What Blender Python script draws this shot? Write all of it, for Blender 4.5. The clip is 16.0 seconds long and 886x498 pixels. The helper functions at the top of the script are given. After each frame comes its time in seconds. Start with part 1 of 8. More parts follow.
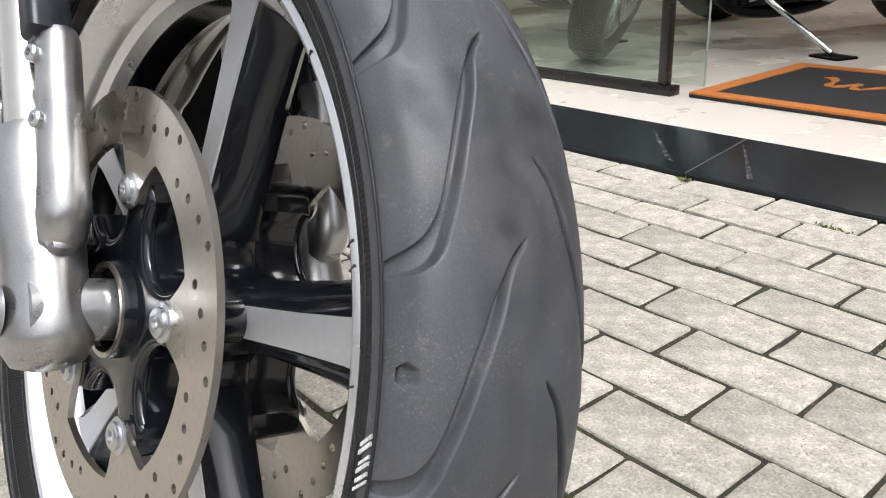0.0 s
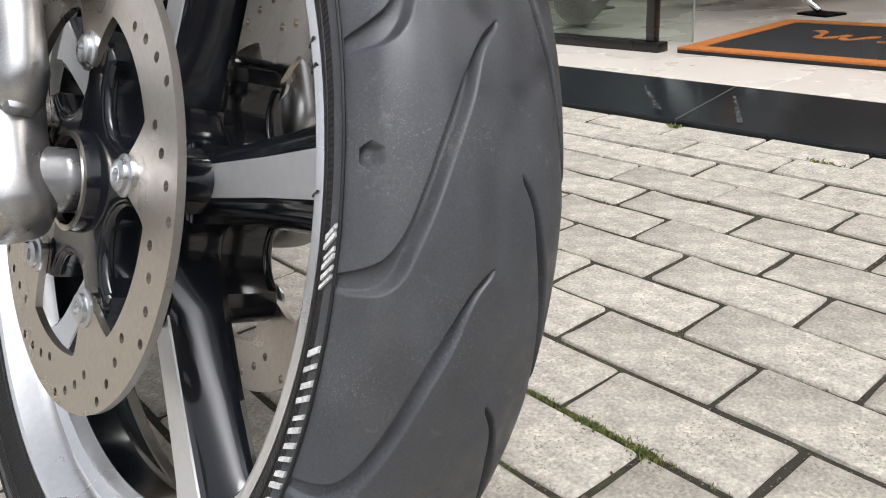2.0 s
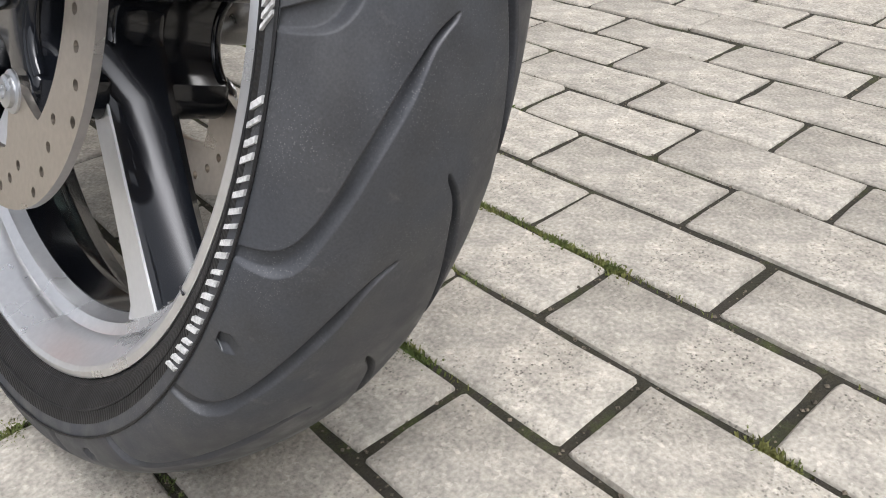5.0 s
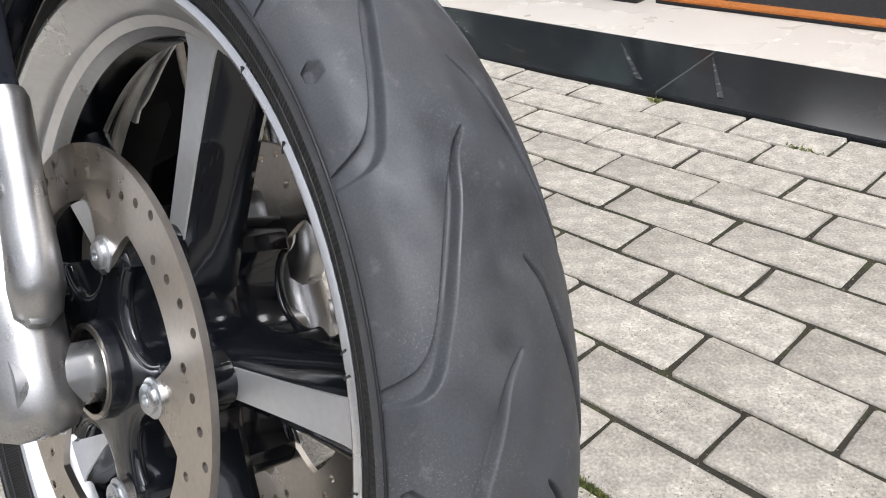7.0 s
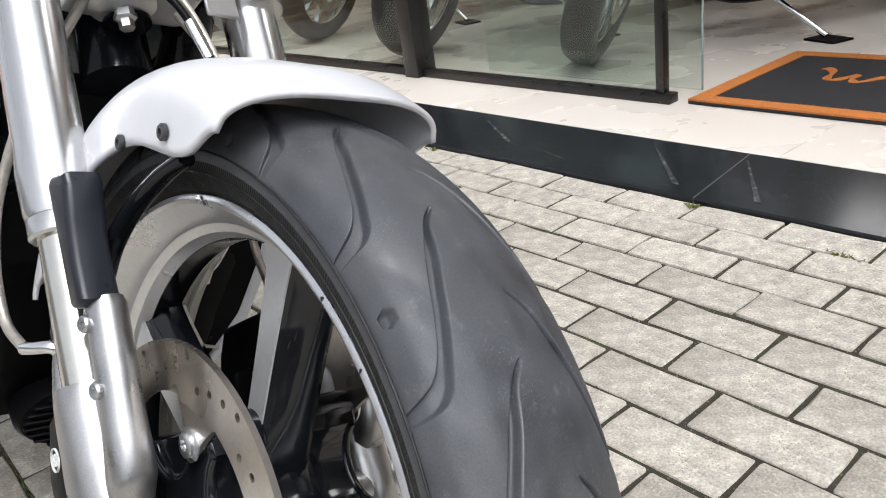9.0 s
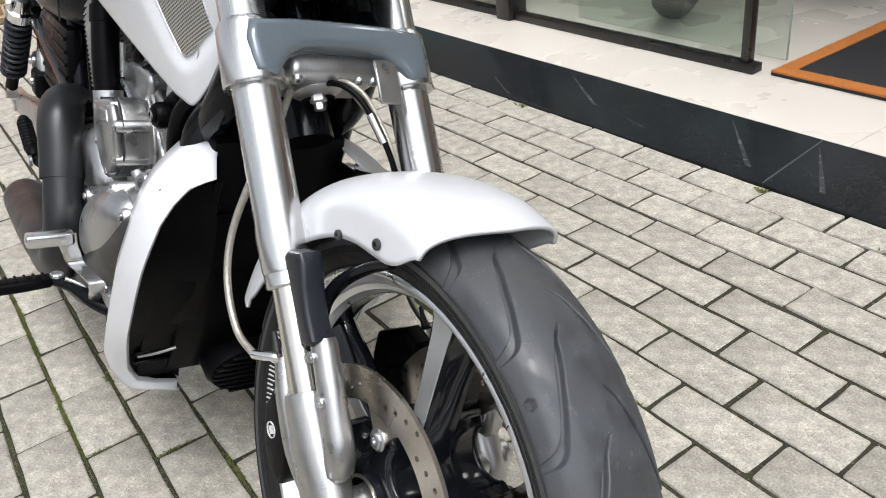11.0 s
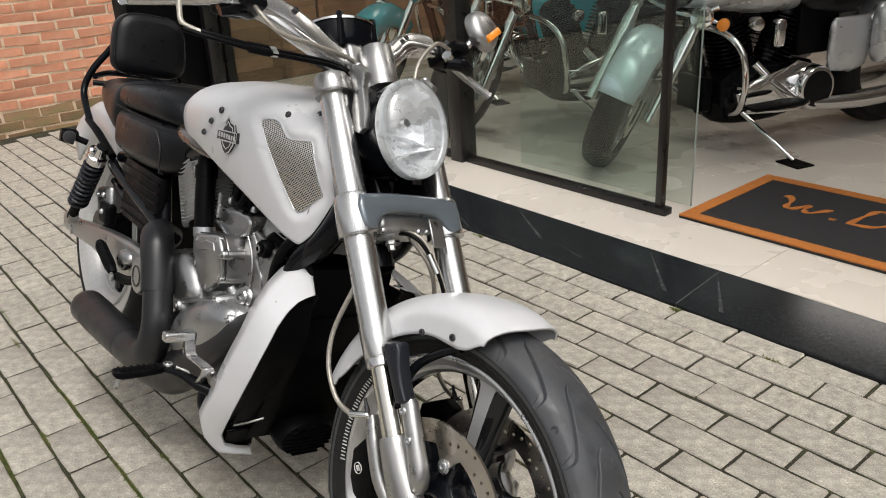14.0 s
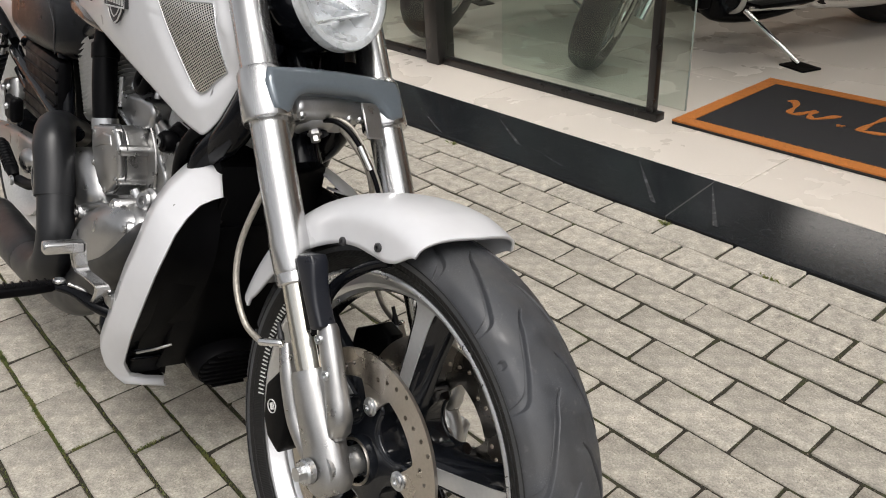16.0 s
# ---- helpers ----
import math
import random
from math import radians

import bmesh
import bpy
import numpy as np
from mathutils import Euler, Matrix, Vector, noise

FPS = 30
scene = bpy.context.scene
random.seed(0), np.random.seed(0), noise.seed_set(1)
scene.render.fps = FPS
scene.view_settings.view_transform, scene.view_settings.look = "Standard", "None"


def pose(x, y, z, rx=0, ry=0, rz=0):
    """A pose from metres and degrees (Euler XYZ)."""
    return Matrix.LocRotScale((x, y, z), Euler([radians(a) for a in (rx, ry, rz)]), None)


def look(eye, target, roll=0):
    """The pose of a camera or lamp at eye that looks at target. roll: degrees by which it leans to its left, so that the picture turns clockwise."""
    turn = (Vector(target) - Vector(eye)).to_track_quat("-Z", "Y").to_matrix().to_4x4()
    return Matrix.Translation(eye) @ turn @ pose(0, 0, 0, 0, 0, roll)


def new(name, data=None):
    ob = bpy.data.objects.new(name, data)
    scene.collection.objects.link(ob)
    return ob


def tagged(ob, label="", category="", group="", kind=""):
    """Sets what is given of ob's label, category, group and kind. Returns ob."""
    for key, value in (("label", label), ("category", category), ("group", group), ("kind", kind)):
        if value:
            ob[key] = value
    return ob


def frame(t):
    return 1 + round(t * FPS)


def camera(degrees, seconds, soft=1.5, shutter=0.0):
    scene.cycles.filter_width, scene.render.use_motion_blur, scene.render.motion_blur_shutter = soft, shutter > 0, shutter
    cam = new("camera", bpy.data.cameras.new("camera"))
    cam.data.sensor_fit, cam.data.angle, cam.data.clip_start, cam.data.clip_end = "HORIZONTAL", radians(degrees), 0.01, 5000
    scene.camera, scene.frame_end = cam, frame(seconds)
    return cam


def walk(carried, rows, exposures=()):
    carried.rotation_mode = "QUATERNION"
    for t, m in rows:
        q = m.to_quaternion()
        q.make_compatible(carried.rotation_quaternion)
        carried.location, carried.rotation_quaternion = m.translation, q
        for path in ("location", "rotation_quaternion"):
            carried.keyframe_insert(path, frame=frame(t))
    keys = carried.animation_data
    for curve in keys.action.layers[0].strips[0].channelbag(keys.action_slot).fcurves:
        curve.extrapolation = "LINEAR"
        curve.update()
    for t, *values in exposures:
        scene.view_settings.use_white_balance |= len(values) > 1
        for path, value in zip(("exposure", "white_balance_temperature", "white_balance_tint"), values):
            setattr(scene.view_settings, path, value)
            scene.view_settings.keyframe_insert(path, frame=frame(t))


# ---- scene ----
cam = camera(58.4, 16.0, 1.0)
METRES, EYE, TILT, LEAN, TURN = 1.6625, 0.547, -22.0, 2.4, -39.7
ROWS = [
    (0.0, 0.0, 0.0, 0.0, 0.0, 0.0, -0.0),
    (0.5, 0.0046, 0.0035, -0.0124, 0.27, 0.22, 0.27),
    (1.0, 0.001, 0.0064, -0.0286, 0.39, 0.37, 0.71),
    (1.5, 0.003, 0.011, -0.0411, 0.18, 0.18, 1.17),
    (2.0, 0.0057, 0.0122, -0.051, -0.4, -0.6, 1.58),
    (2.5, 0.0072, 0.0142, -0.059, -1.1, -2.25, 1.85),
    (3.0, 0.0063, 0.0227, -0.0757, -1.75, -4.7, 2.07),
    (3.5, 0.0103, 0.0273, -0.0832, -2.11, -7.35, 2.3),
    (6.0, 0.0024, 0.0259, -0.0528, -2.36, -11.36, 0.89),
    (6.5, 0.0003, 0.0168, -0.0021, -2.86, -10.08, 1.02),
    (7.0, -0.0038, 0.0085, 0.0567, -2.38, -7.73, 3.5),
    (7.5, -0.0032, 0.0016, 0.082, -1.37, -4.58, 5.76),
    (8.0, -0.0065, -0.003, 0.0962, -0.47, -2.01, 6.4),
    (10.5, -0.0154, -0.07, 0.1202, 3.29, -5.13, 2.65),
    (11.0, -0.03, -0.1477, 0.2126, 5.42, -9.06, 2.28),
    (11.5, -0.0561, -0.2611, 0.2616, 5.6, -7.87, 1.99),
    (12.0, -0.1006, -0.3684, 0.2487, 3.58, -5.46, 1.89),
    (12.5, -0.117, -0.4129, 0.2396, 1.22, -4.29, 1.35),
    (13.0, -0.123, -0.4281, 0.2321, -0.21, -3.82, 0.97),
    (13.5, -0.1209, -0.4327, 0.2315, -0.61, -2.72, 0.87),
    (14.0, -0.1209, -0.4365, 0.2381, -0.24, -0.83, 0.89),
    (14.5, -0.1231, -0.4376, 0.2444, 0.25, 0.72, 0.96),
    (15.0, -0.1243, -0.432, 0.2426, 0.47, 0.32, 1.1),
    (15.5, -0.1138, -0.4, 0.2242, -0.01, -2.87, 1.12),
    (16.0, -0.0718, -0.2793, 0.2109, -0.83, -6.64, 0.61),
]
EXPOSURES = [(0.0, 0.72, 6220, 12), (3.5, 0.5, 6220, 12), (6.0, 0.52, 6120, 13), (8.0, 0.63, 6090, 13), (10.3, 0.55, 6200, 10), (11.0, 0.5, 6170, 10), (11.5, 0.06, 6300, 10), (12.5, 0.04, 6550, 10), (15.3, 0.08, 6600, 10), (16.0, 0.1, 6580, 11)]
walk(cam, [(t, pose(0, 0, EYE, TILT, LEAN, TURN) @ pose(METRES * x, METRES * y, METRES * z, 90 + pitch, roll, yaw)) for t, x, y, z, yaw, pitch, roll in ROWS], EXPOSURES)

# ---- light: an overcast day ----
world = bpy.data.worlds.new("overcast_sky")
scene.world = world
world.use_nodes = True
wn = world.node_tree
wn.nodes.clear()
sky = wn.nodes.new("ShaderNodeTexSky")
sky.sky_type, sky.sun_disc = "NISHITA", False
sky.sun_elevation, sky.sun_rotation = radians(55), radians(200)
sky.dust_density, sky.air_density, sky.ozone_density = 4.0, 1.0, 1.0
hsv = wn.nodes.new("ShaderNodeHueSaturation")
hsv.inputs["Saturation"].default_value = 0.12
back = wn.nodes.new("ShaderNodeBackground")
back.inputs["Strength"].default_value = 0.15
wout = wn.nodes.new("ShaderNodeOutputWorld")
wn.links.new(sky.outputs["Color"], hsv.inputs["Color"])
wn.links.new(hsv.outputs["Color"], back.inputs["Color"])
wn.links.new(back.outputs["Background"], wout.inputs["Surface"])
sun_data = bpy.data.lights.new("sun", "SUN")
sun_data.energy, sun_data.angle, sun_data.color = 1.7, radians(25), (1.0, 0.97, 0.93)
sun = new("sun", sun_data)
sun.matrix_world = look((-0.5, -1.6, 8), (0, 0.8, 0))


# ---- materials ----
def material(name, color=(0.5, 0.5, 0.5), rough=0.5, metal=0.0, var=0.25, scale=30.0, fine=250.0, bump=0.0, coat=0.0,
             rough_var=0.1, stretch=(1, 1, 1), per_piece="", piece_var=0.25, tint=None, spec=0.5, specks=None, speck_scale=300, speck_few=0.8, stain=None, stain_scale=6.0, stain_at=0.58):
    """A surface with variation at two scales; per_piece: '' none, 'object' or 'island'."""
    m = bpy.data.materials.new(name)
    m.use_nodes = True
    nt = m.node_tree
    L, N = nt.links.new, nt.nodes.new
    bsdf = nt.nodes["Principled BSDF"]
    bsdf.inputs["Metallic"].default_value = metal
    bsdf.inputs["Specular IOR Level"].default_value = spec
    bsdf.inputs["Coat Weight"].default_value = coat
    bsdf.inputs["Coat Roughness"].default_value = 0.08
    tc = N("ShaderNodeTexCoord")
    mp = N("ShaderNodeMapping")
    mp.inputs["Scale"].default_value = stretch
    L(tc.outputs["Object"], mp.inputs["Vector"])
    big, small = N("ShaderNodeTexNoise"), N("ShaderNodeTexNoise")
    big.inputs["Scale"].default_value, big.inputs["Detail"].default_value = scale, 6
    small.inputs["Scale"].default_value, small.inputs["Detail"].default_value = fine, 4
    for n in (big, small):
        L(mp.outputs["Vector"], n.inputs["Vector"])
    add = N("ShaderNodeMath")
    add.operation = "ADD"
    L(big.outputs["Fac"], add.inputs[0])
    L(small.outputs["Fac"], add.inputs[1])
    ramp = N("ShaderNodeMapRange")
    ramp.inputs["From Min"].default_value, ramp.inputs["From Max"].default_value = 0.6, 1.4
    ramp.inputs["To Min"].default_value, ramp.inputs["To Max"].default_value = 1 - var, 1 + var
    L(add.outputs[0], ramp.inputs["Value"])
    value = ramp.outputs["Result"]
    if per_piece:
        src = N("ShaderNodeObjectInfo").outputs["Random"] if per_piece == "object" else N("ShaderNodeNewGeometry").outputs["Random Per Island"]
        pr = N("ShaderNodeMapRange")
        pr.inputs["To Min"].default_value, pr.inputs["To Max"].default_value = 1 - piece_var, 1 + piece_var
        L(src, pr.inputs["Value"])
        mul = N("ShaderNodeMath")
        mul.operation = "MULTIPLY"
        L(value, mul.inputs[0])
        L(pr.outputs["Result"], mul.inputs[1])
        value = mul.outputs[0]
    base = N("ShaderNodeRGB")
    base.outputs[0].default_value = (*color, 1)
    colour = base.outputs[0]
    if tint:
        mix = N("ShaderNodeMix")
        mix.data_type = "RGBA"
        mix.inputs["A"].default_value, mix.inputs["B"].default_value = (*color, 1), (*tint, 1)
        tn = N("ShaderNodeTexNoise")
        tn.inputs["Scale"].default_value = scale * 0.4
        L(mp.outputs["Vector"], tn.inputs["Vector"])
        tr = N("ShaderNodeMapRange")
        tr.inputs["From Min"].default_value, tr.inputs["From Max"].default_value = 0.35, 0.65
        L(tn.outputs["Fac"], tr.inputs["Value"])
        L(tr.outputs["Result"], mix.inputs["Factor"])
        colour = mix.outputs["Result"]
    if stain:
        mix = N("ShaderNodeMix")
        mix.data_type = "RGBA"
        mix.inputs["B"].default_value = (*stain, 1)
        tn = N("ShaderNodeTexNoise")
        tn.inputs["Scale"].default_value, tn.inputs["Detail"].default_value = stain_scale, 8
        tn.inputs["Roughness"].default_value = 0.7
        L(tc.outputs["Object"], tn.inputs["Vector"])
        tr = N("ShaderNodeMapRange")
        tr.inputs["From Min"].default_value, tr.inputs["From Max"].default_value = stain_at, stain_at + 0.12
        L(tn.outputs["Fac"], tr.inputs["Value"])
        L(colour, mix.inputs["A"])
        L(tr.outputs["Result"], mix.inputs["Factor"])
        colour = mix.outputs["Result"]
    pits = None
    if specks:
        vor = N("ShaderNodeTexVoronoi")
        vor.inputs["Scale"].default_value = speck_scale
        L(tc.outputs["Object"], vor.inputs["Vector"])
        dot, pick, few, both, mix = N("ShaderNodeMapRange"), N("ShaderNodeSeparateColor"), N("ShaderNodeMath"), N("ShaderNodeMath"), N("ShaderNodeMix")
        dot.inputs["From Min"].default_value, dot.inputs["From Max"].default_value = 0.42, 0.2
        L(vor.outputs["Distance"], dot.inputs["Value"])
        L(vor.outputs["Color"], pick.inputs["Color"])
        few.operation, few.inputs[1].default_value, both.operation, mix.data_type = "GREATER_THAN", speck_few, "MULTIPLY", "RGBA"
        L(pick.outputs["Red"], few.inputs[0])
        L(dot.outputs["Result"], both.inputs[0])
        L(few.outputs[0], both.inputs[1])
        drift, area, cut = N("ShaderNodeTexNoise"), N("ShaderNodeMapRange"), N("ShaderNodeMath")
        drift.inputs["Scale"].default_value, drift.inputs["Detail"].default_value = 13, 8
        L(tc.outputs["Object"], drift.inputs["Vector"])
        area.inputs["From Min"].default_value, area.inputs["From Max"].default_value = 0.48, 0.66
        area.inputs["To Min"].default_value = 0.1
        L(drift.outputs["Fac"], area.inputs["Value"])
        cut.operation = "MULTIPLY"
        L(both.outputs[0], cut.inputs[0])
        L(area.outputs["Result"], cut.inputs[1])
        mix.inputs["B"].default_value = (*specks, 1)
        L(colour, mix.inputs["A"])
        L(cut.outputs[0], mix.inputs["Factor"])
        colour, pits = mix.outputs["Result"], cut.outputs[0]
        grain, gp, gd, gf, gm = N("ShaderNodeTexVoronoi"), N("ShaderNodeSeparateColor"), N("ShaderNodeMapRange"), N("ShaderNodeMath"), N("ShaderNodeMix")
        grain.inputs["Scale"].default_value = speck_scale * 0.62
        L(tc.outputs["Object"], grain.inputs["Vector"])
        L(grain.outputs["Color"], gp.inputs["Color"])
        gd.inputs["From Min"].default_value, gd.inputs["From Max"].default_value = 0.85, 0.9
        L(gp.outputs["Green"], gd.inputs["Value"])
        gf.operation, gf.inputs[1].default_value, gm.data_type = "MULTIPLY", 0.42, "RGBA"
        L(gd.outputs["Result"], gf.inputs[0])
        gm.inputs["B"].default_value = (*[min(0.8, c * 1.55) for c in color], 1)
        L(colour, gm.inputs["A"])
        L(gf.outputs[0], gm.inputs["Factor"])
        colour = gm.outputs["Result"]
    scale_c = N("ShaderNodeVectorMath")
    scale_c.operation = "SCALE"
    L(colour, scale_c.inputs[0])
    L(value, scale_c.inputs["Scale"])
    L(scale_c.outputs[0], bsdf.inputs["Base Color"])
    rr = N("ShaderNodeMapRange")
    rr.inputs["From Min"].default_value, rr.inputs["From Max"].default_value = 0.3, 0.7
    rr.inputs["To Min"].default_value, rr.inputs["To Max"].default_value = max(0.02, rough - rough_var), min(1, rough + rough_var)
    L(big.outputs["Fac"], rr.inputs["Value"])
    L(rr.outputs["Result"], bsdf.inputs["Roughness"])
    if bump:
        bn = N("ShaderNodeBump")
        bn.inputs["Strength"].default_value, bn.inputs["Distance"].default_value = 1.0, bump
        height = add.outputs[0]
        if pits:
            less = N("ShaderNodeMath")
            less.operation = "SUBTRACT"
            L(height, less.inputs[0])
            L(pits, less.inputs[1])
            height = less.outputs[0]
        L(height, bn.inputs["Height"])
        L(bn.outputs["Normal"], bsdf.inputs["Normal"])
    return m


def glass_material(name, tint=(0.93, 0.97, 0.95), rough=0.0, least=0.04):
    """A thin pane: mostly clear, mirrored at a slant."""
    m = bpy.data.materials.new(name)
    m.use_nodes = True
    nt = m.node_tree
    nt.nodes.clear()
    L, N = nt.links.new, nt.nodes.new
    clear, gloss, mix, facing, out = (N("ShaderNodeBsdfTransparent"), N("ShaderNodeBsdfGlossy"), N("ShaderNodeMixShader"), N("ShaderNodeLayerWeight"), N("ShaderNodeOutputMaterial"))
    power, fres = N("ShaderNodeMath"), N("ShaderNodeMapRange")
    power.operation, power.inputs[1].default_value = "POWER", 5
    facing.inputs["Blend"].default_value = 0.5
    fres.inputs["To Min"].default_value = least
    L(facing.outputs["Facing"], power.inputs[0])
    L(power.outputs[0], fres.inputs["Value"])
    clear.inputs["Color"].default_value = (*tint, 1)
    gloss.inputs["Roughness"].default_value = rough
    L(fres.outputs[0], mix.inputs[0])
    L(clear.outputs[0], mix.inputs[1])
    L(gloss.outputs[0], mix.inputs[2])
    L(mix.outputs[0], out.inputs["Surface"])
    return m


def rubber_material():
    """Worn tread rubber: mottled blue-grey, dusty scuffs, pale grit that lies in drifts."""
    m = material("tyre_rubber", (0.038, 0.041, 0.0475), 0.58, spec=0.7, var=0.4, scale=46, fine=900, bump=0.00004, tint=(0.045, 0.046, 0.049), stain=(0.08, 0.08, 0.081), stain_scale=75, stain_at=0.59, rough_var=0.2)
    nt = m.node_tree
    L, N = nt.links.new, nt.nodes.new
    bsdf = nt.nodes["Principled BSDF"]
    tc = N("ShaderNodeTexCoord")
    colour = bsdf.inputs["Base Color"].links[0].from_socket
    drift = N("ShaderNodeTexNoise")
    drift.inputs["Scale"].default_value, drift.inputs["Detail"].default_value = 26, 5
    L(tc.outputs["Object"], drift.inputs["Vector"])
    for grain, size, least, masked in ((420, 0.14, 0.88, True), (800, 0.24, 0.78, True), (1400, 0.3, 0.66, True)):
        vor, dot, pick, few, both, mix = N("ShaderNodeTexVoronoi"), N("ShaderNodeMapRange"), N("ShaderNodeSeparateColor"), N("ShaderNodeMath"), N("ShaderNodeMath"), N("ShaderNodeMix")
        vor.inputs["Scale"].default_value = grain
        L(tc.outputs["Object"], vor.inputs["Vector"])
        dot.inputs["From Min"].default_value, dot.inputs["From Max"].default_value = size, size * 0.6
        L(vor.outputs["Distance"], dot.inputs["Value"])
        L(vor.outputs["Color"], pick.inputs["Color"])
        few.operation, few.inputs[1].default_value, both.operation, mix.data_type = "GREATER_THAN", least, "MULTIPLY", "RGBA"
        L(pick.outputs["Red"], few.inputs[0])
        L(dot.outputs["Result"], both.inputs[0])
        L(few.outputs[0], both.inputs[1])
        fac = both.outputs[0]
        if masked:
            area, cut = N("ShaderNodeMapRange"), N("ShaderNodeMath")
            area.inputs["From Min"].default_value, area.inputs["From Max"].default_value = 0.47, 0.68
            area.inputs["To Max"].default_value = 0.85
            L(drift.outputs["Fac"], area.inputs["Value"])
            cut.operation = "MULTIPLY"
            L(fac, cut.inputs[0])
            L(area.outputs["Result"], cut.inputs[1])
            fac = cut.outputs[0]
        mix.inputs["B"].default_value = (0.22, 0.22, 0.217, 1)
        L(colour, mix.inputs["A"])
        L(fac, mix.inputs["Factor"])
        colour = mix.outputs["Result"]
    L(colour, bsdf.inputs["Base Color"])
    return m


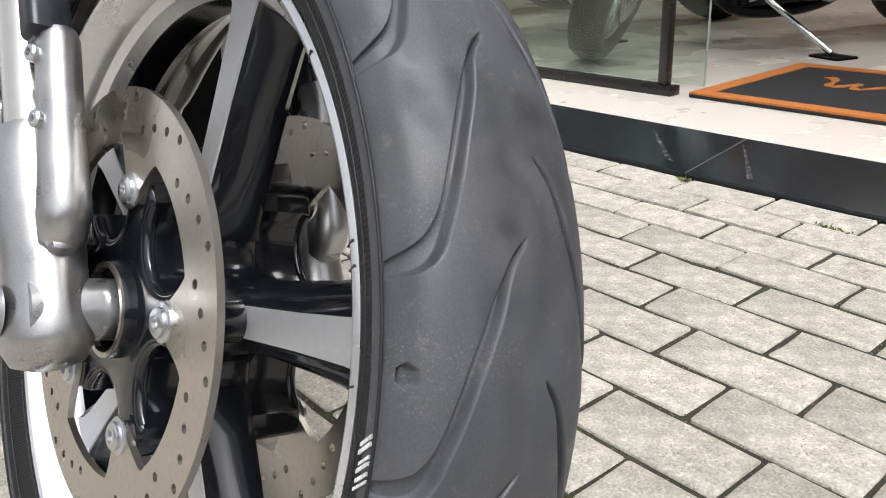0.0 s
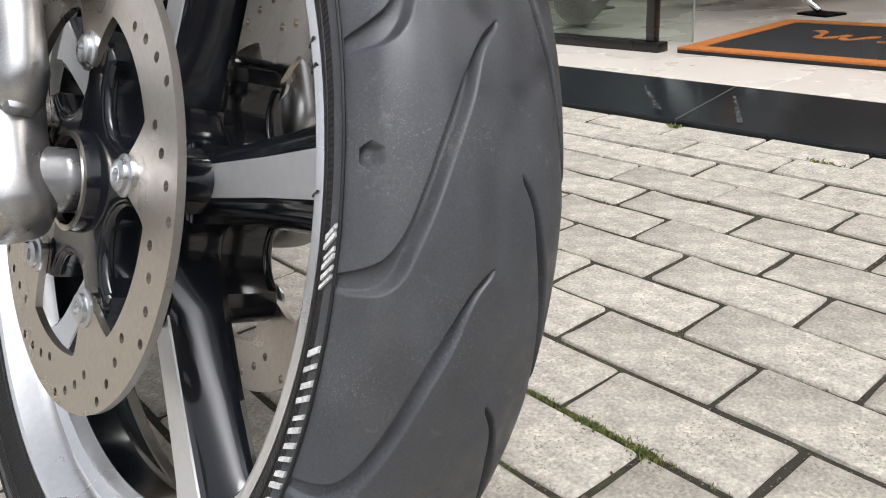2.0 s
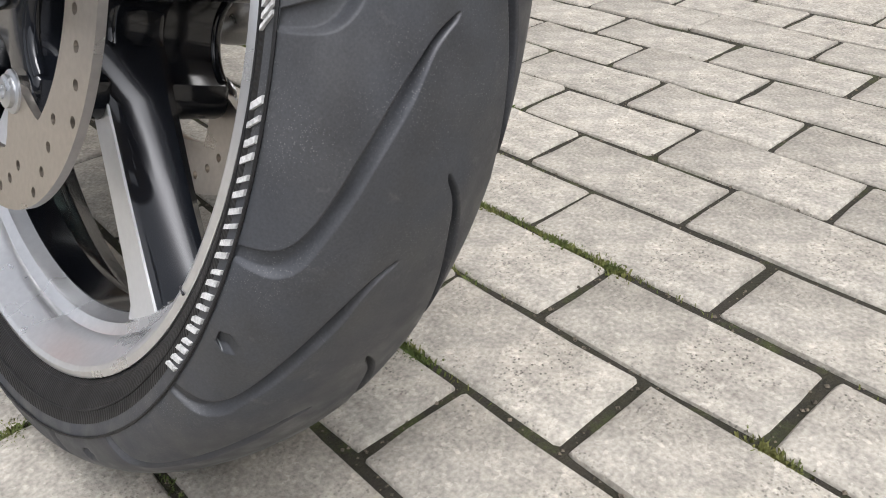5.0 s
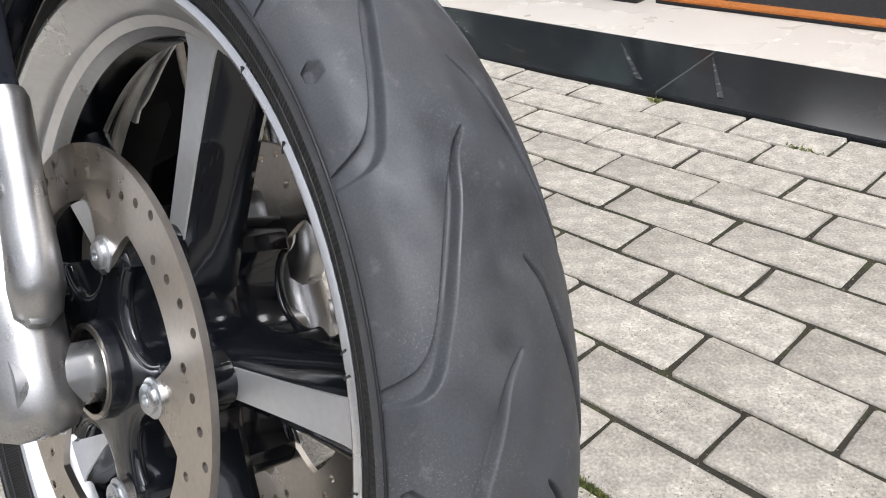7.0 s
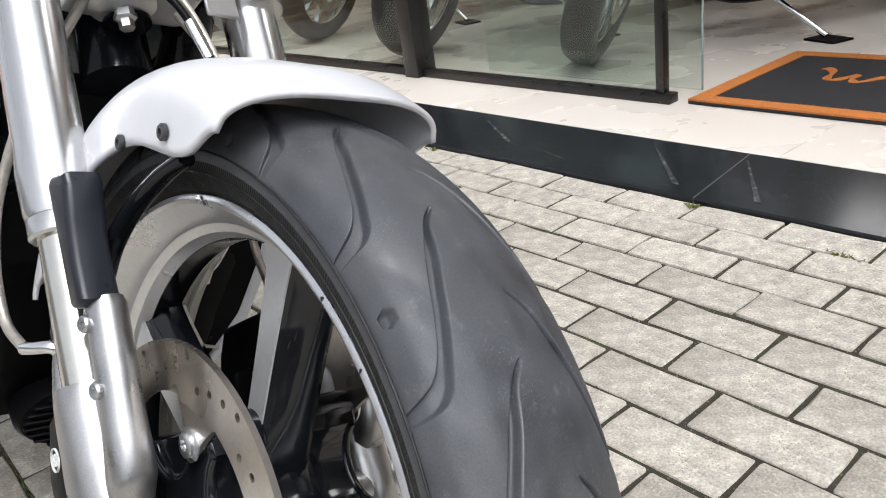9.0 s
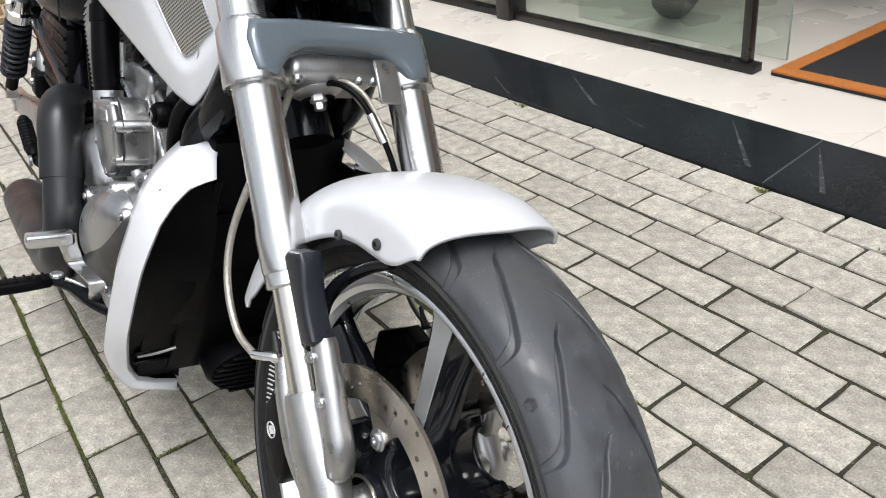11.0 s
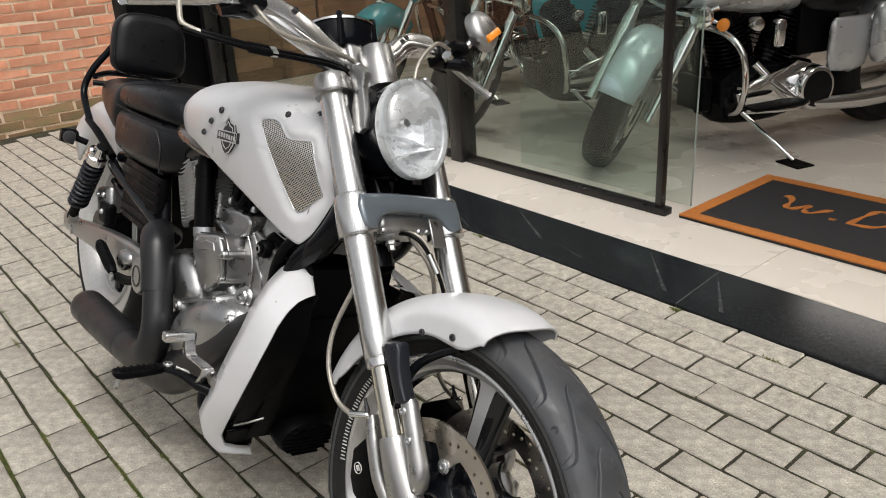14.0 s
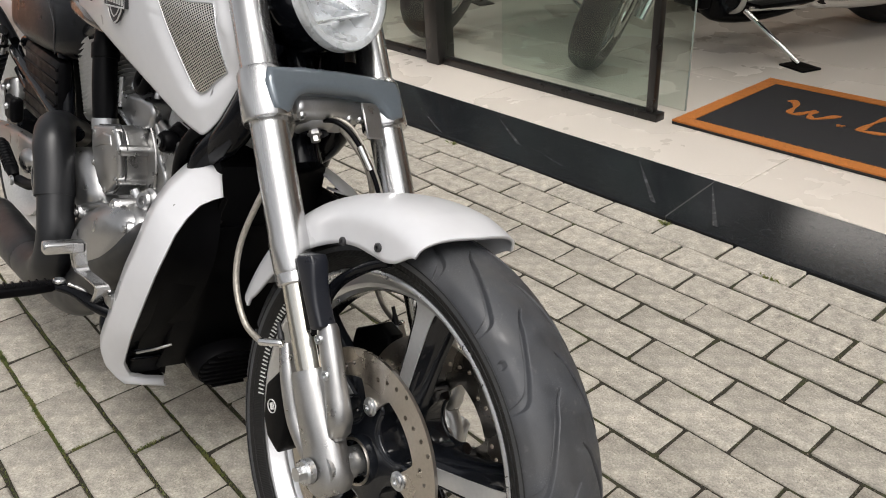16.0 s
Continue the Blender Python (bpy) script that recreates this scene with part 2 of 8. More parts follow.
M = {
    "rubber": rubber_material(),
    "rubber_side": material("tyre_sidewall", (0.014, 0.014, 0.0145), 0.55, spec=0.3, var=0.2, scale=60, fine=500, bump=0.0003),
    "letter": material("worn_white_lettering", (0.6, 0.6, 0.585), 0.6, var=0.45, scale=190, fine=700),
    "alu": material("brushed_aluminium", (0.60, 0.60, 0.597), 0.24, 0.97, var=0.05, scale=6, fine=120, stretch=(4, 4, 0.15), rough_var=0.05),
    "cast": material("satin_cast_aluminium", (0.42, 0.417, 0.41), 0.34, 0.95, var=0.16, scale=40, fine=700, bump=0.00005),
    "engine": material("polished_engine_casting", (0.46, 0.46, 0.46), 0.36, 1.0, var=0.16, scale=25, fine=500, bump=0.00006, rough_var=0.12),
    "chrome": material("chrome", (0.8, 0.8, 0.8), 0.12, 1.0, var=0.03, scale=20, rough_var=0.04),
    "gold": material("oiled_fork_stanchion", (0.68, 0.66, 0.6), 0.16, 1.0, var=0.08, scale=10, fine=60),
    "lip": material("machined_rim_face", (0.71, 0.71, 0.712), 0.30, 0.86, var=0.08, scale=12, fine=200, rough_var=0.06),
    "spokeface": material("machined_spoke_face", (0.72, 0.725, 0.73), 0.42, 0.72, var=0.06, scale=14, fine=200, rough_var=0.06),
    "disc": material("brake_disc_steel", (0.5, 0.46, 0.41), 0.3, 0.97, var=0.12, scale=14, fine=240),
    "greyclamp": material("grey_painted_clamp", (0.13, 0.155, 0.178), 0.16, 0.3, var=0.06, scale=20, coat=0.7),
    "black": material("gloss_black_paint", (0.004, 0.0045, 0.006), 0.1, var=0.15, scale=14, rough_var=0.04, spec=0.16),
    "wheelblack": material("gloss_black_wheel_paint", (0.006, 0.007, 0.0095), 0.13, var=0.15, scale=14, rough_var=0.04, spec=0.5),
    "satin": material("satin_black_plastic", (0.0025, 0.0025, 0.003), 0.4, var=0.2, scale=40, fine=300, bump=0.0001, spec=0.08),
    "matt": material("matt_black_exhaust", (0.008, 0.0085, 0.010), 0.4, 0.0, var=0.15, scale=18, fine=200, bump=0.0001),
    "navy": material("navy_black_plastic", (0.013, 0.0145, 0.02), 0.34, var=0.15, scale=30, spec=0.4),
    "dark": material("dark_grey_plastic", (0.03, 0.03, 0.032), 0.5, var=0.15, scale=30),
    "white": material("white_pearl_paint", (0.615, 0.618, 0.635), 0.34, var=0.03, scale=5, fine=60, coat=0.3),
    "leather": material("black_leather", (0.003, 0.0034, 0.0046), 0.31, var=0.3, scale=26, fine=420, bump=0.0006, spec=0.3, rough_var=0.05),
    "brownplate": material("brown_reflecting_plate", (0.05, 0.035, 0.025), 0.2, var=0.2, coat=0.5),
    "hose": material("braided_steel_hose", (0.42, 0.39, 0.34), 0.4, 0.7, var=0.25, scale=200, fine=900, bump=0.0004),
    "steel": material("zinc_steel", (0.55, 0.56, 0.57), 0.32, 0.95, var=0.1, scale=60),
    "pewter": material("pale_pewter", (0.55, 0.55, 0.54), 0.45, 0.25, var=0.15, scale=120),
    "lens": glass_material("hazy_clear_lens", (0.93, 0.945, 0.955), 0.24, 0.14),
    "reflector": material("headlight_reflector", (0.84, 0.85, 0.86), 0.3, 0.7, var=0.06, scale=30),
    "frost": material("frosted_lens_rim", (0.6, 0.62, 0.63), 0.3, 0.2, var=0.12, scale=60, coat=0.5),
    "amber": material("amber_plastic", (0.85, 0.28, 0.03), 0.2, var=0.1, scale=80, coat=0.5),
    "paver": material("concrete_paver", (0.352, 0.327, 0.281), 0.88, var=0.5, scale=34, fine=250, bump=0.0013, specks=(0.095, 0.088, 0.074), speck_scale=360, speck_few=0.52, per_piece="object", piece_var=0.07, tint=(0.378, 0.348, 0.294), stain=(0.265, 0.247, 0.21), stain_scale=40, stain_at=0.58),
    "paver_far": material("concrete_paver_joined", (0.352, 0.327, 0.281), 0.88, var=0.5, scale=34, fine=250, bump=0.0013, specks=(0.095, 0.088, 0.074), speck_scale=360, speck_few=0.52, per_piece="island", piece_var=0.07, tint=(0.378, 0.348, 0.294), stain=(0.265, 0.247, 0.21), stain_scale=40, stain_at=0.58),
    "soil": material("dark_joint_sand", (0.032, 0.027, 0.019), 0.95, var=0.55, scale=60, fine=500, bump=0.003, tint=(0.026, 0.024, 0.013), stain=(0.048, 0.056, 0.015), stain_scale=13, stain_at=0.52),
    "grit": material("brown_grit", (0.12, 0.1, 0.075), 0.95, var=0.4, scale=200, fine=900, per_piece="island", piece_var=0.6),
    "moss": material("green_moss", (0.085, 0.12, 0.028), 0.9, var=0.4, scale=90, fine=500, tint=(0.17, 0.17, 0.05)),
    "asphalt": material("asphalt_ground", (0.16, 0.155, 0.15), 0.9, var=0.2, scale=3, fine=120, bump=0.002),
    "granite": material("black_granite", (0.0115, 0.013, 0.0145), 0.15, spec=0.22, var=0.3, scale=60, fine=900, rough_var=0.02, specks=(0.1, 0.1, 0.1), speck_scale=330, speck_few=0.72),
    "joint": material("grey_stone_joint", (0.05, 0.05, 0.049), 0.8, var=0.3, scale=40),
    "streak": material("grey_streak", (0.04, 0.041, 0.043), 0.22, spec=0.22, var=0.9, scale=45, fine=300),
    "tile": material("beige_porcelain_tile", (0.67, 0.615, 0.545), 0.28, var=0.025, scale=2.5, fine=120, rough_var=0.04),
    "grout": material("grey_grout", (0.42, 0.39, 0.35), 0.8, var=0.1),
    "coir": material("charcoal_coir", (0.026, 0.026, 0.028), 0.95, var=0.6, scale=160, fine=700, bump=0.004),
    "orange": material("orange_coir", (0.62, 0.21, 0.04), 0.95, var=0.4, scale=160, fine=700, bump=0.004),
    "frame": material("dark_bronze_frame", (0.009, 0.008, 0.0075), 0.35, 0.0, var=0.1, scale=20),
    "pane": glass_material("shop_glass", (0.9, 0.94, 0.915)),
    "pane_edge": material("green_glass_edge", (0.3, 0.36, 0.33), 0.1, var=0.05, coat=0.5),
    "brick": material("red_brick", (0.66, 0.275, 0.16), 0.85, var=0.26, scale=18, fine=200, bump=0.0025, per_piece="object", piece_var=0.18, tint=(0.58, 0.29, 0.185)),
    "mortar": material("lime_mortar", (0.70, 0.55, 0.40), 0.95, var=0.2, scale=30, fine=250, bump=0.003),
    "brick_damp": material("mossy_brick", (0.36, 0.2, 0.115), 0.9, var=0.3, scale=14, fine=200, bump=0.0025, per_piece="object", piece_var=0.2, tint=(0.2, 0.165, 0.075)),
    "wood": material("brown_wood_panel", (0.27, 0.165, 0.1), 0.4, var=0.35, scale=5, fine=60, stretch=(1, 1, 7), coat=0.1, per_piece="object", piece_var=0.22),
    "plaster": material("grey_plaster", (0.45, 0.44, 0.42), 0.8, var=0.08, scale=4),
    "plaster_dark": material("weathered_grey_render", (0.16, 0.155, 0.15), 0.9, var=0.15, scale=2, fine=60),
    "ceiling": material("white_ceiling", (0.7, 0.7, 0.68), 0.85, var=0.04, scale=4),
    "silverpaint": material("silver_paint", (0.58, 0.59, 0.6), 0.3, 0.5, var=0.04, scale=8, coat=0.6),
    "seafoam": material("pale_teal_paint", (0.56, 0.68, 0.74), 0.22, 0.2, var=0.04, scale=8, coat=0.6),
    "teal": material("teal_paint", (0.02, 0.32, 0.4), 0.2, var=0.04, scale=8, coat=0.7),
}


# ---- shapes ----
def curve_points(pts, steps=6):
    """A smooth line through the points."""
    pts = [Vector(p) for p in pts]
    out = []
    for i in range(len(pts) - 1):
        p0, p1, p2, p3 = pts[max(i - 1, 0)], pts[i], pts[i + 1], pts[min(i + 2, len(pts) - 1)]
        for k in range(steps):
            t = k / steps
            out.append(0.5 * (2 * p1 + (p2 - p0) * t + (2 * p0 - 5 * p1 + 4 * p2 - p3) * t * t + (3 * p1 - p0 - 3 * p2 + p3) * t ** 3))
    return out + [pts[-1]]


def spread(values, steps):
    """The values of a list, eased over the same number of steps as curve_points."""
    out = []
    for a, b in zip(values, values[1:]):
        out += [a + (b - a) * k / steps for k in range(steps)]
    return out + [values[-1]]


def tube(pts, r, n=14, steps=6, cap=True):
    radii = r if isinstance(r, (list, tuple)) else [r] * len(pts)
    line = curve_points(pts, steps) if steps > 1 else [Vector(p) for p in pts]
    radii = spread(list(radii), steps) if steps > 1 else list(radii)
    V, Fc = [], []
    tang = [(line[min(i + 1, len(line) - 1)] - line[max(i - 1, 0)]).normalized() for i in range(len(line))]
    side = tang[0].orthogonal().normalized()
    for i, p in enumerate(line):
        side = (side - tang[i] * side.dot(tang[i])).normalized()
        up = tang[i].cross(side)
        for k in range(n):
            a = 2 * math.pi * k / n
            V.append(p + radii[i] * (math.cos(a) * side + math.sin(a) * up))
    for i in range(len(line) - 1):
        for k in range(n):
            Fc.append((i * n + k, i * n + (k + 1) % n, (i + 1) * n + (k + 1) % n, (i + 1) * n + k))
    if cap:
        Fc.append(tuple(range(n - 1, -1, -1)))
        Fc.append(tuple(range((len(line) - 1) * n, len(line) * n)))
    return V, Fc


def lathe(prof, n=48, axis="z", closed=False):
    """Turns (radius, height) round an axis."""
    V, Fc = [], []
    for r, h in prof:
        for k in range(n):
            a = 2 * math.pi * k / n
            c, s = r * math.cos(a), r * math.sin(a)
            V.append(Vector({"z": (c, s, h), "y": (c, h, s), "x": (h, c, s)}[axis]))
    m = len(prof)
    for i in range(m if closed else m - 1):
        j = (i + 1) % m
        for k in range(n):
            q = (k + 1) % n
            Fc.append((i * n + k, j * n + k, j * n + q, i * n + q) if axis == "y" else (i * n + k, i * n + q, j * n + q, j * n + k))
    if not closed:
        Fc.append(tuple(range(n)))
        Fc.append(tuple(range((m - 1) * n, m * n))[::-1])
    return V, Fc


def from_bm(bm):
    bm.verts.ensure_lookup_table()
    bm.verts.index_update()
    out = [v.co.copy() for v in bm.verts], [tuple(v.index for v in f.verts) for f in bm.faces]
    bm.free()
    return out


def rbox(size, bevel=0.004, seg=2, at=(0, 0, 0), m=None):
    """A box with rounded edges."""
    bm = bmesh.new()
    bmesh.ops.create_cube(bm, size=1)
    for v in bm.verts:
        v.co = Vector((v.co.x * size[0], v.co.y * size[1], v.co.z * size[2]))
    if bevel:
        bmesh.ops.bevel(bm, geom=bm.edges[:], offset=bevel, segments=seg, profile=0.5, affect="EDGES")
    g = from_bm(bm)
    g = moved(g, m) if m else g
    return moved(g, Matrix.Translation(at))


def prism(poly, depth, bevel=0.003, seg=2, m=None):
    """A flat outline in x, y, made solid along z about its middle, with rounded edges."""
    bm = bmesh.new()
    vs = [bm.verts.new((x, y, -depth / 2)) for x, y in poly]
    f = bm.faces.new(vs)
    ext = bmesh.ops.extrude_face_region(bm, geom=[f])
    for v in ext["geom"]:
        if isinstance(v, bmesh.types.BMVert):
            v.co.z = depth / 2
    bmesh.ops.recalc_face_normals(bm, faces=bm.faces[:])
    if bevel:
        es = [e for e in bm.edges if abs(e.verts[0].co.z - e.verts[1].co.z) < 1e-6]
        bmesh.ops.bevel(bm, geom=es, offset=bevel, segments=seg, profile=0.5, affect="EDGES")
    g = from_bm(bm)
    return moved(g, m) if m else g


def plate(outer, holes, thick, m=None):
    """A flat outline with holes, made solid."""
    bm = bmesh.new()
    edges = []
    for loop in [outer] + holes:
        vs = [bm.verts.new((x, y, 0)) for x, y in loop]
        edges += [bm.edges.new((vs[i], vs[(i + 1) % len(vs)])) for i in range(len(vs))]
    bmesh.ops.triangle_fill(bm, use_beauty=True, use_dissolve=False, edges=edges)
    ext = bmesh.ops.extrude_face_region(bm, geom=bm.faces[:])
    for v in ext["geom"]:
        if isinstance(v, bmesh.types.BMVert):
            v.co.z = thick
    bmesh.ops.recalc_face_normals(bm, faces=bm.faces[:])
    g = from_bm(bm)
    return moved(g, m) if m else g


def loft(loops, closed=True, cap=True):
    n = len(loops[0])
    V = [Vector(p) for lp in loops for p in lp]
    Fc = []
    for i in range(len(loops) - 1):
        for k in range(n if closed else n - 1):
            q = (k + 1) % n
            Fc.append((i * n + k, i * n + q, (i + 1) * n + q, (i + 1) * n + k))
    if cap and closed:
        Fc.append(tuple(range(n - 1, -1, -1)))
        Fc.append(tuple(range((len(loops) - 1) * n, len(loops) * n)))
    return V, Fc


def moved(g, m):
    flip = m.determinant() < 0
    return [m @ Vector(v) for v in g[0]], [tuple(reversed(f)) if flip else f for f in g[1]]


def joined(*gs):
    V, Fc = [], []
    for g in gs:
        b = len(V)
        V += list(g[0])
        Fc += [tuple(i + b for i in f) for f in g[1]]
    return V, Fc


def ring_xy(r, n=12, cx=0.0, cy=0.0):
    return [(cx + r * math.cos(2 * math.pi * k / n), cy + r * math.sin(2 * math.pi * k / n)) for k in range(n)]


TO_SIDE = Matrix(((1, 0, 0, 0), (0, 0, 1, 0), (0, 1, 0, 0), (0, 0, 0, 1)))  # an outline in x, y becomes one in x, z


def mesh_of(name, g, mat, angle=38, fix=True):
    me = bpy.data.meshes.new(name)
    me.from_pydata([tuple(v) for v in g[0]], [], g[1])
    if fix:
        bm = bmesh.new()
        bm.from_mesh(me)
        bmesh.ops.recalc_face_normals(bm, faces=bm.faces[:])
        bm.to_mesh(me)
        bm.free()
    me.materials.append(M[mat])
    me.shade_smooth()
    me.set_sharp_from_angle(angle=radians(angle))
    return me


def part(name, g, mat, parent, label="", m=None, angle=38, fix=True, thick=0.0):
    """One mesh under a thing or under a part."""
    ob = new(name, mesh_of(name, g, mat, angle, fix))
    ob.parent = parent
    if m:
        ob.matrix_basis = m
    if thick:
        mod = ob.modifiers.new("thickness", "SOLIDIFY")
        mod.thickness, mod.offset = thick, 0
    return tagged(ob, label)


def thing(name, g, mat, label, category, m=None, kind="", group="", angle=38, fix=True):
    ob = new(name, mesh_of(name, g, mat, angle, fix))
    if m:
        ob.matrix_basis = m
    return tagged(ob, label, category, group, kind)


def root(name, label, category, m=None, group=""):
    ob = new(name)
    ob.empty_display_size = 0.1
    if m:
        ob.matrix_basis = m
    return tagged(ob, label, category, group)


def bolt(at, r=0.006, h=0.006, axis=(0, -1, 0)):
    """A round head with a hexagon socket."""
    q = Vector((0, 0, 1)).rotation_difference(Vector(axis)).to_matrix().to_4x4()
    g = lathe([(r, 0), (r, h * 0.7), (r * 0.8, h), (r * 0.45, h), (r * 0.42, h * 0.35)], 14)
    return moved(g, Matrix.Translation(at) @ q)


# ---- pavement bed, ramp, shop ----
FLOOR = 0.042
FRONT = 2.085          # the shop front's plane
WALL = 5.5             # the brick wall's plane
thing("ground", ([(-400, -400, -0.03), (400, -400, -0.03), (400, 400, -0.03), (-400, 400, -0.03)], [(0, 1, 2, 3)]), "asphalt", "dull grey asphalt ground reaching the horizon", "ground", kind="structure")
pavement = thing("pavement", rbox((7.5, 9.4, 0.02), 0, at=(-2.245, 0.8, -0.0136)), "soil", "grey concrete block pavement with dark mossy joints", "pavement", kind="structure")

ramp = tagged(new("ramp"), "black granite threshold ramp with a fine joint", "ramp", kind="structure")
edge, top = 1.515, 1.765
for y0, y1 in ((-4.0, -1.102), (-1.1, 0.9955), (1.0, 3.098), (3.1, 5.49)):
    prof = [(edge, -0.02), (edge, 0.006), (edge + 0.004, 0.010), (top, FLOOR - 0.001), (top, -0.02)]
    part("granite_slab", loft([[(x, y0, z) for x, z in prof], [(x, y1, z) for x, z in prof]]), "granite", ramp, angle=20)

part("joint_grout", rbox((0.25, 0.0041, 0.01), 0, at=(0, 0, 0)), "joint", ramp, "pale grout line", Matrix.Translation((edge + 0.127, 0.99775, 0.0205)) @ Matrix.Rotation(-math.atan2(FLOOR - 0.011, top - edge), 4, "Y"))
# pale tapering streaks laid on the ramp's slope
for (xa, ya), (xb, yb), w in (((1.56, 1.075), (1.74, 1.26), 0.006), ((1.55, 0.86), (1.73, 0.985), 0.005), ((1.61, 1.68), (1.74, 1.92), 0.008), ((1.525, 2.006), (1.60, 2.18), 0.007), ((1.578, 1.446), (1.603, 1.554), 0.006)):
    zs = [0.010 + (x - edge) * (FLOOR - 0.011) / (top - edge) for x in (xa, xb)]
    part("pale_streak", ([(xa, ya - w * 2, zs[0] + 0.0006), (xa, ya + w * 1.2, zs[0] + 0.0006), (xb, yb + w * 0.4, zs[1] + 0.0008), (xb, yb - w * 0.3, zs[1] + 0.0008)], [(0, 1, 2, 3)]), "streak", ramp, fix=False)
floor = thing("floor", rbox((5.2, 9.5, 0.05), 0, at=(4.37, 0.74, FLOOR - 0.031)), "grout", "beige porcelain tile floor of the showroom", "floor", kind="structure")
random.seed(4)
for i in range(6):
    for j in range(9):
        x0, y0 = 1.767 + i * 0.902, -3.88 + j * 1.202
        x1, y1 = min(x0 + 0.9, 6.96), min(y0 + 1.2, 5.488)
        if x1 - x0 > 0.05 and y1 - y0 > 0.05:
            part("tile", rbox((x1 - x0, y1 - y0, 0.012), 0.0012, 1, at=((x0 + x1) / 2, (y0 + y1) / 2, FLOOR - 0.006)), "tile", floor)

# the brick wall, its mortar body; the bricks come last
wall_brick = thing("wall_brick", rbox((2.5, 0.22, 1.55), 0, at=(0.18, WALL + 0.1, 0.735)), "mortar", "red brick wall with pale mortar, mossy at its foot", "wall", kind="structure")
door_1 = root("door_1", "dark door panel with a bronze frame beside the brick wall", "door")
door_1["kind"] = "structure"
part("door_leaf", rbox((0.66, 0.05, 2.5), 0.004, at=(1.84, WALL + 0.03, FLOOR + 1.27)), "satin", door_1)
part("door_frame", joined(rbox((0.07, 0.12, 2.6), 0.004, at=(1.47, WALL + 0.01, FLOOR + 1.3)), rbox((0.07, 0.12, 2.6), 0.004, at=(2.21, WALL + 0.01, FLOOR + 1.3))), "frame", door_1)
wall_back = tagged(new("wall_back"), "brown wood panelled wall of the showroom", "wall", kind="structure")
part("backing", rbox((4.66, 0.03, 3.2), 0, at=(4.60, WALL + 0.035, FLOOR + 1.6)), "frame", wall_back)
plank_mesh = mesh_of("wood_plank", rbox((0.416, 0.02, 0.104), 0.0015, 1), "wood", 30)
for i in range(12):
    for k in range(13):
        ob = new("wood_plank", plank_mesh)
        ob.parent, ob.matrix_basis = wall_back, Matrix.Translation((2.27 + 0.208 + i * 0.4195 + (-0.10 if k % 2 else 0.0), WALL + 0.009, FLOOR + 0.054 + k * 0.1065))
part("upper_panel", rbox((4.66, 0.02, 1.8), 0.002, 1, at=(4.60, WALL + 0.009, FLOOR + 1.39 + 0.9)), "wood", wall_back)
part("wall_joint", rbox((0.018, 0.02, 1.40), 0.001, 1, at=(3.04, WALL - 0.009, FLOOR + 0.70)), "frame", wall_back, "dark joint strip")
thing("wall_south", rbox((5.2, 0.1, 3.3), 0, at=(4.4, -4.05, 1.65)), "plaster", "plain grey plaster wall", "wall", kind="structure")
thing("wall_east", rbox((0.1, 9.6, 3.3), 0, at=(7.02, 0.74, 1.65)), "wood", "dark brown wood wall", "wall", kind="structure")
thing("ceiling", rbox((5.1, 9.6, 0.1), 0, at=(4.5, 0.74, 3.28)), "ceiling", "plain white showroom ceiling", "ceiling", kind="structure")
# unseen fill lamps under the ceiling, added to brighten the showroom
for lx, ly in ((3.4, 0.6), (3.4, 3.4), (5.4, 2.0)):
    ld = bpy.data.lights.new("showroom_fill_light", "AREA")
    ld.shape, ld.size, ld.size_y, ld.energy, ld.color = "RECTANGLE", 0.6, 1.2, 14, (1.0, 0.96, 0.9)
    lamp = new("showroom_fill_light", ld)
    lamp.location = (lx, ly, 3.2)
# unseen walls, added to bound the low sky and show in reflections
for name, size, at in (("wall_street", (0.3, 44, 4.2), (-14.0, 2, 2.1)), ("wall_yard", (29, 0.3, 4.2), (0.2, -13.0, 2.1))):
    thing(name, rbox(size, 0, at=at), "plaster" if name == "wall_street" else "plaster_dark", "plain grey rendered wall out of view, added across the yard", "wall", kind="structure")
thing("fascia", rbox((0.14, 9.6, 0.5), 0.004, at=(FRONT, 0.74, 2.95)), "frame", "dark bronze fascia over the shop front", "fascia", kind="structure")

window_1 = tagged(new("window_1"), "tall glazed shop front in a dark bronze frame", "window", kind="structure")
part("bottom_rail", rbox((0.05, 1.18, 0.03), 0.003, at=(FRONT, 2.02, FLOOR + 0.015)), "frame", window_1)
part("bottom_rail", rbox((0.05, 2.78, 0.03), 0.003, at=(FRONT, 4.09, FLOOR + 0.015)), "frame", window_1)
part("post", rbox((0.10, 0.085, 2.7), 0.003, at=(FRONT, 2.655, FLOOR + 1.35)), "frame", window_1)
part("post", rbox((0.03, 0.03, 2.7), 0.002, at=(FRONT, 1.47, FLOOR + 1.35)), "frame", window_1)
part("post", rbox((0.10, 0.07, 2.7), 0.003, at=(FRONT, 5.45, FLOOR + 1.35)), "frame", window_1)
for y0, y1 in ((1.487, 2.61), (2.7, 5.41)):
    ob = part("pane", rbox((0.008, y1 - y0, 2.64), 0, at=(FRONT, (y0 + y1) / 2, FLOOR + 1.352)), "pane", window_1)
    ob.visible_shadow = False
door_2 = root("door_2", "frameless glass sliding door leaf standing open", "door")
door_2["kind"] = "structure"
ob = part("pane", rbox((0.008, 0.95, 2.62), 0, at=(FRONT + 0.115, 1.882, FLOOR + 1.325)), "pane", door_2)
ob.visible_shadow = False
part("pane_edge", rbox((0.009, 0.002, 2.62), 0, at=(FRONT + 0.115, 1.404, FLOOR + 1.325)), "pane_edge", door_2)

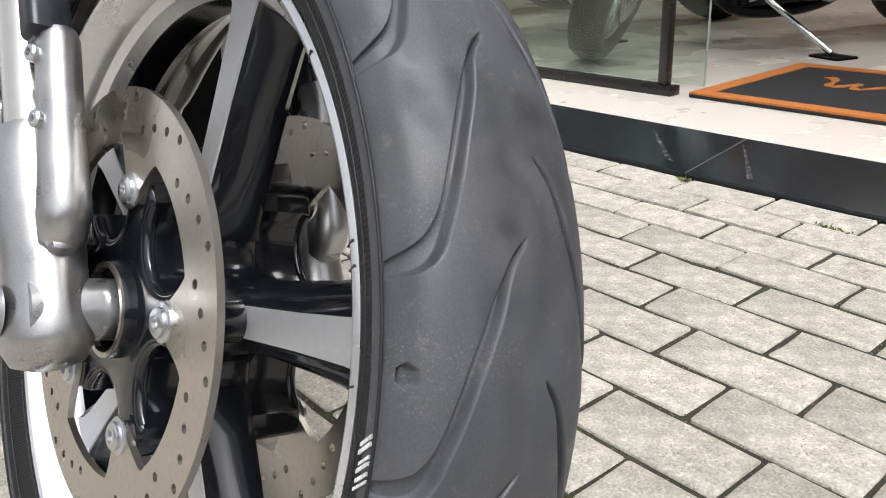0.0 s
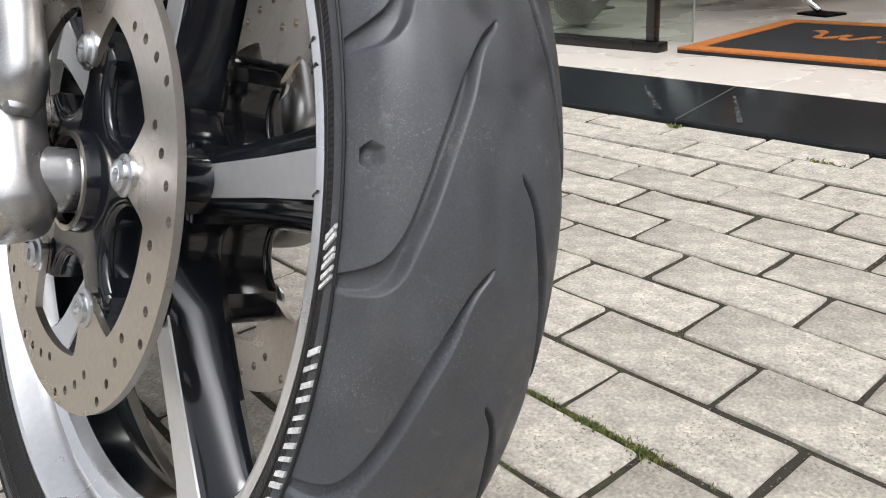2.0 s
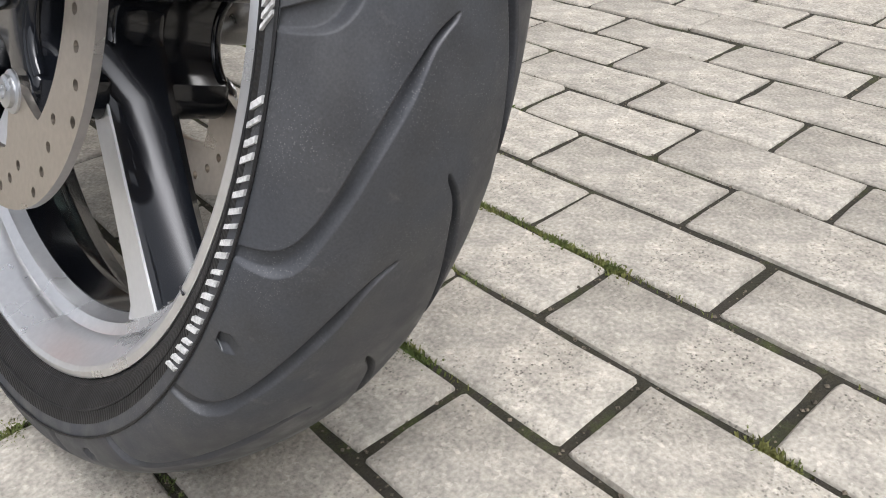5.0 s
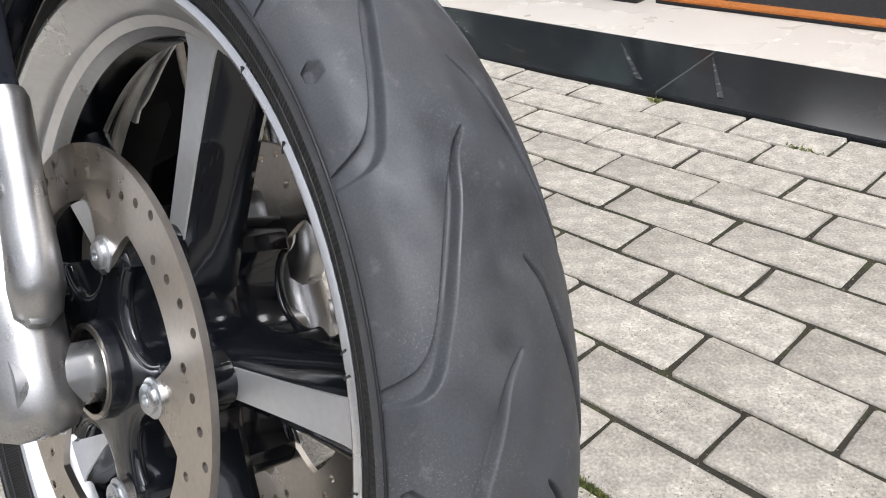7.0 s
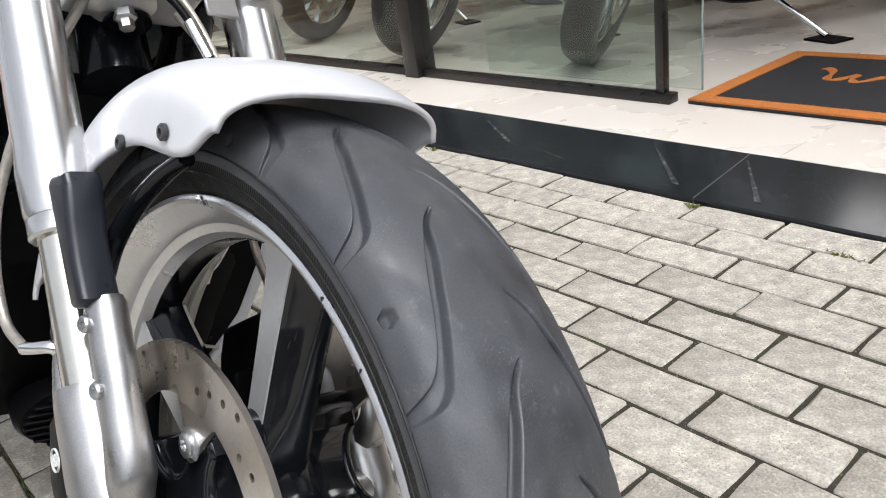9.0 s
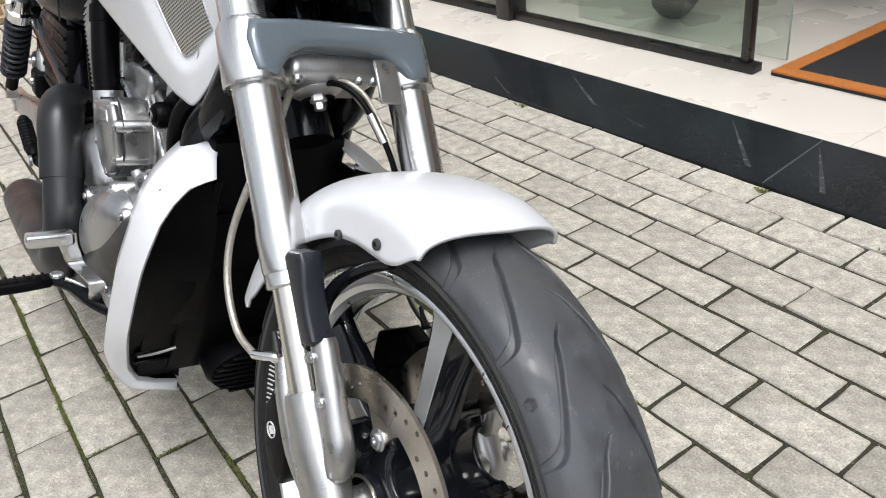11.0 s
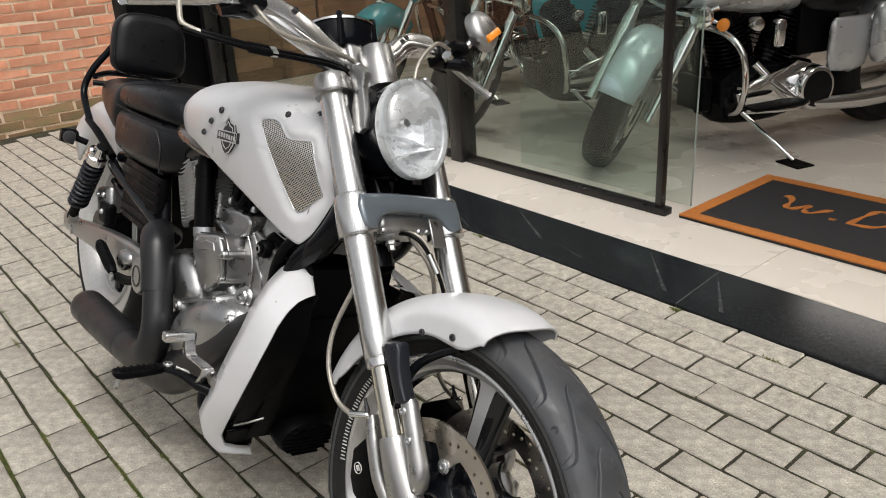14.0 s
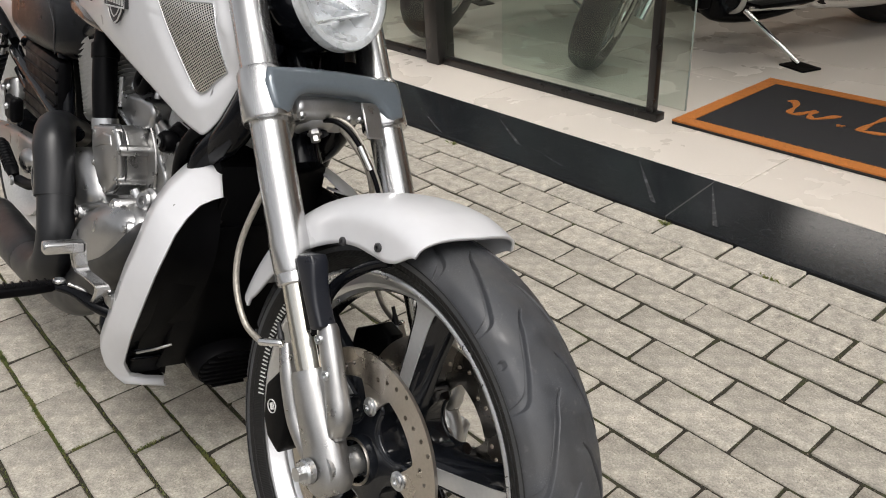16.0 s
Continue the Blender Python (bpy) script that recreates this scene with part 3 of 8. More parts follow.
mat = root("doormat", "charcoal coir doormat with an orange border and lettering on the tiles", "doormat")
mx0, mx1, my0, my1 = 2.09, 2.76, 0.12, 1.385
part("mat_body", rbox((mx1 - mx0, my1 - my0, 0.014), 0.003, at=((mx0 + mx1) / 2, (my0 + my1) / 2, FLOOR + 0.007)), "coir", mat)
b = 0.055
part("border", joined(rbox((b, my1 - my0, 0.016), 0.003, at=(mx0 + b / 2, (my0 + my1) / 2, FLOOR + 0.009)), rbox((b, my1 - my0, 0.016), 0.003, at=(mx1 - b / 2, (my0 + my1) / 2, FLOOR + 0.009)),
                      rbox((mx1 - mx0 - 2 * b, b, 0.016), 0.003, at=((mx0 + mx1) / 2, my1 - b / 2, FLOOR + 0.009)), rbox((mx1 - mx0 - 2 * b, b, 0.016), 0.003, at=((mx0 + mx1) / 2, my0 + b / 2, FLOOR + 0.009))), "orange", mat)


def stroke(pts, w):
    """A flat pen stroke on the mat, u along -y and v along +x."""
    line = curve_points([(2.40 + v, 1.17 - u, 0) for u, v in pts], 5)
    top_z = FLOOR + 0.0165
    Va, Fa = [], []
    for i, p in enumerate(line):
        d = (line[min(i + 1, len(line) - 1)] - line[max(i - 1, 0)]).normalized()
        s = Vector((-d.y, d.x, 0)) * w * (0.7 + 0.3 * math.sin(i))
        Va += [Vector((p.x, p.y, FLOOR + 0.012)) + s, Vector((p.x, p.y, top_z)) + s * 0.9, Vector((p.x, p.y, top_z)) - s * 0.9, Vector((p.x, p.y, FLOOR + 0.012)) - s]
    for i in range(len(line) - 1):
        for k in range(3):
            Fa.append((4 * i + k, 4 * i + k + 1, 4 * i + k + 5, 4 * i + k + 4))
    return Va, Fa


part("emblem_stroke", stroke([(-0.01, 0.13), (0.0, 0.16), (0.03, 0.1), (0.045, 0.03), (0.075, 0.03), (0.105, 0.1), (0.11, 0.05), (0.14, 0.02), (0.185, 0.09), (0.20, 0.1)], 0.014), "orange", mat)
part("emblem_dot", stroke([(0.225, 0.01), (0.24, 0.015), (0.25, 0.012)], 0.011), "orange", mat)
part("emblem_stroke", stroke([(0.30, 0.0), (0.31, 0.12), (0.33, 0.2), (0.38, 0.19), (0.42, 0.1), (0.38, 0.03), (0.31, 0.01)], 0.014), "orange", mat)
part("emblem_stroke", stroke([(0.50, 0.0), (0.51, 0.2)], 0.014), "orange", mat)


def fibres(seed, n, where, size):
    """Coarse coir hairs standing out of the mat."""
    rg = random.Random(seed)
    Va, Fa = [], []
    for _ in range(n):
        x, y = where(rg)
        a, h, z = rg.uniform(0, 2 * math.pi), size * rg.uniform(0.5, 1.3), FLOOR + 0.0155
        ux, uy = math.cos(a), math.sin(a)
        w = 0.0011
        b0 = len(Va)
        Va += [(x - uy * w, y + ux * w, z - 0.003), (x + uy * w, y - ux * w, z - 0.003), (x + ux * h, y + uy * h, z + rg.uniform(-0.2, 0.7) * h)]
        Fa.append((b0, b0 + 1, b0 + 2))
    return Va, Fa


def round_border(rg):
    side, d = rg.random(), rg.choice((0.001, 0.001, b - 0.001, b - 0.001, rg.uniform(0, b)))
    if side < 0.62:
        y = rg.uniform(my0 + d, my1 - d)
        return (mx0 + d if rg.random() < 0.7 else mx1 - d), y
    return rg.uniform(mx0 + d, mx1 - d), (my1 - d if rg.random() < 0.7 else my0 + d)


part("fibre_fringe", fibres(3, 6500, round_border, 0.006), "orange", mat, "frayed orange fibres", fix=False)
part("fibre_pile", fibres(4, 5000, lambda rg: (rg.uniform(mx0 + b, mx1 - b), rg.uniform(my0 + b, my1 - b)), 0.005), "coir", mat, "charcoal fibres", fix=False)


# ---- the white motorcycle: its body's frame and its steered front's frame ----
BODY = Matrix(((-0.04042, 0.95785, 0.2844, 0.0913), (-0.99906, -0.03433, -0.02638, 0.5347), (-0.0155, -0.2852, 0.95834, -0.0079), (0, 0, 0, 1)))
FORK = Matrix(((0.19203, 0.94676, 0.25839, 0.1861), (-0.84335, 0.02456, 0.5368, 0.5263), (0.50188, -0.32099, 0.80317, 0.2966), (0, 0, 0, 1)))
STEER = BODY.inverted() @ FORK
moto = root("motorcycle", "white muscle cruiser motorcycle leaning on its stand on pavers", "motorcycle", BODY)


def front(name, g, mat, label="", parent=None, angle=38, fix=True, thick=0.0):
    """A part of the steered front; x ahead of the fork, y to the left, z up along the fork, from the axle."""
    return part(name, g, mat, parent or moto, label, None if parent else STEER, angle, fix, thick)


WHEEL = Matrix.Translation((0.012, 0, -0.003))      # the front wheel's centre in the fork's frame
ROUND = 0.945                                       # the tyre's section is drawn for a slightly larger wheel


def polar(deg, r, y=0.0):
    return Vector((r * math.cos(radians(deg)), y, r * math.sin(radians(deg))))


# -- front tyre: a worn tread with slanting grooves
def knurled_rubber():
    """Black sidewall rubber with a fine radial knurl round the axle."""
    m = material("knurled_sidewall", (0.013, 0.0125, 0.012), 0.55, var=0.2, scale=60, fine=500, spec=0.25)
    nt = m.node_tree
    L, N = nt.links.new, nt.nodes.new
    tc, mp, grad, mul, sine, bn = N("ShaderNodeTexCoord"), N("ShaderNodeMapping"), N("ShaderNodeTexGradient"), N("ShaderNodeMath"), N("ShaderNodeMath"), N("ShaderNodeBump")
    mp.inputs["Rotation"].default_value = (math.pi / 2, 0, 0)
    grad.gradient_type, mul.operation, sine.operation = "RADIAL", "MULTIPLY", "SINE"
    mul.inputs[1].default_value = 2 * math.pi * 640
    bn.inputs["Strength"].default_value, bn.inputs["Distance"].default_value = 0.4, 0.0004
    L(tc.outputs["Object"], mp.inputs["Vector"])
    L(mp.outputs["Vector"], grad.inputs["Vector"])
    L(grad.outputs["Fac"], mul.inputs[0])
    L(mul.outputs[0], sine.inputs[0])
    L(sine.outputs[0], bn.inputs["Height"])
    L(bn.outputs["Normal"], nt.nodes["Principled BSDF"].inputs["Normal"])
    return m


def tread_tyre():
    half = [(0.0440, 0.2620), (0.0490, 0.2660), (0.0540, 0.2720), (0.0580, 0.2800), (0.0610, 0.2880), (0.0612, 0.3000), (0.0550, 0.3140), (0.0470, 0.3210), (0.0340, 0.3275), (0.0200, 0.3310), (0.0, 0.3325)]
    half = [(a, b * ROUND) for a, b in half]
    pr = np.array([(-a, b) for a, b in half] + [(a, b) for a, b in half[-2::-1]])
    arc = np.r_[0, np.cumsum(np.hypot(*np.diff(pr, axis=0).T))]
    arc -= arc[-1] / 2
    end = arc[-1]
    s = np.r_[np.linspace(-end, -0.084, 22)[:-1], np.linspace(-0.084, 0.084, 250), np.linspace(0.084, end, 22)[1:]]
    # smooth the profile
    fine = np.linspace(-end, end, 800)
    ker = np.hanning(61) / np.hanning(61).sum()
    pl = np.convolve(np.pad(np.interp(fine, arc, pr[:, 0]), 30, "edge"), ker, "valid")
    pq = np.convolve(np.pad(np.interp(fine, arc, pr[:, 1]), 30, "edge"), ker, "valid")
    l, r = np.interp(s, fine, pl), np.interp(s, fine, pq)
    left = [(10.36, -10.6), (8.67, -20.3), (5.09, -31.2), (1.22, -39.8), (-1.92, -45.5), (-5.13, -51.8), (-7.17, -58.6), (-8.16, -66.7), (-8.99, -78.7)]
    right = [(9.85, -11.7), (7.87, -19.7), (4.66, -25.5), (0.71, -34.0), (-3.28, -41.5), (-6.69, -48.3), (-8.54, -52.4), (-9.9, -60.9), (-10.4, -79.2)]
    smooth = lambda pts: [(p.x, p.y) for p in curve_points([(a, b, 0) for a, b in pts], 4)]
    poly = np.array(smooth(left) + smooth(right)[::-1])
    poly[:, 0] *= 5.8          # millimetres along the tread
    poly[:, 1] += 4.0

    def inside(px, py):
        """Signed distance to the groove, positive within."""
        d = np.full(px.shape, 1e9)
        odd = np.zeros(px.shape, bool)
        for (ax, ay), (bx, by) in zip(poly, np.roll(poly, -1, 0)):
            ex, ey = bx - ax, by - ay
            t = np.clip(((px - ax) * ex + (py - ay) * ey) / (ex * ex + ey * ey + 1e-9), 0, 1)
            d = np.minimum(d, np.hypot(px - ax - t * ex, py - ay - t * ey))
            cross = (ay > py) != (by > py)
            with np.errstate(divide="ignore", invalid="ignore"):
                xi = ax + (py - ay) / (by - ay + 1e-12) * ex
            odd ^= cross & (px < xi)
        return np.where(odd, d, -d)

    ang = np.r_[np.arange(-90, 90, 0.085), np.arange(90, 270, 0.4)]      # finer where the tread is seen close by
    turned = ang + np.interp(ang, [-90, -55, 0, 20, 180, 270], [3.0, 2.6, 0.7, 0, 0, 3.0])      # the pitch of the pattern varies a little
    T, S = np.meshgrid((turned % 18.0) * 5.8, s * 1000, indexing="ij")
    depth = np.zeros(T.shape)
    for sign, shift in ((1, 0.0), (-1, -11.0)):
        for k in (-2, -1, 0, 1, 2):
            d = inside(T - (shift + k * 18.0) * 5.8, S * sign)
            u = np.clip((d + 0.8) / 2.2, 0, 1)
            depth = np.maximum(depth, u * u * (3 - 2 * u) * np.clip(1.2 + (84 - np.abs(S)) / 8, 0.15, 1))
    depth = depth * 0.0058
    # wear marks, every other pitch, on each shoulder
    A, S = np.meshgrid(turned, s * 1000, indexing="ij")
    for sign, shift in ((1, 0.0), (-1, -11.0)):
        for k in range(10):
            da = (A - (18 + shift + 36 * k) + 180) % 360 - 180
            u, v = np.abs(da * 5.3), np.abs(S + sign * 64)
            q = np.maximum(u * 0.866 + v * 0.5, v)
            depth = np.maximum(depth, np.clip((5.2 - q) / 1.0, 0, 1) * 0.0058)
    R = r[None, :] - depth
    c, sn = np.cos(np.radians(ang))[:, None], np.sin(np.radians(ang))[:, None]
    co = np.stack([R * c, np.broadcast_to(l, R.shape), R * sn], -1).reshape(-1, 3)
    na, ns = len(ang), len(s)
    i, j = np.meshgrid(np.arange(na), np.arange(ns - 1), indexing="ij")
    n1 = (i + 1) % na
    quads = np.stack([i * ns + j, n1 * ns + j, n1 * ns + j + 1, i * ns + j + 1], -1).reshape(-1, 4)
    me = bpy.data.meshes.new("front_tyre")
    me.vertices.add(len(co))
    me.vertices.foreach_set("co", co.ravel())
    me.loops.add(quads.size)
    me.loops.foreach_set("vertex_index", quads.ravel().astype(np.int32))
    me.polygons.add(len(quads))
    me.polygons.foreach_set("loop_start", np.arange(0, quads.size, 4, dtype=np.int32))
    me.materials.append(M["rubber"])
    me.materials.append(knurled_rubber())
    side = (np.abs(s[:-1] + s[1:]) / 2 > 0.0845).astype(np.int32)
    me.polygons.foreach_set("material_index", np.tile(side, na))
    me.update(calc_edges=True)
    me.validate()
    me.shade_smooth()
    return me


front_tyre = new("front_tyre", tread_tyre())
front_tyre.parent, front_tyre.matrix_basis = moto, STEER @ WHEEL
tagged(front_tyre, "worn black front tyre with slanting grooves and dusty tread")


def side_bar(a0, a1, r0, r1, lean=0.0):
    """One raised bar on the tyre's sidewall, where a letter stood."""
    off = lean * (r1 - r0) * 180 / math.pi / r1
    outline = [(a0, r0), (a1, r0), (a1 + off, r1), (a0 + off, r1)]
    yy = lambda r: -float(np.interp(r / ROUND, [0.262, 0.266, 0.272, 0.280, 0.288, 0.300], [0.044, 0.049, 0.054, 0.058, 0.061, 0.0612])) - 0.0005
    bottom = [polar(a, r, yy(r) + 0.002) for a, r in outline]
    topv = [polar(a, r, yy(r) - 0.0008) for a, r in outline]
    return bottom + topv, [(0, 1, 2, 3), (7, 6, 5, 4), (0, 4, 5, 1), (1, 5, 6, 2), (2, 6, 7, 3), (3, 7, 4, 0)]


def letter_bars(first, last, count, r0, r1, wide, lean):
    """A row of plain slanting bars in place of worn white lettering."""
    step = (last - first) / count
    for k in range(count):
        a, q = first + step * k, (0.0, 0.12, 0.05, 0.2, 0.0, 0.15)[k % 6]
        front("letter_bar", side_bar(a, a + step * wide * (1.0 if k % 3 else 0.8), r0 + (r1 - r0) * q, r1, lean), "letter", parent=front_tyre)


letter_bars(-65.8, -35.0, 20, 0.2712, 0.2785, 0.4, 0.75)
letter_bars(-30.5, -25.4, 6, 0.2715, 0.2788, 0.5, 0.9)
letter_bars(155.5, 113.0, 28, 0.2520, 0.2582, 0.3, -0.25)
for r_, y_ in ((0.2808, 0.0617), (0.2660, 0.0585), (0.2535, 0.0502)):      # moulded lines of the sidewall
    for sd in (-1, 1):
        front("sidewall_line", lathe([(r_ + 0.0008 * math.cos(q), sd * y_ + 0.0008 * math.sin(q)) for q in [2 * math.pi * j / 6 for j in range(6)]], 160, "y", True), "rubber_side", parent=front_tyre)

# -- front wheel: a stepped silver rim on both sides of a black barrel, five spokes, a star to carry each disc
FIRST = -19.3
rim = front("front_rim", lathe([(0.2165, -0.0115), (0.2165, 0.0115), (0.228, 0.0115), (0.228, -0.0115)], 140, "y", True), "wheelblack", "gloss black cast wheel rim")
rim.matrix_basis = STEER @ WHEEL
lip = [(0.2482, -0.0499), (0.2500, -0.0490), (0.2502, -0.041), (0.244, -0.037), (0.236, -0.020), (0.2255, -0.0100), (0.2168, -0.0100), (0.2185, -0.0140), (0.2212, -0.0185), (0.2222, -0.0215),
       (0.2262, -0.0238), (0.2288, -0.0262), (0.2298, -0.0300), (0.2330, -0.0345), (0.2400, -0.0440), (0.2430, -0.0485), (0.2458, -0.0502)]
for sd in (1, -1):
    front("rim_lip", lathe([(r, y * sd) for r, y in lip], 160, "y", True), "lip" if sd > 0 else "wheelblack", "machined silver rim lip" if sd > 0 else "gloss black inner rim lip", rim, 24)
for tick in (16.5, -7.2, -9.9, -22.6, -62.0, 28.0, 64.0):                  # small nicks in the lip
    front("lip_nick", tube([polar(tick, 0.2425, -0.0488), polar(tick + 0.5, 0.2485, -0.0506)], 0.0007, 6, 1), "dark", "", rim)


def spoke(deg):
    """A tapered spoke: a machined face with a bend near the hub, flaring black flanks."""
    stations = [(0.046, 0.0100, 0.024, -0.052), (0.066, 0.0102, 0.025, -0.038), (0.093, 0.0105, 0.026, -0.0185), (0.15, 0.0116, 0.030, -0.0165), (0.195, 0.0136, 0.036, -0.0150), (0.212, 0.0158, 0.040, -0.0150), (0.2215, 0.0205, 0.045, -0.0165)]
    loops, face = [], []
    for r, w, wb, y in stations:
        loops.append([(r, y + 0.0005, -w), (r, y + 0.0005, w), (r, y + 0.003, w + 0.0022), (r, y * 0.75, w + 0.0055), (r, y * 0.3, w * 0.35 + wb * 0.65), (r, 0.004, wb - 0.002), (r, 0.012, wb), (r, 0.019, wb * 0.8), (r, 0.019, -wb * 0.8), (r, 0.012, -wb), (r, 0.004, -wb + 0.002), (r, y * 0.3, -w * 0.35 - wb * 0.65), (r, y * 0.75, -w - 0.0055), (r, y + 0.003, -w - 0.0022)])
    for r, w, wb, y in stations[1:]:
        face.append([(r, y - 0.0010, -w + 0.0006), (r, y - 0.0010, w - 0.0006), (r, y + 0.002, w - 0.0002), (r, y + 0.002, -w + 0.0002)])
    turn = Matrix.Rotation(radians(-deg), 4, "Y")
    return moved(loft(loops), turn), moved(loft(face), turn)


def star(mid_r, arc_r, half_sweep, tips=()):
    """Five arms with round hollows between them; the hollows' centres lie at mid_r."""
    pts = []
    for k in range(5):
        a = FIRST + 72 * k
        for off, r in tips:
            pts.append((r * math.cos(radians(a + off)), r * math.sin(radians(a + off))))
        m = a + 36
        cx, cy = mid_r * math.cos(radians(m)), mid_r * math.sin(radians(m))
        for j in range(15):
            d = radians(m + 180 + half_sweep * (1 - j / 7))
            pts.append((cx + arc_r * math.cos(d), cy + arc_r * math.sin(d)))
    return pts


for k in range(5):
    flank, face = spoke(FIRST + 72 * k)
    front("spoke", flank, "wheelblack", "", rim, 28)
    front("spoke_face", face, "spokeface", "machined silver spoke face", rim, 20)
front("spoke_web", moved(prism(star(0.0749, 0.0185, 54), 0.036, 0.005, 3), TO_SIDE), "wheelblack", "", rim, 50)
hub_prof = [(0.0285, -0.0690), (0.0318, -0.0690), (0.0325, -0.066), (0.0335, -0.060), (0.0375, -0.048), (0.046, -0.034), (0.050, -0.018)]
hub_prof += [(r, -y) for r, y in reversed(hub_prof)]
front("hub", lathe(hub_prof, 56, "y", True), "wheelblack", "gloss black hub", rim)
for sd in (1, -1):
    front("hub_ring", lathe([(0.0283, -0.0708 * sd), (0.0318, -0.0708 * sd), (0.0318, -0.066 * sd), (0.0283, -0.066 * sd)], 56, "y", True), "disc", "machined hub ring", rim)
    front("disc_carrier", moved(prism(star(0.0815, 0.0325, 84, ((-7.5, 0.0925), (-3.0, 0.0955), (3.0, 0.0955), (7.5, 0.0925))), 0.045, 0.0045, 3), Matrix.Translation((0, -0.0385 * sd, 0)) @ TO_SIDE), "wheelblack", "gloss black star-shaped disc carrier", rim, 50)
    for k in range(5):                                 # rounded ribs along the hollows and bosses under the bolts
        m = radians(FIRST + 72 * k + 36)
        c, n = Vector((0.0815 * math.cos(m), -0.0560 * sd, 0.0815 * math.sin(m))), 13
        arc = [c + 0.0345 * Vector((math.cos(m + math.pi + q), 0, math.sin(m + math.pi + q))) for q in [radians(-78 + 156 * j / (n - 1)) for j in range(n)]]
        front("carrier_rib", tube(arc, 0.0042, 10, 1), "wheelblack", "", rim, 60)
        front("bolt_boss", moved(lathe([(0.0150, 0.020 * sd), (0.0145, 0.058 * sd), (0.0135, 0.0612 * sd)], 24, "y"), Matrix.Translation(polar(FIRST + 72 * k, 0.0835, 0)) @ Matrix.Diagonal((1, -1, 1, 1))), "wheelblack", "", rim, 50)
axle = front("axle", lathe([(0.0205, -0.12), (0.0205, 0.12)], 40, "y"), "steel", "zinc plated axle spacer")
axle.matrix_basis = STEER @ WHEEL


def disc_plate():
    outer = ring_xy(0.1480, 140)
    inner = []
    for k in range(240):
        a = 360 * k / 240
        d = min(abs((a - (FIRST + 72 * j) + 180) % 360 - 180) for j in range(5))
        r = 0.1115 if d > 15 else 0.0735 + 0.038 * (1 - (0.5 + 0.5 * math.cos(math.pi * d / 15)) ** 0.62)
        inner.append((r * math.cos(radians(a)), r * math.sin(radians(a))))
    holes = [inner]
    for k in range(48):
        a = 7.5 * k
        r = (0.1415, 0.1353, 0.1292, 0.1230)[k % 4]
        holes.append(ring_xy(0.0031, 12, r * math.cos(radians(a)), r * math.sin(radians(a))))
    return plate(outer, holes, 0.0048)


PLATE = disc_plate()
for side in (-1, 1):
    m = Matrix.Translation((0, side * 0.0638 + 0.0024, 0)) @ Matrix(((1, 0, 0, 0), (0, 0, -1, 0), (0, 1, 0, 0), (0, 0, 0, 1)))
    disc = front("brake_disc", moved(PLATE, m), "disc", "drilled steel brake disc", angle=30)
    disc.matrix_basis = STEER @ WHEEL
    for k in range(5):
        at = polar(FIRST + 72 * k, 0.0830, side * 0.0662)
        front("disc_bolt", bolt(at + Vector((0, side * 0.0016, 0)), 0.0094, 0.0042, (0, side, 0)), "steel", "zinc plated disc bolt", disc)
        front("disc_washer", moved(lathe([(0.0124, 0), (0.0124, 0.0014), (0.0116, 0.002)], 28, "y"), Matrix.Translation(at) @ Matrix.Diagonal((1, side, 1, 1))), "steel", "", disc)

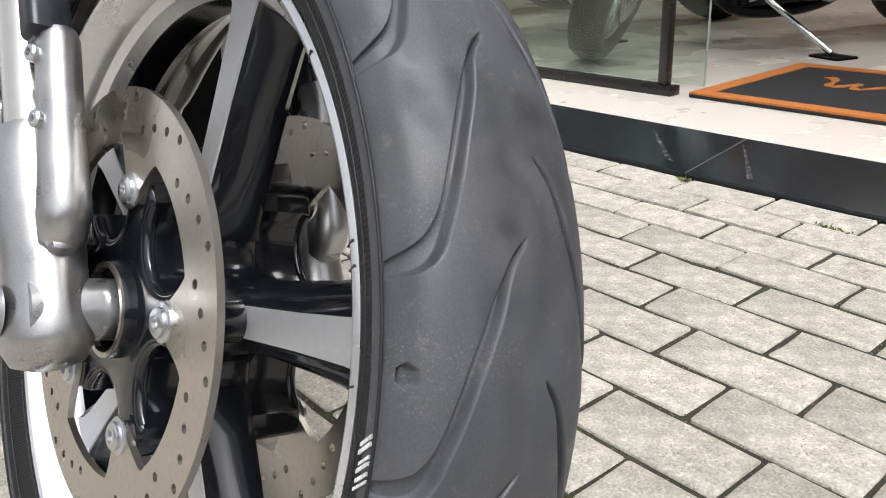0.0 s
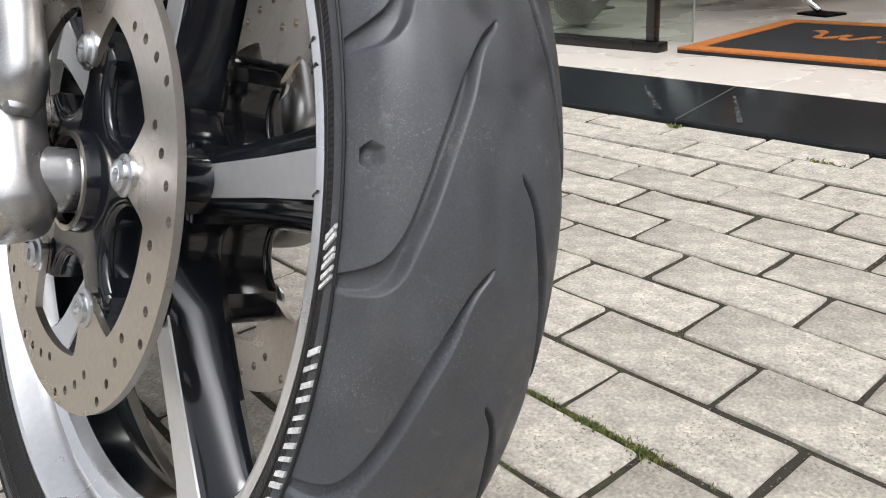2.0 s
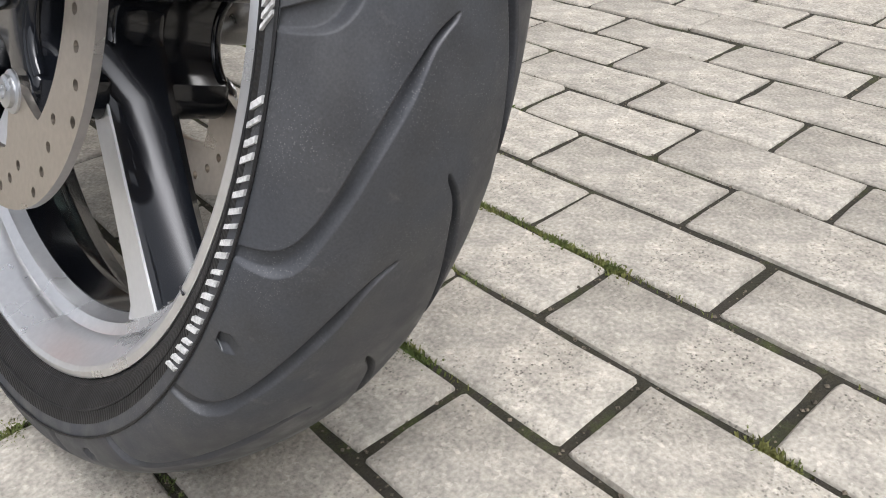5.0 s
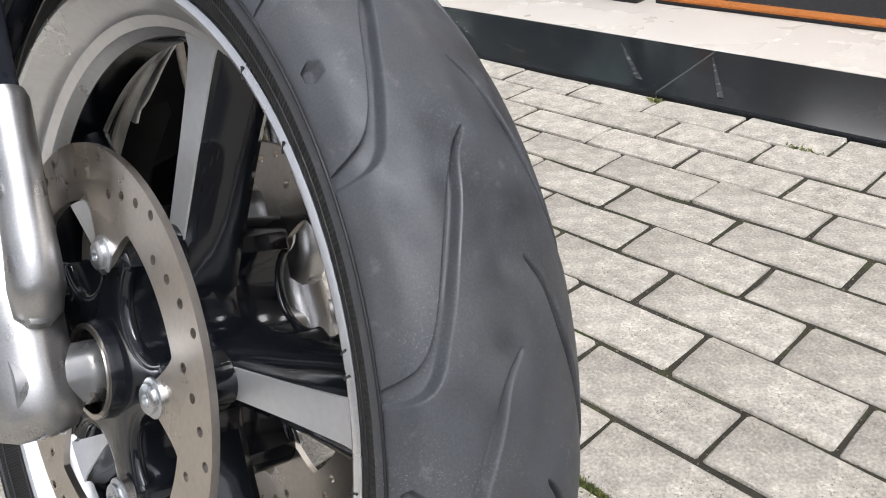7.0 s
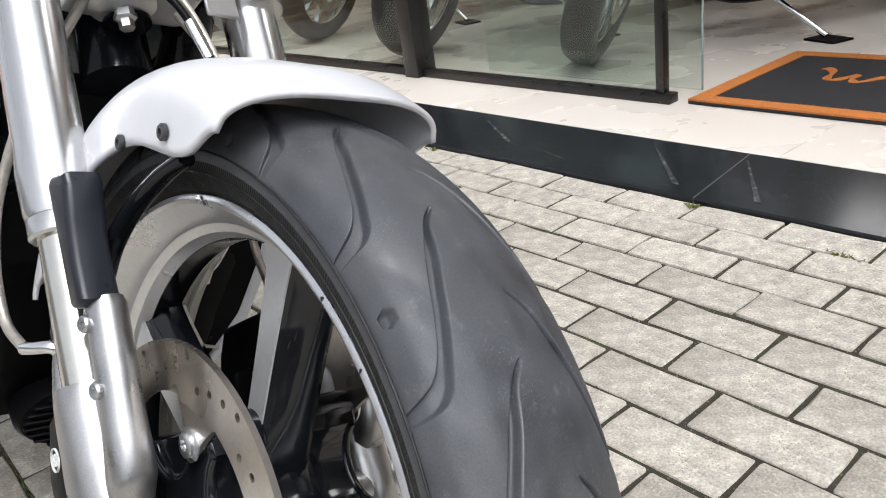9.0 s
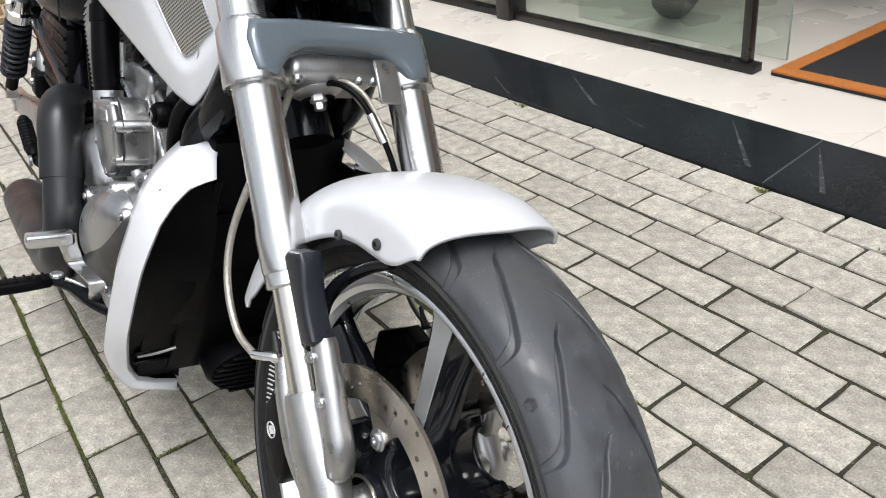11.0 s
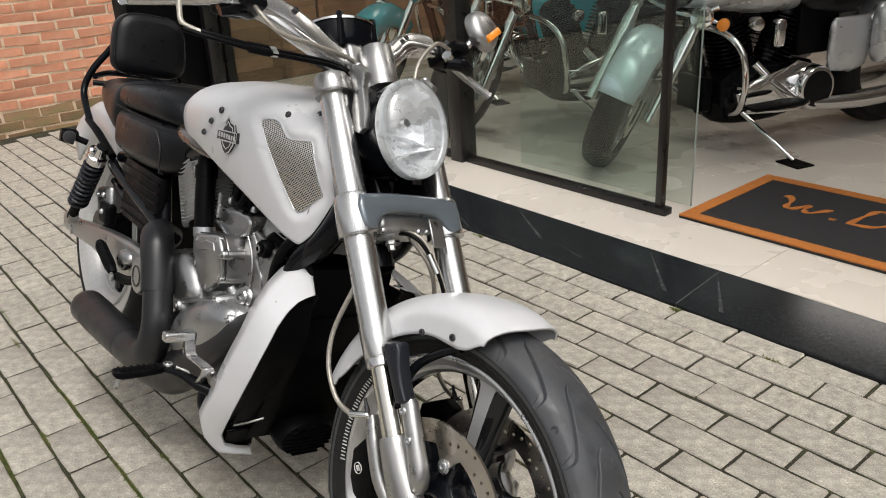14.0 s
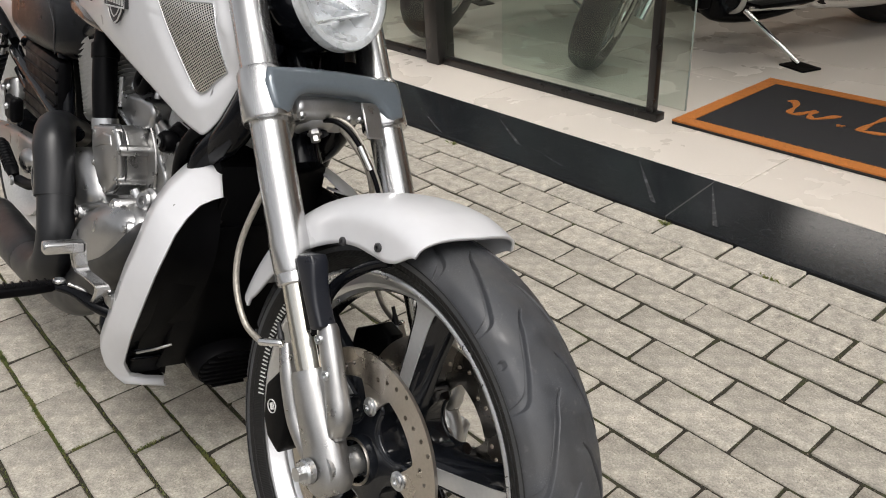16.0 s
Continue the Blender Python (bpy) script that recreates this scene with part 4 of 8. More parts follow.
# -- fork legs
for side in (-1, 1):
    y = side * 0.1025
    leg = front("fork_tube", moved(lathe([(0.0255, 0.252), (0.0265, 0.256), (0.0275, 0.29), (0.026, 0.31), (0.026, 0.752), (0.022, 0.760), (0.012, 0.761)], 40), Matrix.Translation((0, y, 0))), "alu", "brushed aluminium upper fork tube")
    front("stanchion", moved(lathe([(0.0195, 0.07), (0.0195, 0.262)], 36), Matrix.Translation((0, y, 0))), "gold", "polished lower fork stanchion")
    front("fork_seal", moved(lathe([(0.0235, 0.236), (0.0255, 0.238), (0.0255, 0.251), (0.0238, 0.254)], 36), Matrix.Translation((0, y, 0))), "alu", "", leg)
    # the axle casting: rounded foot, with the boss of the caliper and of the fender stay
    loops = []
    for z, rx, ry, cx in ((-0.038, 0.012, 0.012, 0.0), (-0.034, 0.026, 0.022, 0.0), (-0.022, 0.034, 0.028, 0.0), (0.0, 0.036, 0.026, 0.0), (0.03, 0.033, 0.026, 0.0), (0.06, 0.029, 0.0275, 0.0), (0.10, 0.027, 0.027, 0.0), (0.118, 0.0265, 0.0265, 0.0), (0.124, 0.0245, 0.0245, 0.0)):
        loops.append([(cx + rx * math.cos(a) , y + ry * math.sin(a), z) for a in [2 * math.pi * k / 32 for k in range(32)]])
    cast = front("fork_foot", loft(loops), "cast", "satin cast aluminium fork foot", angle=60)
    col = []
    for z, rx, ry, cx in ((0.028, 0.006, 0.006, 0.030), (0.036, 0.015, 0.014, 0.034), (0.052, 0.018, 0.0165, 0.040), (0.075, 0.0165, 0.0155, 0.043), (0.10, 0.015, 0.0145, 0.045), (0.168, 0.0145, 0.014, 0.049), (0.174, 0.0125, 0.012, 0.049)):
        col.append([(cx + rx * math.cos(a), y - side * 0.002 + ry * math.sin(a), z) for a in [2 * math.pi * k / 24 for k in range(24)]])
    front("fender_boss", loft(col), "cast", "", cast, 60)
    front("boss_web", rbox((0.034, 0.016, 0.095), 0.006, 2, at=(0.026, y, 0.075)), "cast", "", cast)
    for px, pz in ((0.047, 0.158), (0.047, 0.112)):
        front("pinch_bolt", bolt((px, y + side * 0.0115, pz), 0.0062, 0.005, (0.25, side, 0)), "steel", "", cast)
    front("axle_nut", joined(moved(lathe([(0.0165, 0), (0.0165, side * 0.009), (0.014, side * 0.012)], 24, "y"), Matrix.Translation((0, y + side * 0.028, 0.0))),
                             moved(lathe([(0.0095, 0), (0.0095, side * 0.013)], 6, "y"), Matrix.Translation((0, y + side * 0.036, 0.0)))), "steel", "zinc plated axle nut", cast)
    # black reflector block and the bent stay that holds the fender
    front("reflector_block", moved(prism([(0.031, 0.266), (0.040, 0.270), (0.066, 0.262), (0.068, 0.252), (0.061, 0.228), (0.058, 0.20), (0.060, 0.172), (0.052, 0.168), (0.036, 0.172)], 0.028, 0.006, 3), Matrix.Translation((0, y + side * 0.004, 0)) @ TO_SIDE), "navy", "satin black reflector housing")
    stay = tube([(x_, side * y_, z_) for x_, y_, z_ in ((0.020, 0.101, 0.168), (0.027, 0.099, 0.178), (0.037, 0.094, 0.193), (0.046, 0.087, 0.213), (0.075, 0.082, 0.227), (0.125, 0.080, 0.232), (0.165, 0.079, 0.229))], [0.0065, 0.0075, 0.0078, 0.0078, 0.0075, 0.007, 0.006], 12, 6)
    front("fender_stay", stay, "black", "gloss black fender stay")
    # caliper behind the leg
    prof = [(-0.068, 0.125), (-0.083, 0.13), (-0.118, 0.118), (-0.140, 0.075), (-0.140, 0.045), (-0.122, 0.02), (-0.100, 0.028), (-0.078, 0.06)]
    cal = front("caliper", moved(prism(prof, 0.060, 0.008, 3), Matrix.Translation((0, side * 0.073, 0)) @ TO_SIDE), "satin", "black four-piston brake caliper")
    if side > 0:
        front("caliper_carrier", moved(prism([(-0.030, 0.150), (-0.048, 0.172), (-0.112, 0.175), (-0.132, 0.150), (-0.158, 0.085), (-0.150, 0.035), (-0.118, 0.025), (-0.082, 0.045), (-0.056, 0.095)], 0.030, 0.008, 3), Matrix.Translation((0, 0.078, 0)) @ TO_SIDE), "satin", "", cal)
    front("caliper_mount", tube([(-0.052, y - side * 0.004, 0.165), (-0.056, y - side * 0.002, 0.12), (-0.060, y - side * 0.004, 0.06), (-0.045, y - side * 0.006, 0.01)], [0.010, 0.0135, 0.014, 0.012], 16, 5), "cast", "satin aluminium caliper bracket", cal)
    front("emblem_ring", joined(moved(lathe([(0.0088, 0), (0.0100, 0), (0.0100, side * 0.0015), (0.0088, side * 0.0015)], 28, "y", True), Matrix.Translation((-0.108, side * 0.1035, 0.085))),
                                rbox((0.0018, 0.002, 0.010), 0, at=(-0.1105, side * 0.104, 0.085)), rbox((0.0018, 0.002, 0.010), 0, at=(-0.1055, side * 0.104, 0.085))), "letter", "", cal)
    front("bleed_nipple", lathe([(0.0045, 0), (0.0045, 0.014), (0.003, 0.02), (0.003, 0.03)], 10), "dark", "", cal).matrix_basis = Matrix.Translation((-0.058, y, 0.165))
    front("banjo_fitting", tube([(-0.055, y, 0.16), (-0.052, y + side * 0.006, 0.166), (-0.066, y + side * 0.014, 0.170), (-0.082, y + side * 0.018, 0.174)], 0.0055, 10, 4), "chrome", "", cal)
    front("brake_hose", tube([(-0.08, y + side * 0.018, 0.173), (-0.108, y + side * 0.022, 0.205), (-0.118, y + side * 0.02, 0.262), (-0.100, y + side * 0.012, 0.318), (-0.052, y - side * 0.005, 0.375), (-0.028, y - side * 0.03, 0.42), (-0.03, y - side * 0.06, 0.47)], 0.0045, 10, 8), "hose", "braided steel brake hose")

# -- front fender
def resampled(pts, n):
    """A polyline cut into n even steps."""
    far_ = [0.0]
    for p, q in zip(pts, pts[1:]):
        far_.append(far_[-1] + math.hypot(q[0] - p[0], q[1] - p[1]))
    return [(float(np.interp(far_[-1] * k / n, far_, [p[0] for p in pts])), float(np.interp(far_[-1] * k / n, far_, [p[1] for p in pts]))) for k in range(n + 1)]


def fender_sheet():
    rows = [(41.0, 0.3095), (42.0, 0.3082), (43.5, 0.304), (46.0, 0.2945), (48.5, 0.2865), (51.5, 0.2815), (55, 0.279), (60, 0.2795), (66, 0.282), (74, 0.282), (82, 0.280), (92, 0.279), (103, 0.279), (112, 0.281), (119, 0.284), (124, 0.291), (127, 0.302), (128.5, 0.318)]
    loops = []
    line = curve_points([(a, r * 100, 0) for a, r in rows], 5)
    for a, rl in [(p.x, p.y / 100) for p in line]:
        crown = 0.3475 - 0.004 * max(0, (a - 45) / 85 - 0.5) - 0.005 * max(0, 1 - (a - 41.0) / 10)
        deep = 0.030 + 0.020 * min(1.0, max(0.0, (a - 62) / 34))
        rl = min(rl, crown - deep - 0.0008)
        half_ = []
        for k in range(15):
            y = math.sin(math.pi / 2 * k / 14)
            half_.append((crown - deep * (1 - math.sqrt(max(0, 1 - y ** 2.6))), y * 0.083))
        half_ += [(rl + (crown - deep - rl) * (1 - k / 4), 0.083 + 0.0012 * k / 4) for k in range(1, 5)]
        half_ = resampled(half_, 20)
        pts = [(r, -y) for r, y in reversed(half_)] + half_[1:]
        loops.append([polar(a + (1.7 + 2.0 * min(1, abs(y) / 0.083) ** 1.6) * max(0, 1 - (a - 41.0) / 14), r, y) for r, y in pts])
    return loft(loops, closed=False, cap=False)


SHRINK = Matrix.Translation((0.0099, 0, 0.0188)) @ Matrix.Diagonal((0.933, 1, 0.933, 1))
front("front_fender", moved(fender_sheet(), SHRINK), "white", "white painted front fender", angle=70, thick=0.0045)
for side in (-1, 1):
    for px, pz in ((0.0905, 0.2708), (0.1603, 0.2462)):
        front("fender_bolt", bolt(SHRINK @ Vector((px, side * 0.0868, pz)), 0.0058, 0.0035, (0, side, 0)), "dark", "dark fender bolt")

# -- triple clamps
def collar(r0, r1, z0, z1, y):
    return moved(lathe([(r0, z0), (r0 + 0.0015, z0 + 0.003), (r1, z1 - 0.006), (r1 - 0.003, z1)], 40), Matrix.Translation((0, y, 0)))


low = [(-0.112, 0.526), (-0.06, 0.531), (0, 0.532), (0.06, 0.531), (0.112, 0.526), (0.118, 0.505), (0.114, 0.466), (0.092, 0.461), (0.084, 0.466), (0.078, 0.477), (0.068, 0.487), (0.052, 0.494), (0.030, 0.4965), (0.0, 0.497)]
low += [(-y_, z_) for y_, z_ in low[-2:4:-1]]
ACROSS = Matrix(((0, 0, 1, 0), (1, 0, 0, 0), (0, 1, 0, 0), (0, 0, 0, 1)))
clamp = front("lower_clamp", moved(prism(low, 0.064, 0.010, 4), Matrix.Translation((0.006, 0, 0)) @ ACROSS), "greyclamp", "grey painted lower fork clamp", angle=50)
front("clamp_core", joined(rbox((0.075, 0.125, 0.034), 0.012, 3, at=(-0.022, 0, 0.486)), moved(lathe([(0.030, 0.486), (0.030, 0.468), (0.024, 0.464), (0.006, 0.463)], 28), Matrix.Translation((-0.03, -0.008, 0)))), "engine", "polished underside of the clamp", clamp, 50)
front("stem_nut", moved(lathe([(0.0105, 0.466), (0.0105, 0.456), (0.007, 0.454), (0.007, 0.446), (0.003, 0.445)], 6), Matrix.Translation((-0.03, -0.008, 0))), "cast", "", clamp)
for by in (-0.052, 0.03, 0.05):
    front("clamp_bolt", bolt((0.006, by, 0.472), 0.0065, 0.006, (0.3, 0, -1)), "steel", "", clamp)
front("hose_bracket", rbox((0.004, 0.032, 0.055), 0.0015, 1, at=(0.026, 0.058, 0.462)), "cast", "", clamp)
for side in (-1, 1):
    front("clamp_collar", collar(0.0335, 0.0325, 0.459, 0.533, side * 0.1025), "alu", "polished clamp collar", clamp)
    front("upper_collar", collar(0.0335, 0.0325, 0.722, 0.757, side * 0.1025), "cast", "cast upper clamp collar")
upper = [(-0.105, 0.03), (-0.06, 0.02), (0.06, 0.02), (0.105, 0.03), (0.105, -0.02), (0.05, -0.05), (-0.05, -0.05), (-0.105, -0.02)]
front("upper_clamp", prism([(y, x) for x, y in upper], 0.028, 0.006, 2, Matrix.Translation((0, 0, 0.741))), "cast", "cast aluminium upper fork clamp")
front("steering_stem", lathe([(0.022, 0.46), (0.022, 0.80)], 24), "black").matrix_basis = STEER @ Matrix.Translation((-0.045, 0, 0))

# -- headlight: an upright oval in a black shell
hl = Matrix.Translation((0.036, 0, 0.647)) @ Matrix.Rotation(radians(13), 4, "Y")
# in this frame x looks ahead


def oval(x, ry, rz, n=48, cz=0.0, drop=0.0):
    return [(x, ry * math.cos(a) * (1 + drop * math.sin(a)), cz + rz * math.sin(a)) for a in [2 * math.pi * k / n for k in range(n)]]


shell = front("headlight", moved(loft([oval(-0.107, 0.0005, 0.0005, cz=0.01), oval(-0.105, 0.030, 0.034, cz=0.01), oval(-0.088, 0.052, 0.058, cz=0.006), oval(-0.06, 0.066, 0.077, cz=0.002), oval(-0.02, 0.0745, 0.086), oval(0.02, 0.0765, 0.0885), oval(0.034, 0.0765, 0.0885), oval(0.034, 0.070, 0.082)], cap=False), hl), "black", "oval headlight in a gloss black shell", angle=60)
front("bezel", moved(loft([oval(0.030, 0.0775, 0.0895), oval(0.044, 0.0790, 0.0905), oval(0.049, 0.0775, 0.089), oval(0.049, 0.0695, 0.081), oval(0.046, 0.0660, 0.0780), oval(0.040, 0.0655, 0.0775)], cap=False), hl), "frost", "pale ribbed lens rim", shell, 50)
# the bowl: flat facets in two tiers round a bulb, with a step across its lower third
bowl = []
for x, ry, rz, turn_ in ((0.046, 0.0665, 0.0785, 0.0), (0.032, 0.0600, 0.0715, 0.5), (0.016, 0.0500, 0.0610, 0.0), (0.002, 0.0375, 0.0465, 0.5), (-0.010, 0.0235, 0.0300, 0.0), (-0.018, 0.010, 0.012, 0.5)):
    bowl.append([(x, ry * math.cos(a), rz * math.sin(a)) for a in [2 * math.pi * (j + turn_) / 22 for j in range(22)]])
front("reflector_bowl", moved(loft(bowl + [oval(-0.0185, 0.0004, 0.0004, 22)], cap=False), hl), "reflector", "faceted silver reflector", shell, 5)
front("reflector_shelf", moved(prism([(-0.050, -0.056), (0.0, -0.040), (0.056, -0.026), (0.056, -0.0285), (0.0, -0.043), (-0.050, -0.059)], 0.03, 0.001, 1, Matrix.Translation((0.020, 0, 0)) @ ACROSS), hl), "reflector", "", shell, 40)
front("reflector_shelf", moved(prism([(-0.055, -0.006), (0.02, -0.012), (0.05, -0.020), (0.05, -0.022), (0.02, -0.015), (-0.055, -0.009)], 0.022, 0.001, 1, Matrix.Translation((0.008, 0, 0)) @ ACROSS), hl), "reflector", "", shell, 40)
front("bulb_cap", moved(lathe([(0.011, -0.01), (0.011, 0.022), (0.007, 0.027)], 20, "x"), hl @ Matrix.Translation((0, -0.002, 0.014))), "chrome", "", shell)
ob = front("lens", moved(loft([oval(0.046, 0.0785, 0.090), oval(0.054, 0.0765, 0.088), oval(0.064, 0.066, 0.077), oval(0.072, 0.046, 0.056), oval(0.076, 0.022, 0.028), oval(0.077, 0.003, 0.004)], cap=False), hl), "lens", "clear domed glass lens", shell, 80)
ob.visible_shadow = False
for side in (-1, 1):
    arm = [(0.048, 0.762), (0.060, 0.757), (0.074, 0.736), (0.062, 0.712), (0.060, 0.69), (0.056, 0.664), (0.046, 0.642), (0.030, 0.638), (0.016, 0.650), (0.024, 0.69), (0.036, 0.715), (0.036, 0.740), (0.030, 0.755)]
    front("headlight_bracket", moved(prism(arm, 0.016, 0.004, 2), Matrix.Translation((0, side * 0.080, 0)) @ TO_SIDE), "cast", "cast aluminium headlight bracket", shell)
    front("bracket_bolt", bolt((0.030, side * 0.083, 0.652), 0.006, 0.004, (0, side, 0)), "steel", "", shell)
    front("bracket_bolt", bolt((0.052, side * 0.080, 0.757), 0.007, 0.006, (0.3, 0, 1)), "steel", "", shell)

# -- riser, instruments, handlebar
front("riser_cover", lathe([(0.032, 0.742), (0.0325, 0.746), (0.0305, 0.822), (0.0285, 0.825)], 40), "cast", "cylindrical brushed riser cover").matrix_basis = STEER @ Matrix.Translation((0.018, 0, 0))
pod = front("instrument_pod", lathe([(0.048, 0.0), (0.058, 0.012), (0.063, 0.03), (0.063, 0.052), (0.058, 0.058), (0.03, 0.060)], 48), "black", "gloss black round instrument pod")
podm = Matrix.Translation((-0.073, -0.008, 0.845)) @ Matrix.Rotation(radians(8), 4, "Y") @ Matrix.Diagonal((1.1, 1.1, 1.1, 1))
pod.matrix_basis = STEER @ podm
part("gauge_ring", lathe([(0.052, 0.058), (0.0645, 0.054), (0.0645, 0.058), (0.052, 0.063)], 48, closed=True), "chrome", pod)
for a in (-35, 35):
    part("pod_rib", rbox((0.010, 0.012, 0.062), 0.003, 2, at=(0.061 * math.cos(radians(a)), 0.061 * math.sin(radians(a)), 0.036)), "black", pod)
front("bar_clamp", rbox((0.06, 0.085, 0.05), 0.010, 3, at=(-0.035, 0, 0.822)), "cast", "polished handlebar clamp")
def flat_arm(pts, tall, deep):
    """A cast arm of flattened section along a line across the machine."""
    line_ = curve_points(pts, 6)
    loops = []
    for k, p in enumerate(line_):
        d = (line_[min(k + 1, len(line_) - 1)] - line_[max(k - 1, 0)]).normalized()
        up = Vector((1, 0, 0)).cross(d).normalized()
        q = min(1.0, 0.55 + 0.45 * min(k, len(line_) - 1 - k))
        loops.append([p + Vector((deep * math.copysign(abs(math.cos(t_)) ** 0.5, math.cos(t_)), 0, 0)) + up * tall * q * math.copysign(abs(math.sin(t_)) ** 0.5, math.sin(t_)) for t_ in [2 * math.pi * j / 24 for j in range(24)]])
    return loft(loops)


bar = front("handlebar", tube([(-0.145, -0.40, 0.946), (-0.07, -0.27, 0.912), (-0.040, -0.205, 0.888), (-0.030, -0.15, 0.852), (-0.03, -0.085, 0.822), (-0.032, 0, 0.812), (-0.03, 0.085, 0.850), (-0.03, 0.13, 0.884), (-0.03, 0.205, 0.888), (-0.05, 0.27, 0.892), (-0.12, 0.40, 0.915)],
                             [0.0125, 0.0125, 0.014, 0.015, 0.015, 0.015, 0.015, 0.015, 0.014, 0.0125, 0.0125], 18, 6), "alu", "polished aluminium handlebar with flat cast arms")
for pts, at in (([(-0.036, -0.225, 0.902), (-0.033, -0.180, 0.892), (-0.030, -0.130, 0.868), (-0.034, -0.075, 0.832), (-0.036, -0.035, 0.820)], (-0.010, -0.145, 0.888)), ([(-0.036, 0.035, 0.822), (-0.036, 0.080, 0.850), (-0.036, 0.115, 0.878), (-0.036, 0.150, 0.894), (-0.038, 0.205, 0.902)], (-0.012, 0.118, 0.892))):
    arm_ = front("bar_arm", flat_arm(pts, 0.0225, 0.019), "alu", "flat polished cast handlebar arm", bar, 50)
    front("arm_bolt", bolt(at, 0.0058, 0.004, (1, 0, 0.1)), "dark", "", arm_)
for side, tip, root_, dz in ((-1, (-0.153, -0.418, 0.950), (-0.082, -0.295, 0.919), 0.0), (1, (-0.128, 0.415, 0.918), (-0.06, 0.29, 0.896), 0.0)):
    tip, root_ = Vector(tip), Vector(root_)
    d = (tip - root_).normalized()
    front("grip", tube([root_, root_ + d * 0.008, root_ + d * 0.012, tip - d * 0.01, tip - d * 0.008, tip], [0.0165, 0.0165, 0.0142, 0.0142, 0.0165, 0.0155], 20, 1), "navy", "ribbed dark rubber grip", bar)
    inner = root_ - d * 0.055
    sw = front("switch_housing", rbox((0.05, 0.062, 0.046), 0.010, 3, at=inner + Vector((0, 0, 0.0))), "satin", "black switch housing", bar)
    front("lever", tube([Vector((0.0, 0.215, 0.868)), Vector((-0.012, 0.245, 0.858)), Vector((-0.020, 0.28, 0.838)), Vector((-0.014, 0.32, 0.808)), Vector((-0.012, 0.335, 0.797))] if side > 0 else [inner + Vector((0.040, side * 0.0, -0.025)), inner + Vector((0.055, side * 0.045, -0.036)), root_ + Vector((0.052, side * 0.03, -0.045)), tip + Vector((0.046, side * -0.02, -0.052)), tip + Vector((0.042, side * -0.002, -0.052))], [0.011, 0.012, 0.009, 0.008, 0.010], 14, 6), "alu", "aluminium hand lever", bar)
    front("lever_perch", rbox((0.05, 0.045, 0.028), 0.008, 2, at=inner + Vector((0.03, side * 0.005, -0.004))), "satin", "", bar)
    for bz in (0.012, -0.012):
        front("switch_button", moved(lathe([(0.0068, 0), (0.0085, 0.001), (0.0085, 0.004), (0.006, 0.005), (0.002, 0.005)], 20, "x"), Matrix.Translation(inner + Vector((0.024, -side * 0.010, bz)))), "steel" if bz < 0 else "dark", "", sw)
    front("lever_pivot", tube([inner + Vector((0.020, -side * 0.020, -0.030)), inner + Vector((0.034, side * 0.012, -0.036)), inner + Vector((0.026, side * 0.040, -0.044))], [0.014, 0.016, 0.011], 14, 4), "black", "gloss black lever bracket", bar)
    front("stalk", tube([inner + Vector((0.01, 0, 0.02)), inner + Vector((0.018, side * 0.012, 0.06)), inner + Vector((0.03, side * 0.035, 0.105)), inner + Vector((0.03, side * 0.06, 0.14))] if side < 0 else [inner + Vector((0.012, 0.01, 0.0)), Vector((0.0, 0.275, 0.895)), Vector((0.015, 0.293, 0.912)), Vector((0.022, 0.305, 0.925))], [0.008, 0.0075, 0.007, 0.007], 12, 5), "alu", "", bar)
front("brake_reservoir", rbox((0.055, 0.075, 0.05), 0.008, 3, at=(-0.018, -0.25, 0.892)), "black", "black brake fluid reservoir", bar)
front("reservoir_lid", rbox((0.058, 0.078, 0.006), 0.002, 1, at=(-0.018, -0.25, 0.920)), "black", "", bar)
front("mirror_stem", tube([(-0.055, -0.275, 0.915), (-0.055, -0.275, 0.95), (-0.04, -0.285, 1.02), (-0.02, -0.30, 1.06)], 0.0075, 12, 5), "alu", "brushed mirror stem", bar)
mir = Matrix.Translation((0.03, 0.312, 0.93)) @ Matrix.Rotation(radians(18), 4, "X") @ Matrix.Diagonal((1.0, 0.72, 1.05, 1))
mirror = front("mirror", moved(loft([oval(0.018, 0.030, 0.022), oval(0.012, 0.048, 0.037), oval(0.0, 0.055, 0.043), oval(-0.012, 0.056, 0.044), oval(-0.014, 0.052, 0.040)]), mir), "cast", "satin silver oval mirror with an amber indicator", angle=60)
front("indicator_lens", moved(rbox((0.012, 0.078, 0.017), 0.005, 2, at=(0.014, 0.012, -0.018), m=Matrix.Rotation(radians(12), 4, "X")), mir), "amber", "amber indicator lens", mirror)
for dz, dx in ((0.0, 0.0), (-0.009, 0.004)):
    cb = front("control_cable", tube([(-0.02 + dx, -0.366, 0.812 + dz), (-0.012 + dx, -0.345, 0.803 + dz), (0.0 + dx, -0.325, 0.793 + dz), (0.015 + dx, -0.255, 0.778 + dz), (0.016 + dx, -0.18, 0.778 + dz), (0.008 + dx, -0.105, 0.783 + dz), (-0.01 + dx, -0.05, 0.784 + dz), (-0.03, 0.0, 0.77)], 0.0042, 10, 7), "satin", "black throttle cable")
    front("cable_adjuster", tube([(0.012 + dx, -0.272, 0.780 + dz), (0.015 + dx, -0.235, 0.778 + dz)], 0.0068, 12, 1), "satin", "", cb)
    front("cable_nut", tube([(0.0155 + dx, -0.232, 0.778 + dz), (0.016 + dx, -0.222, 0.778 + dz)], 0.0062, 6, 1), "steel", "", cb)
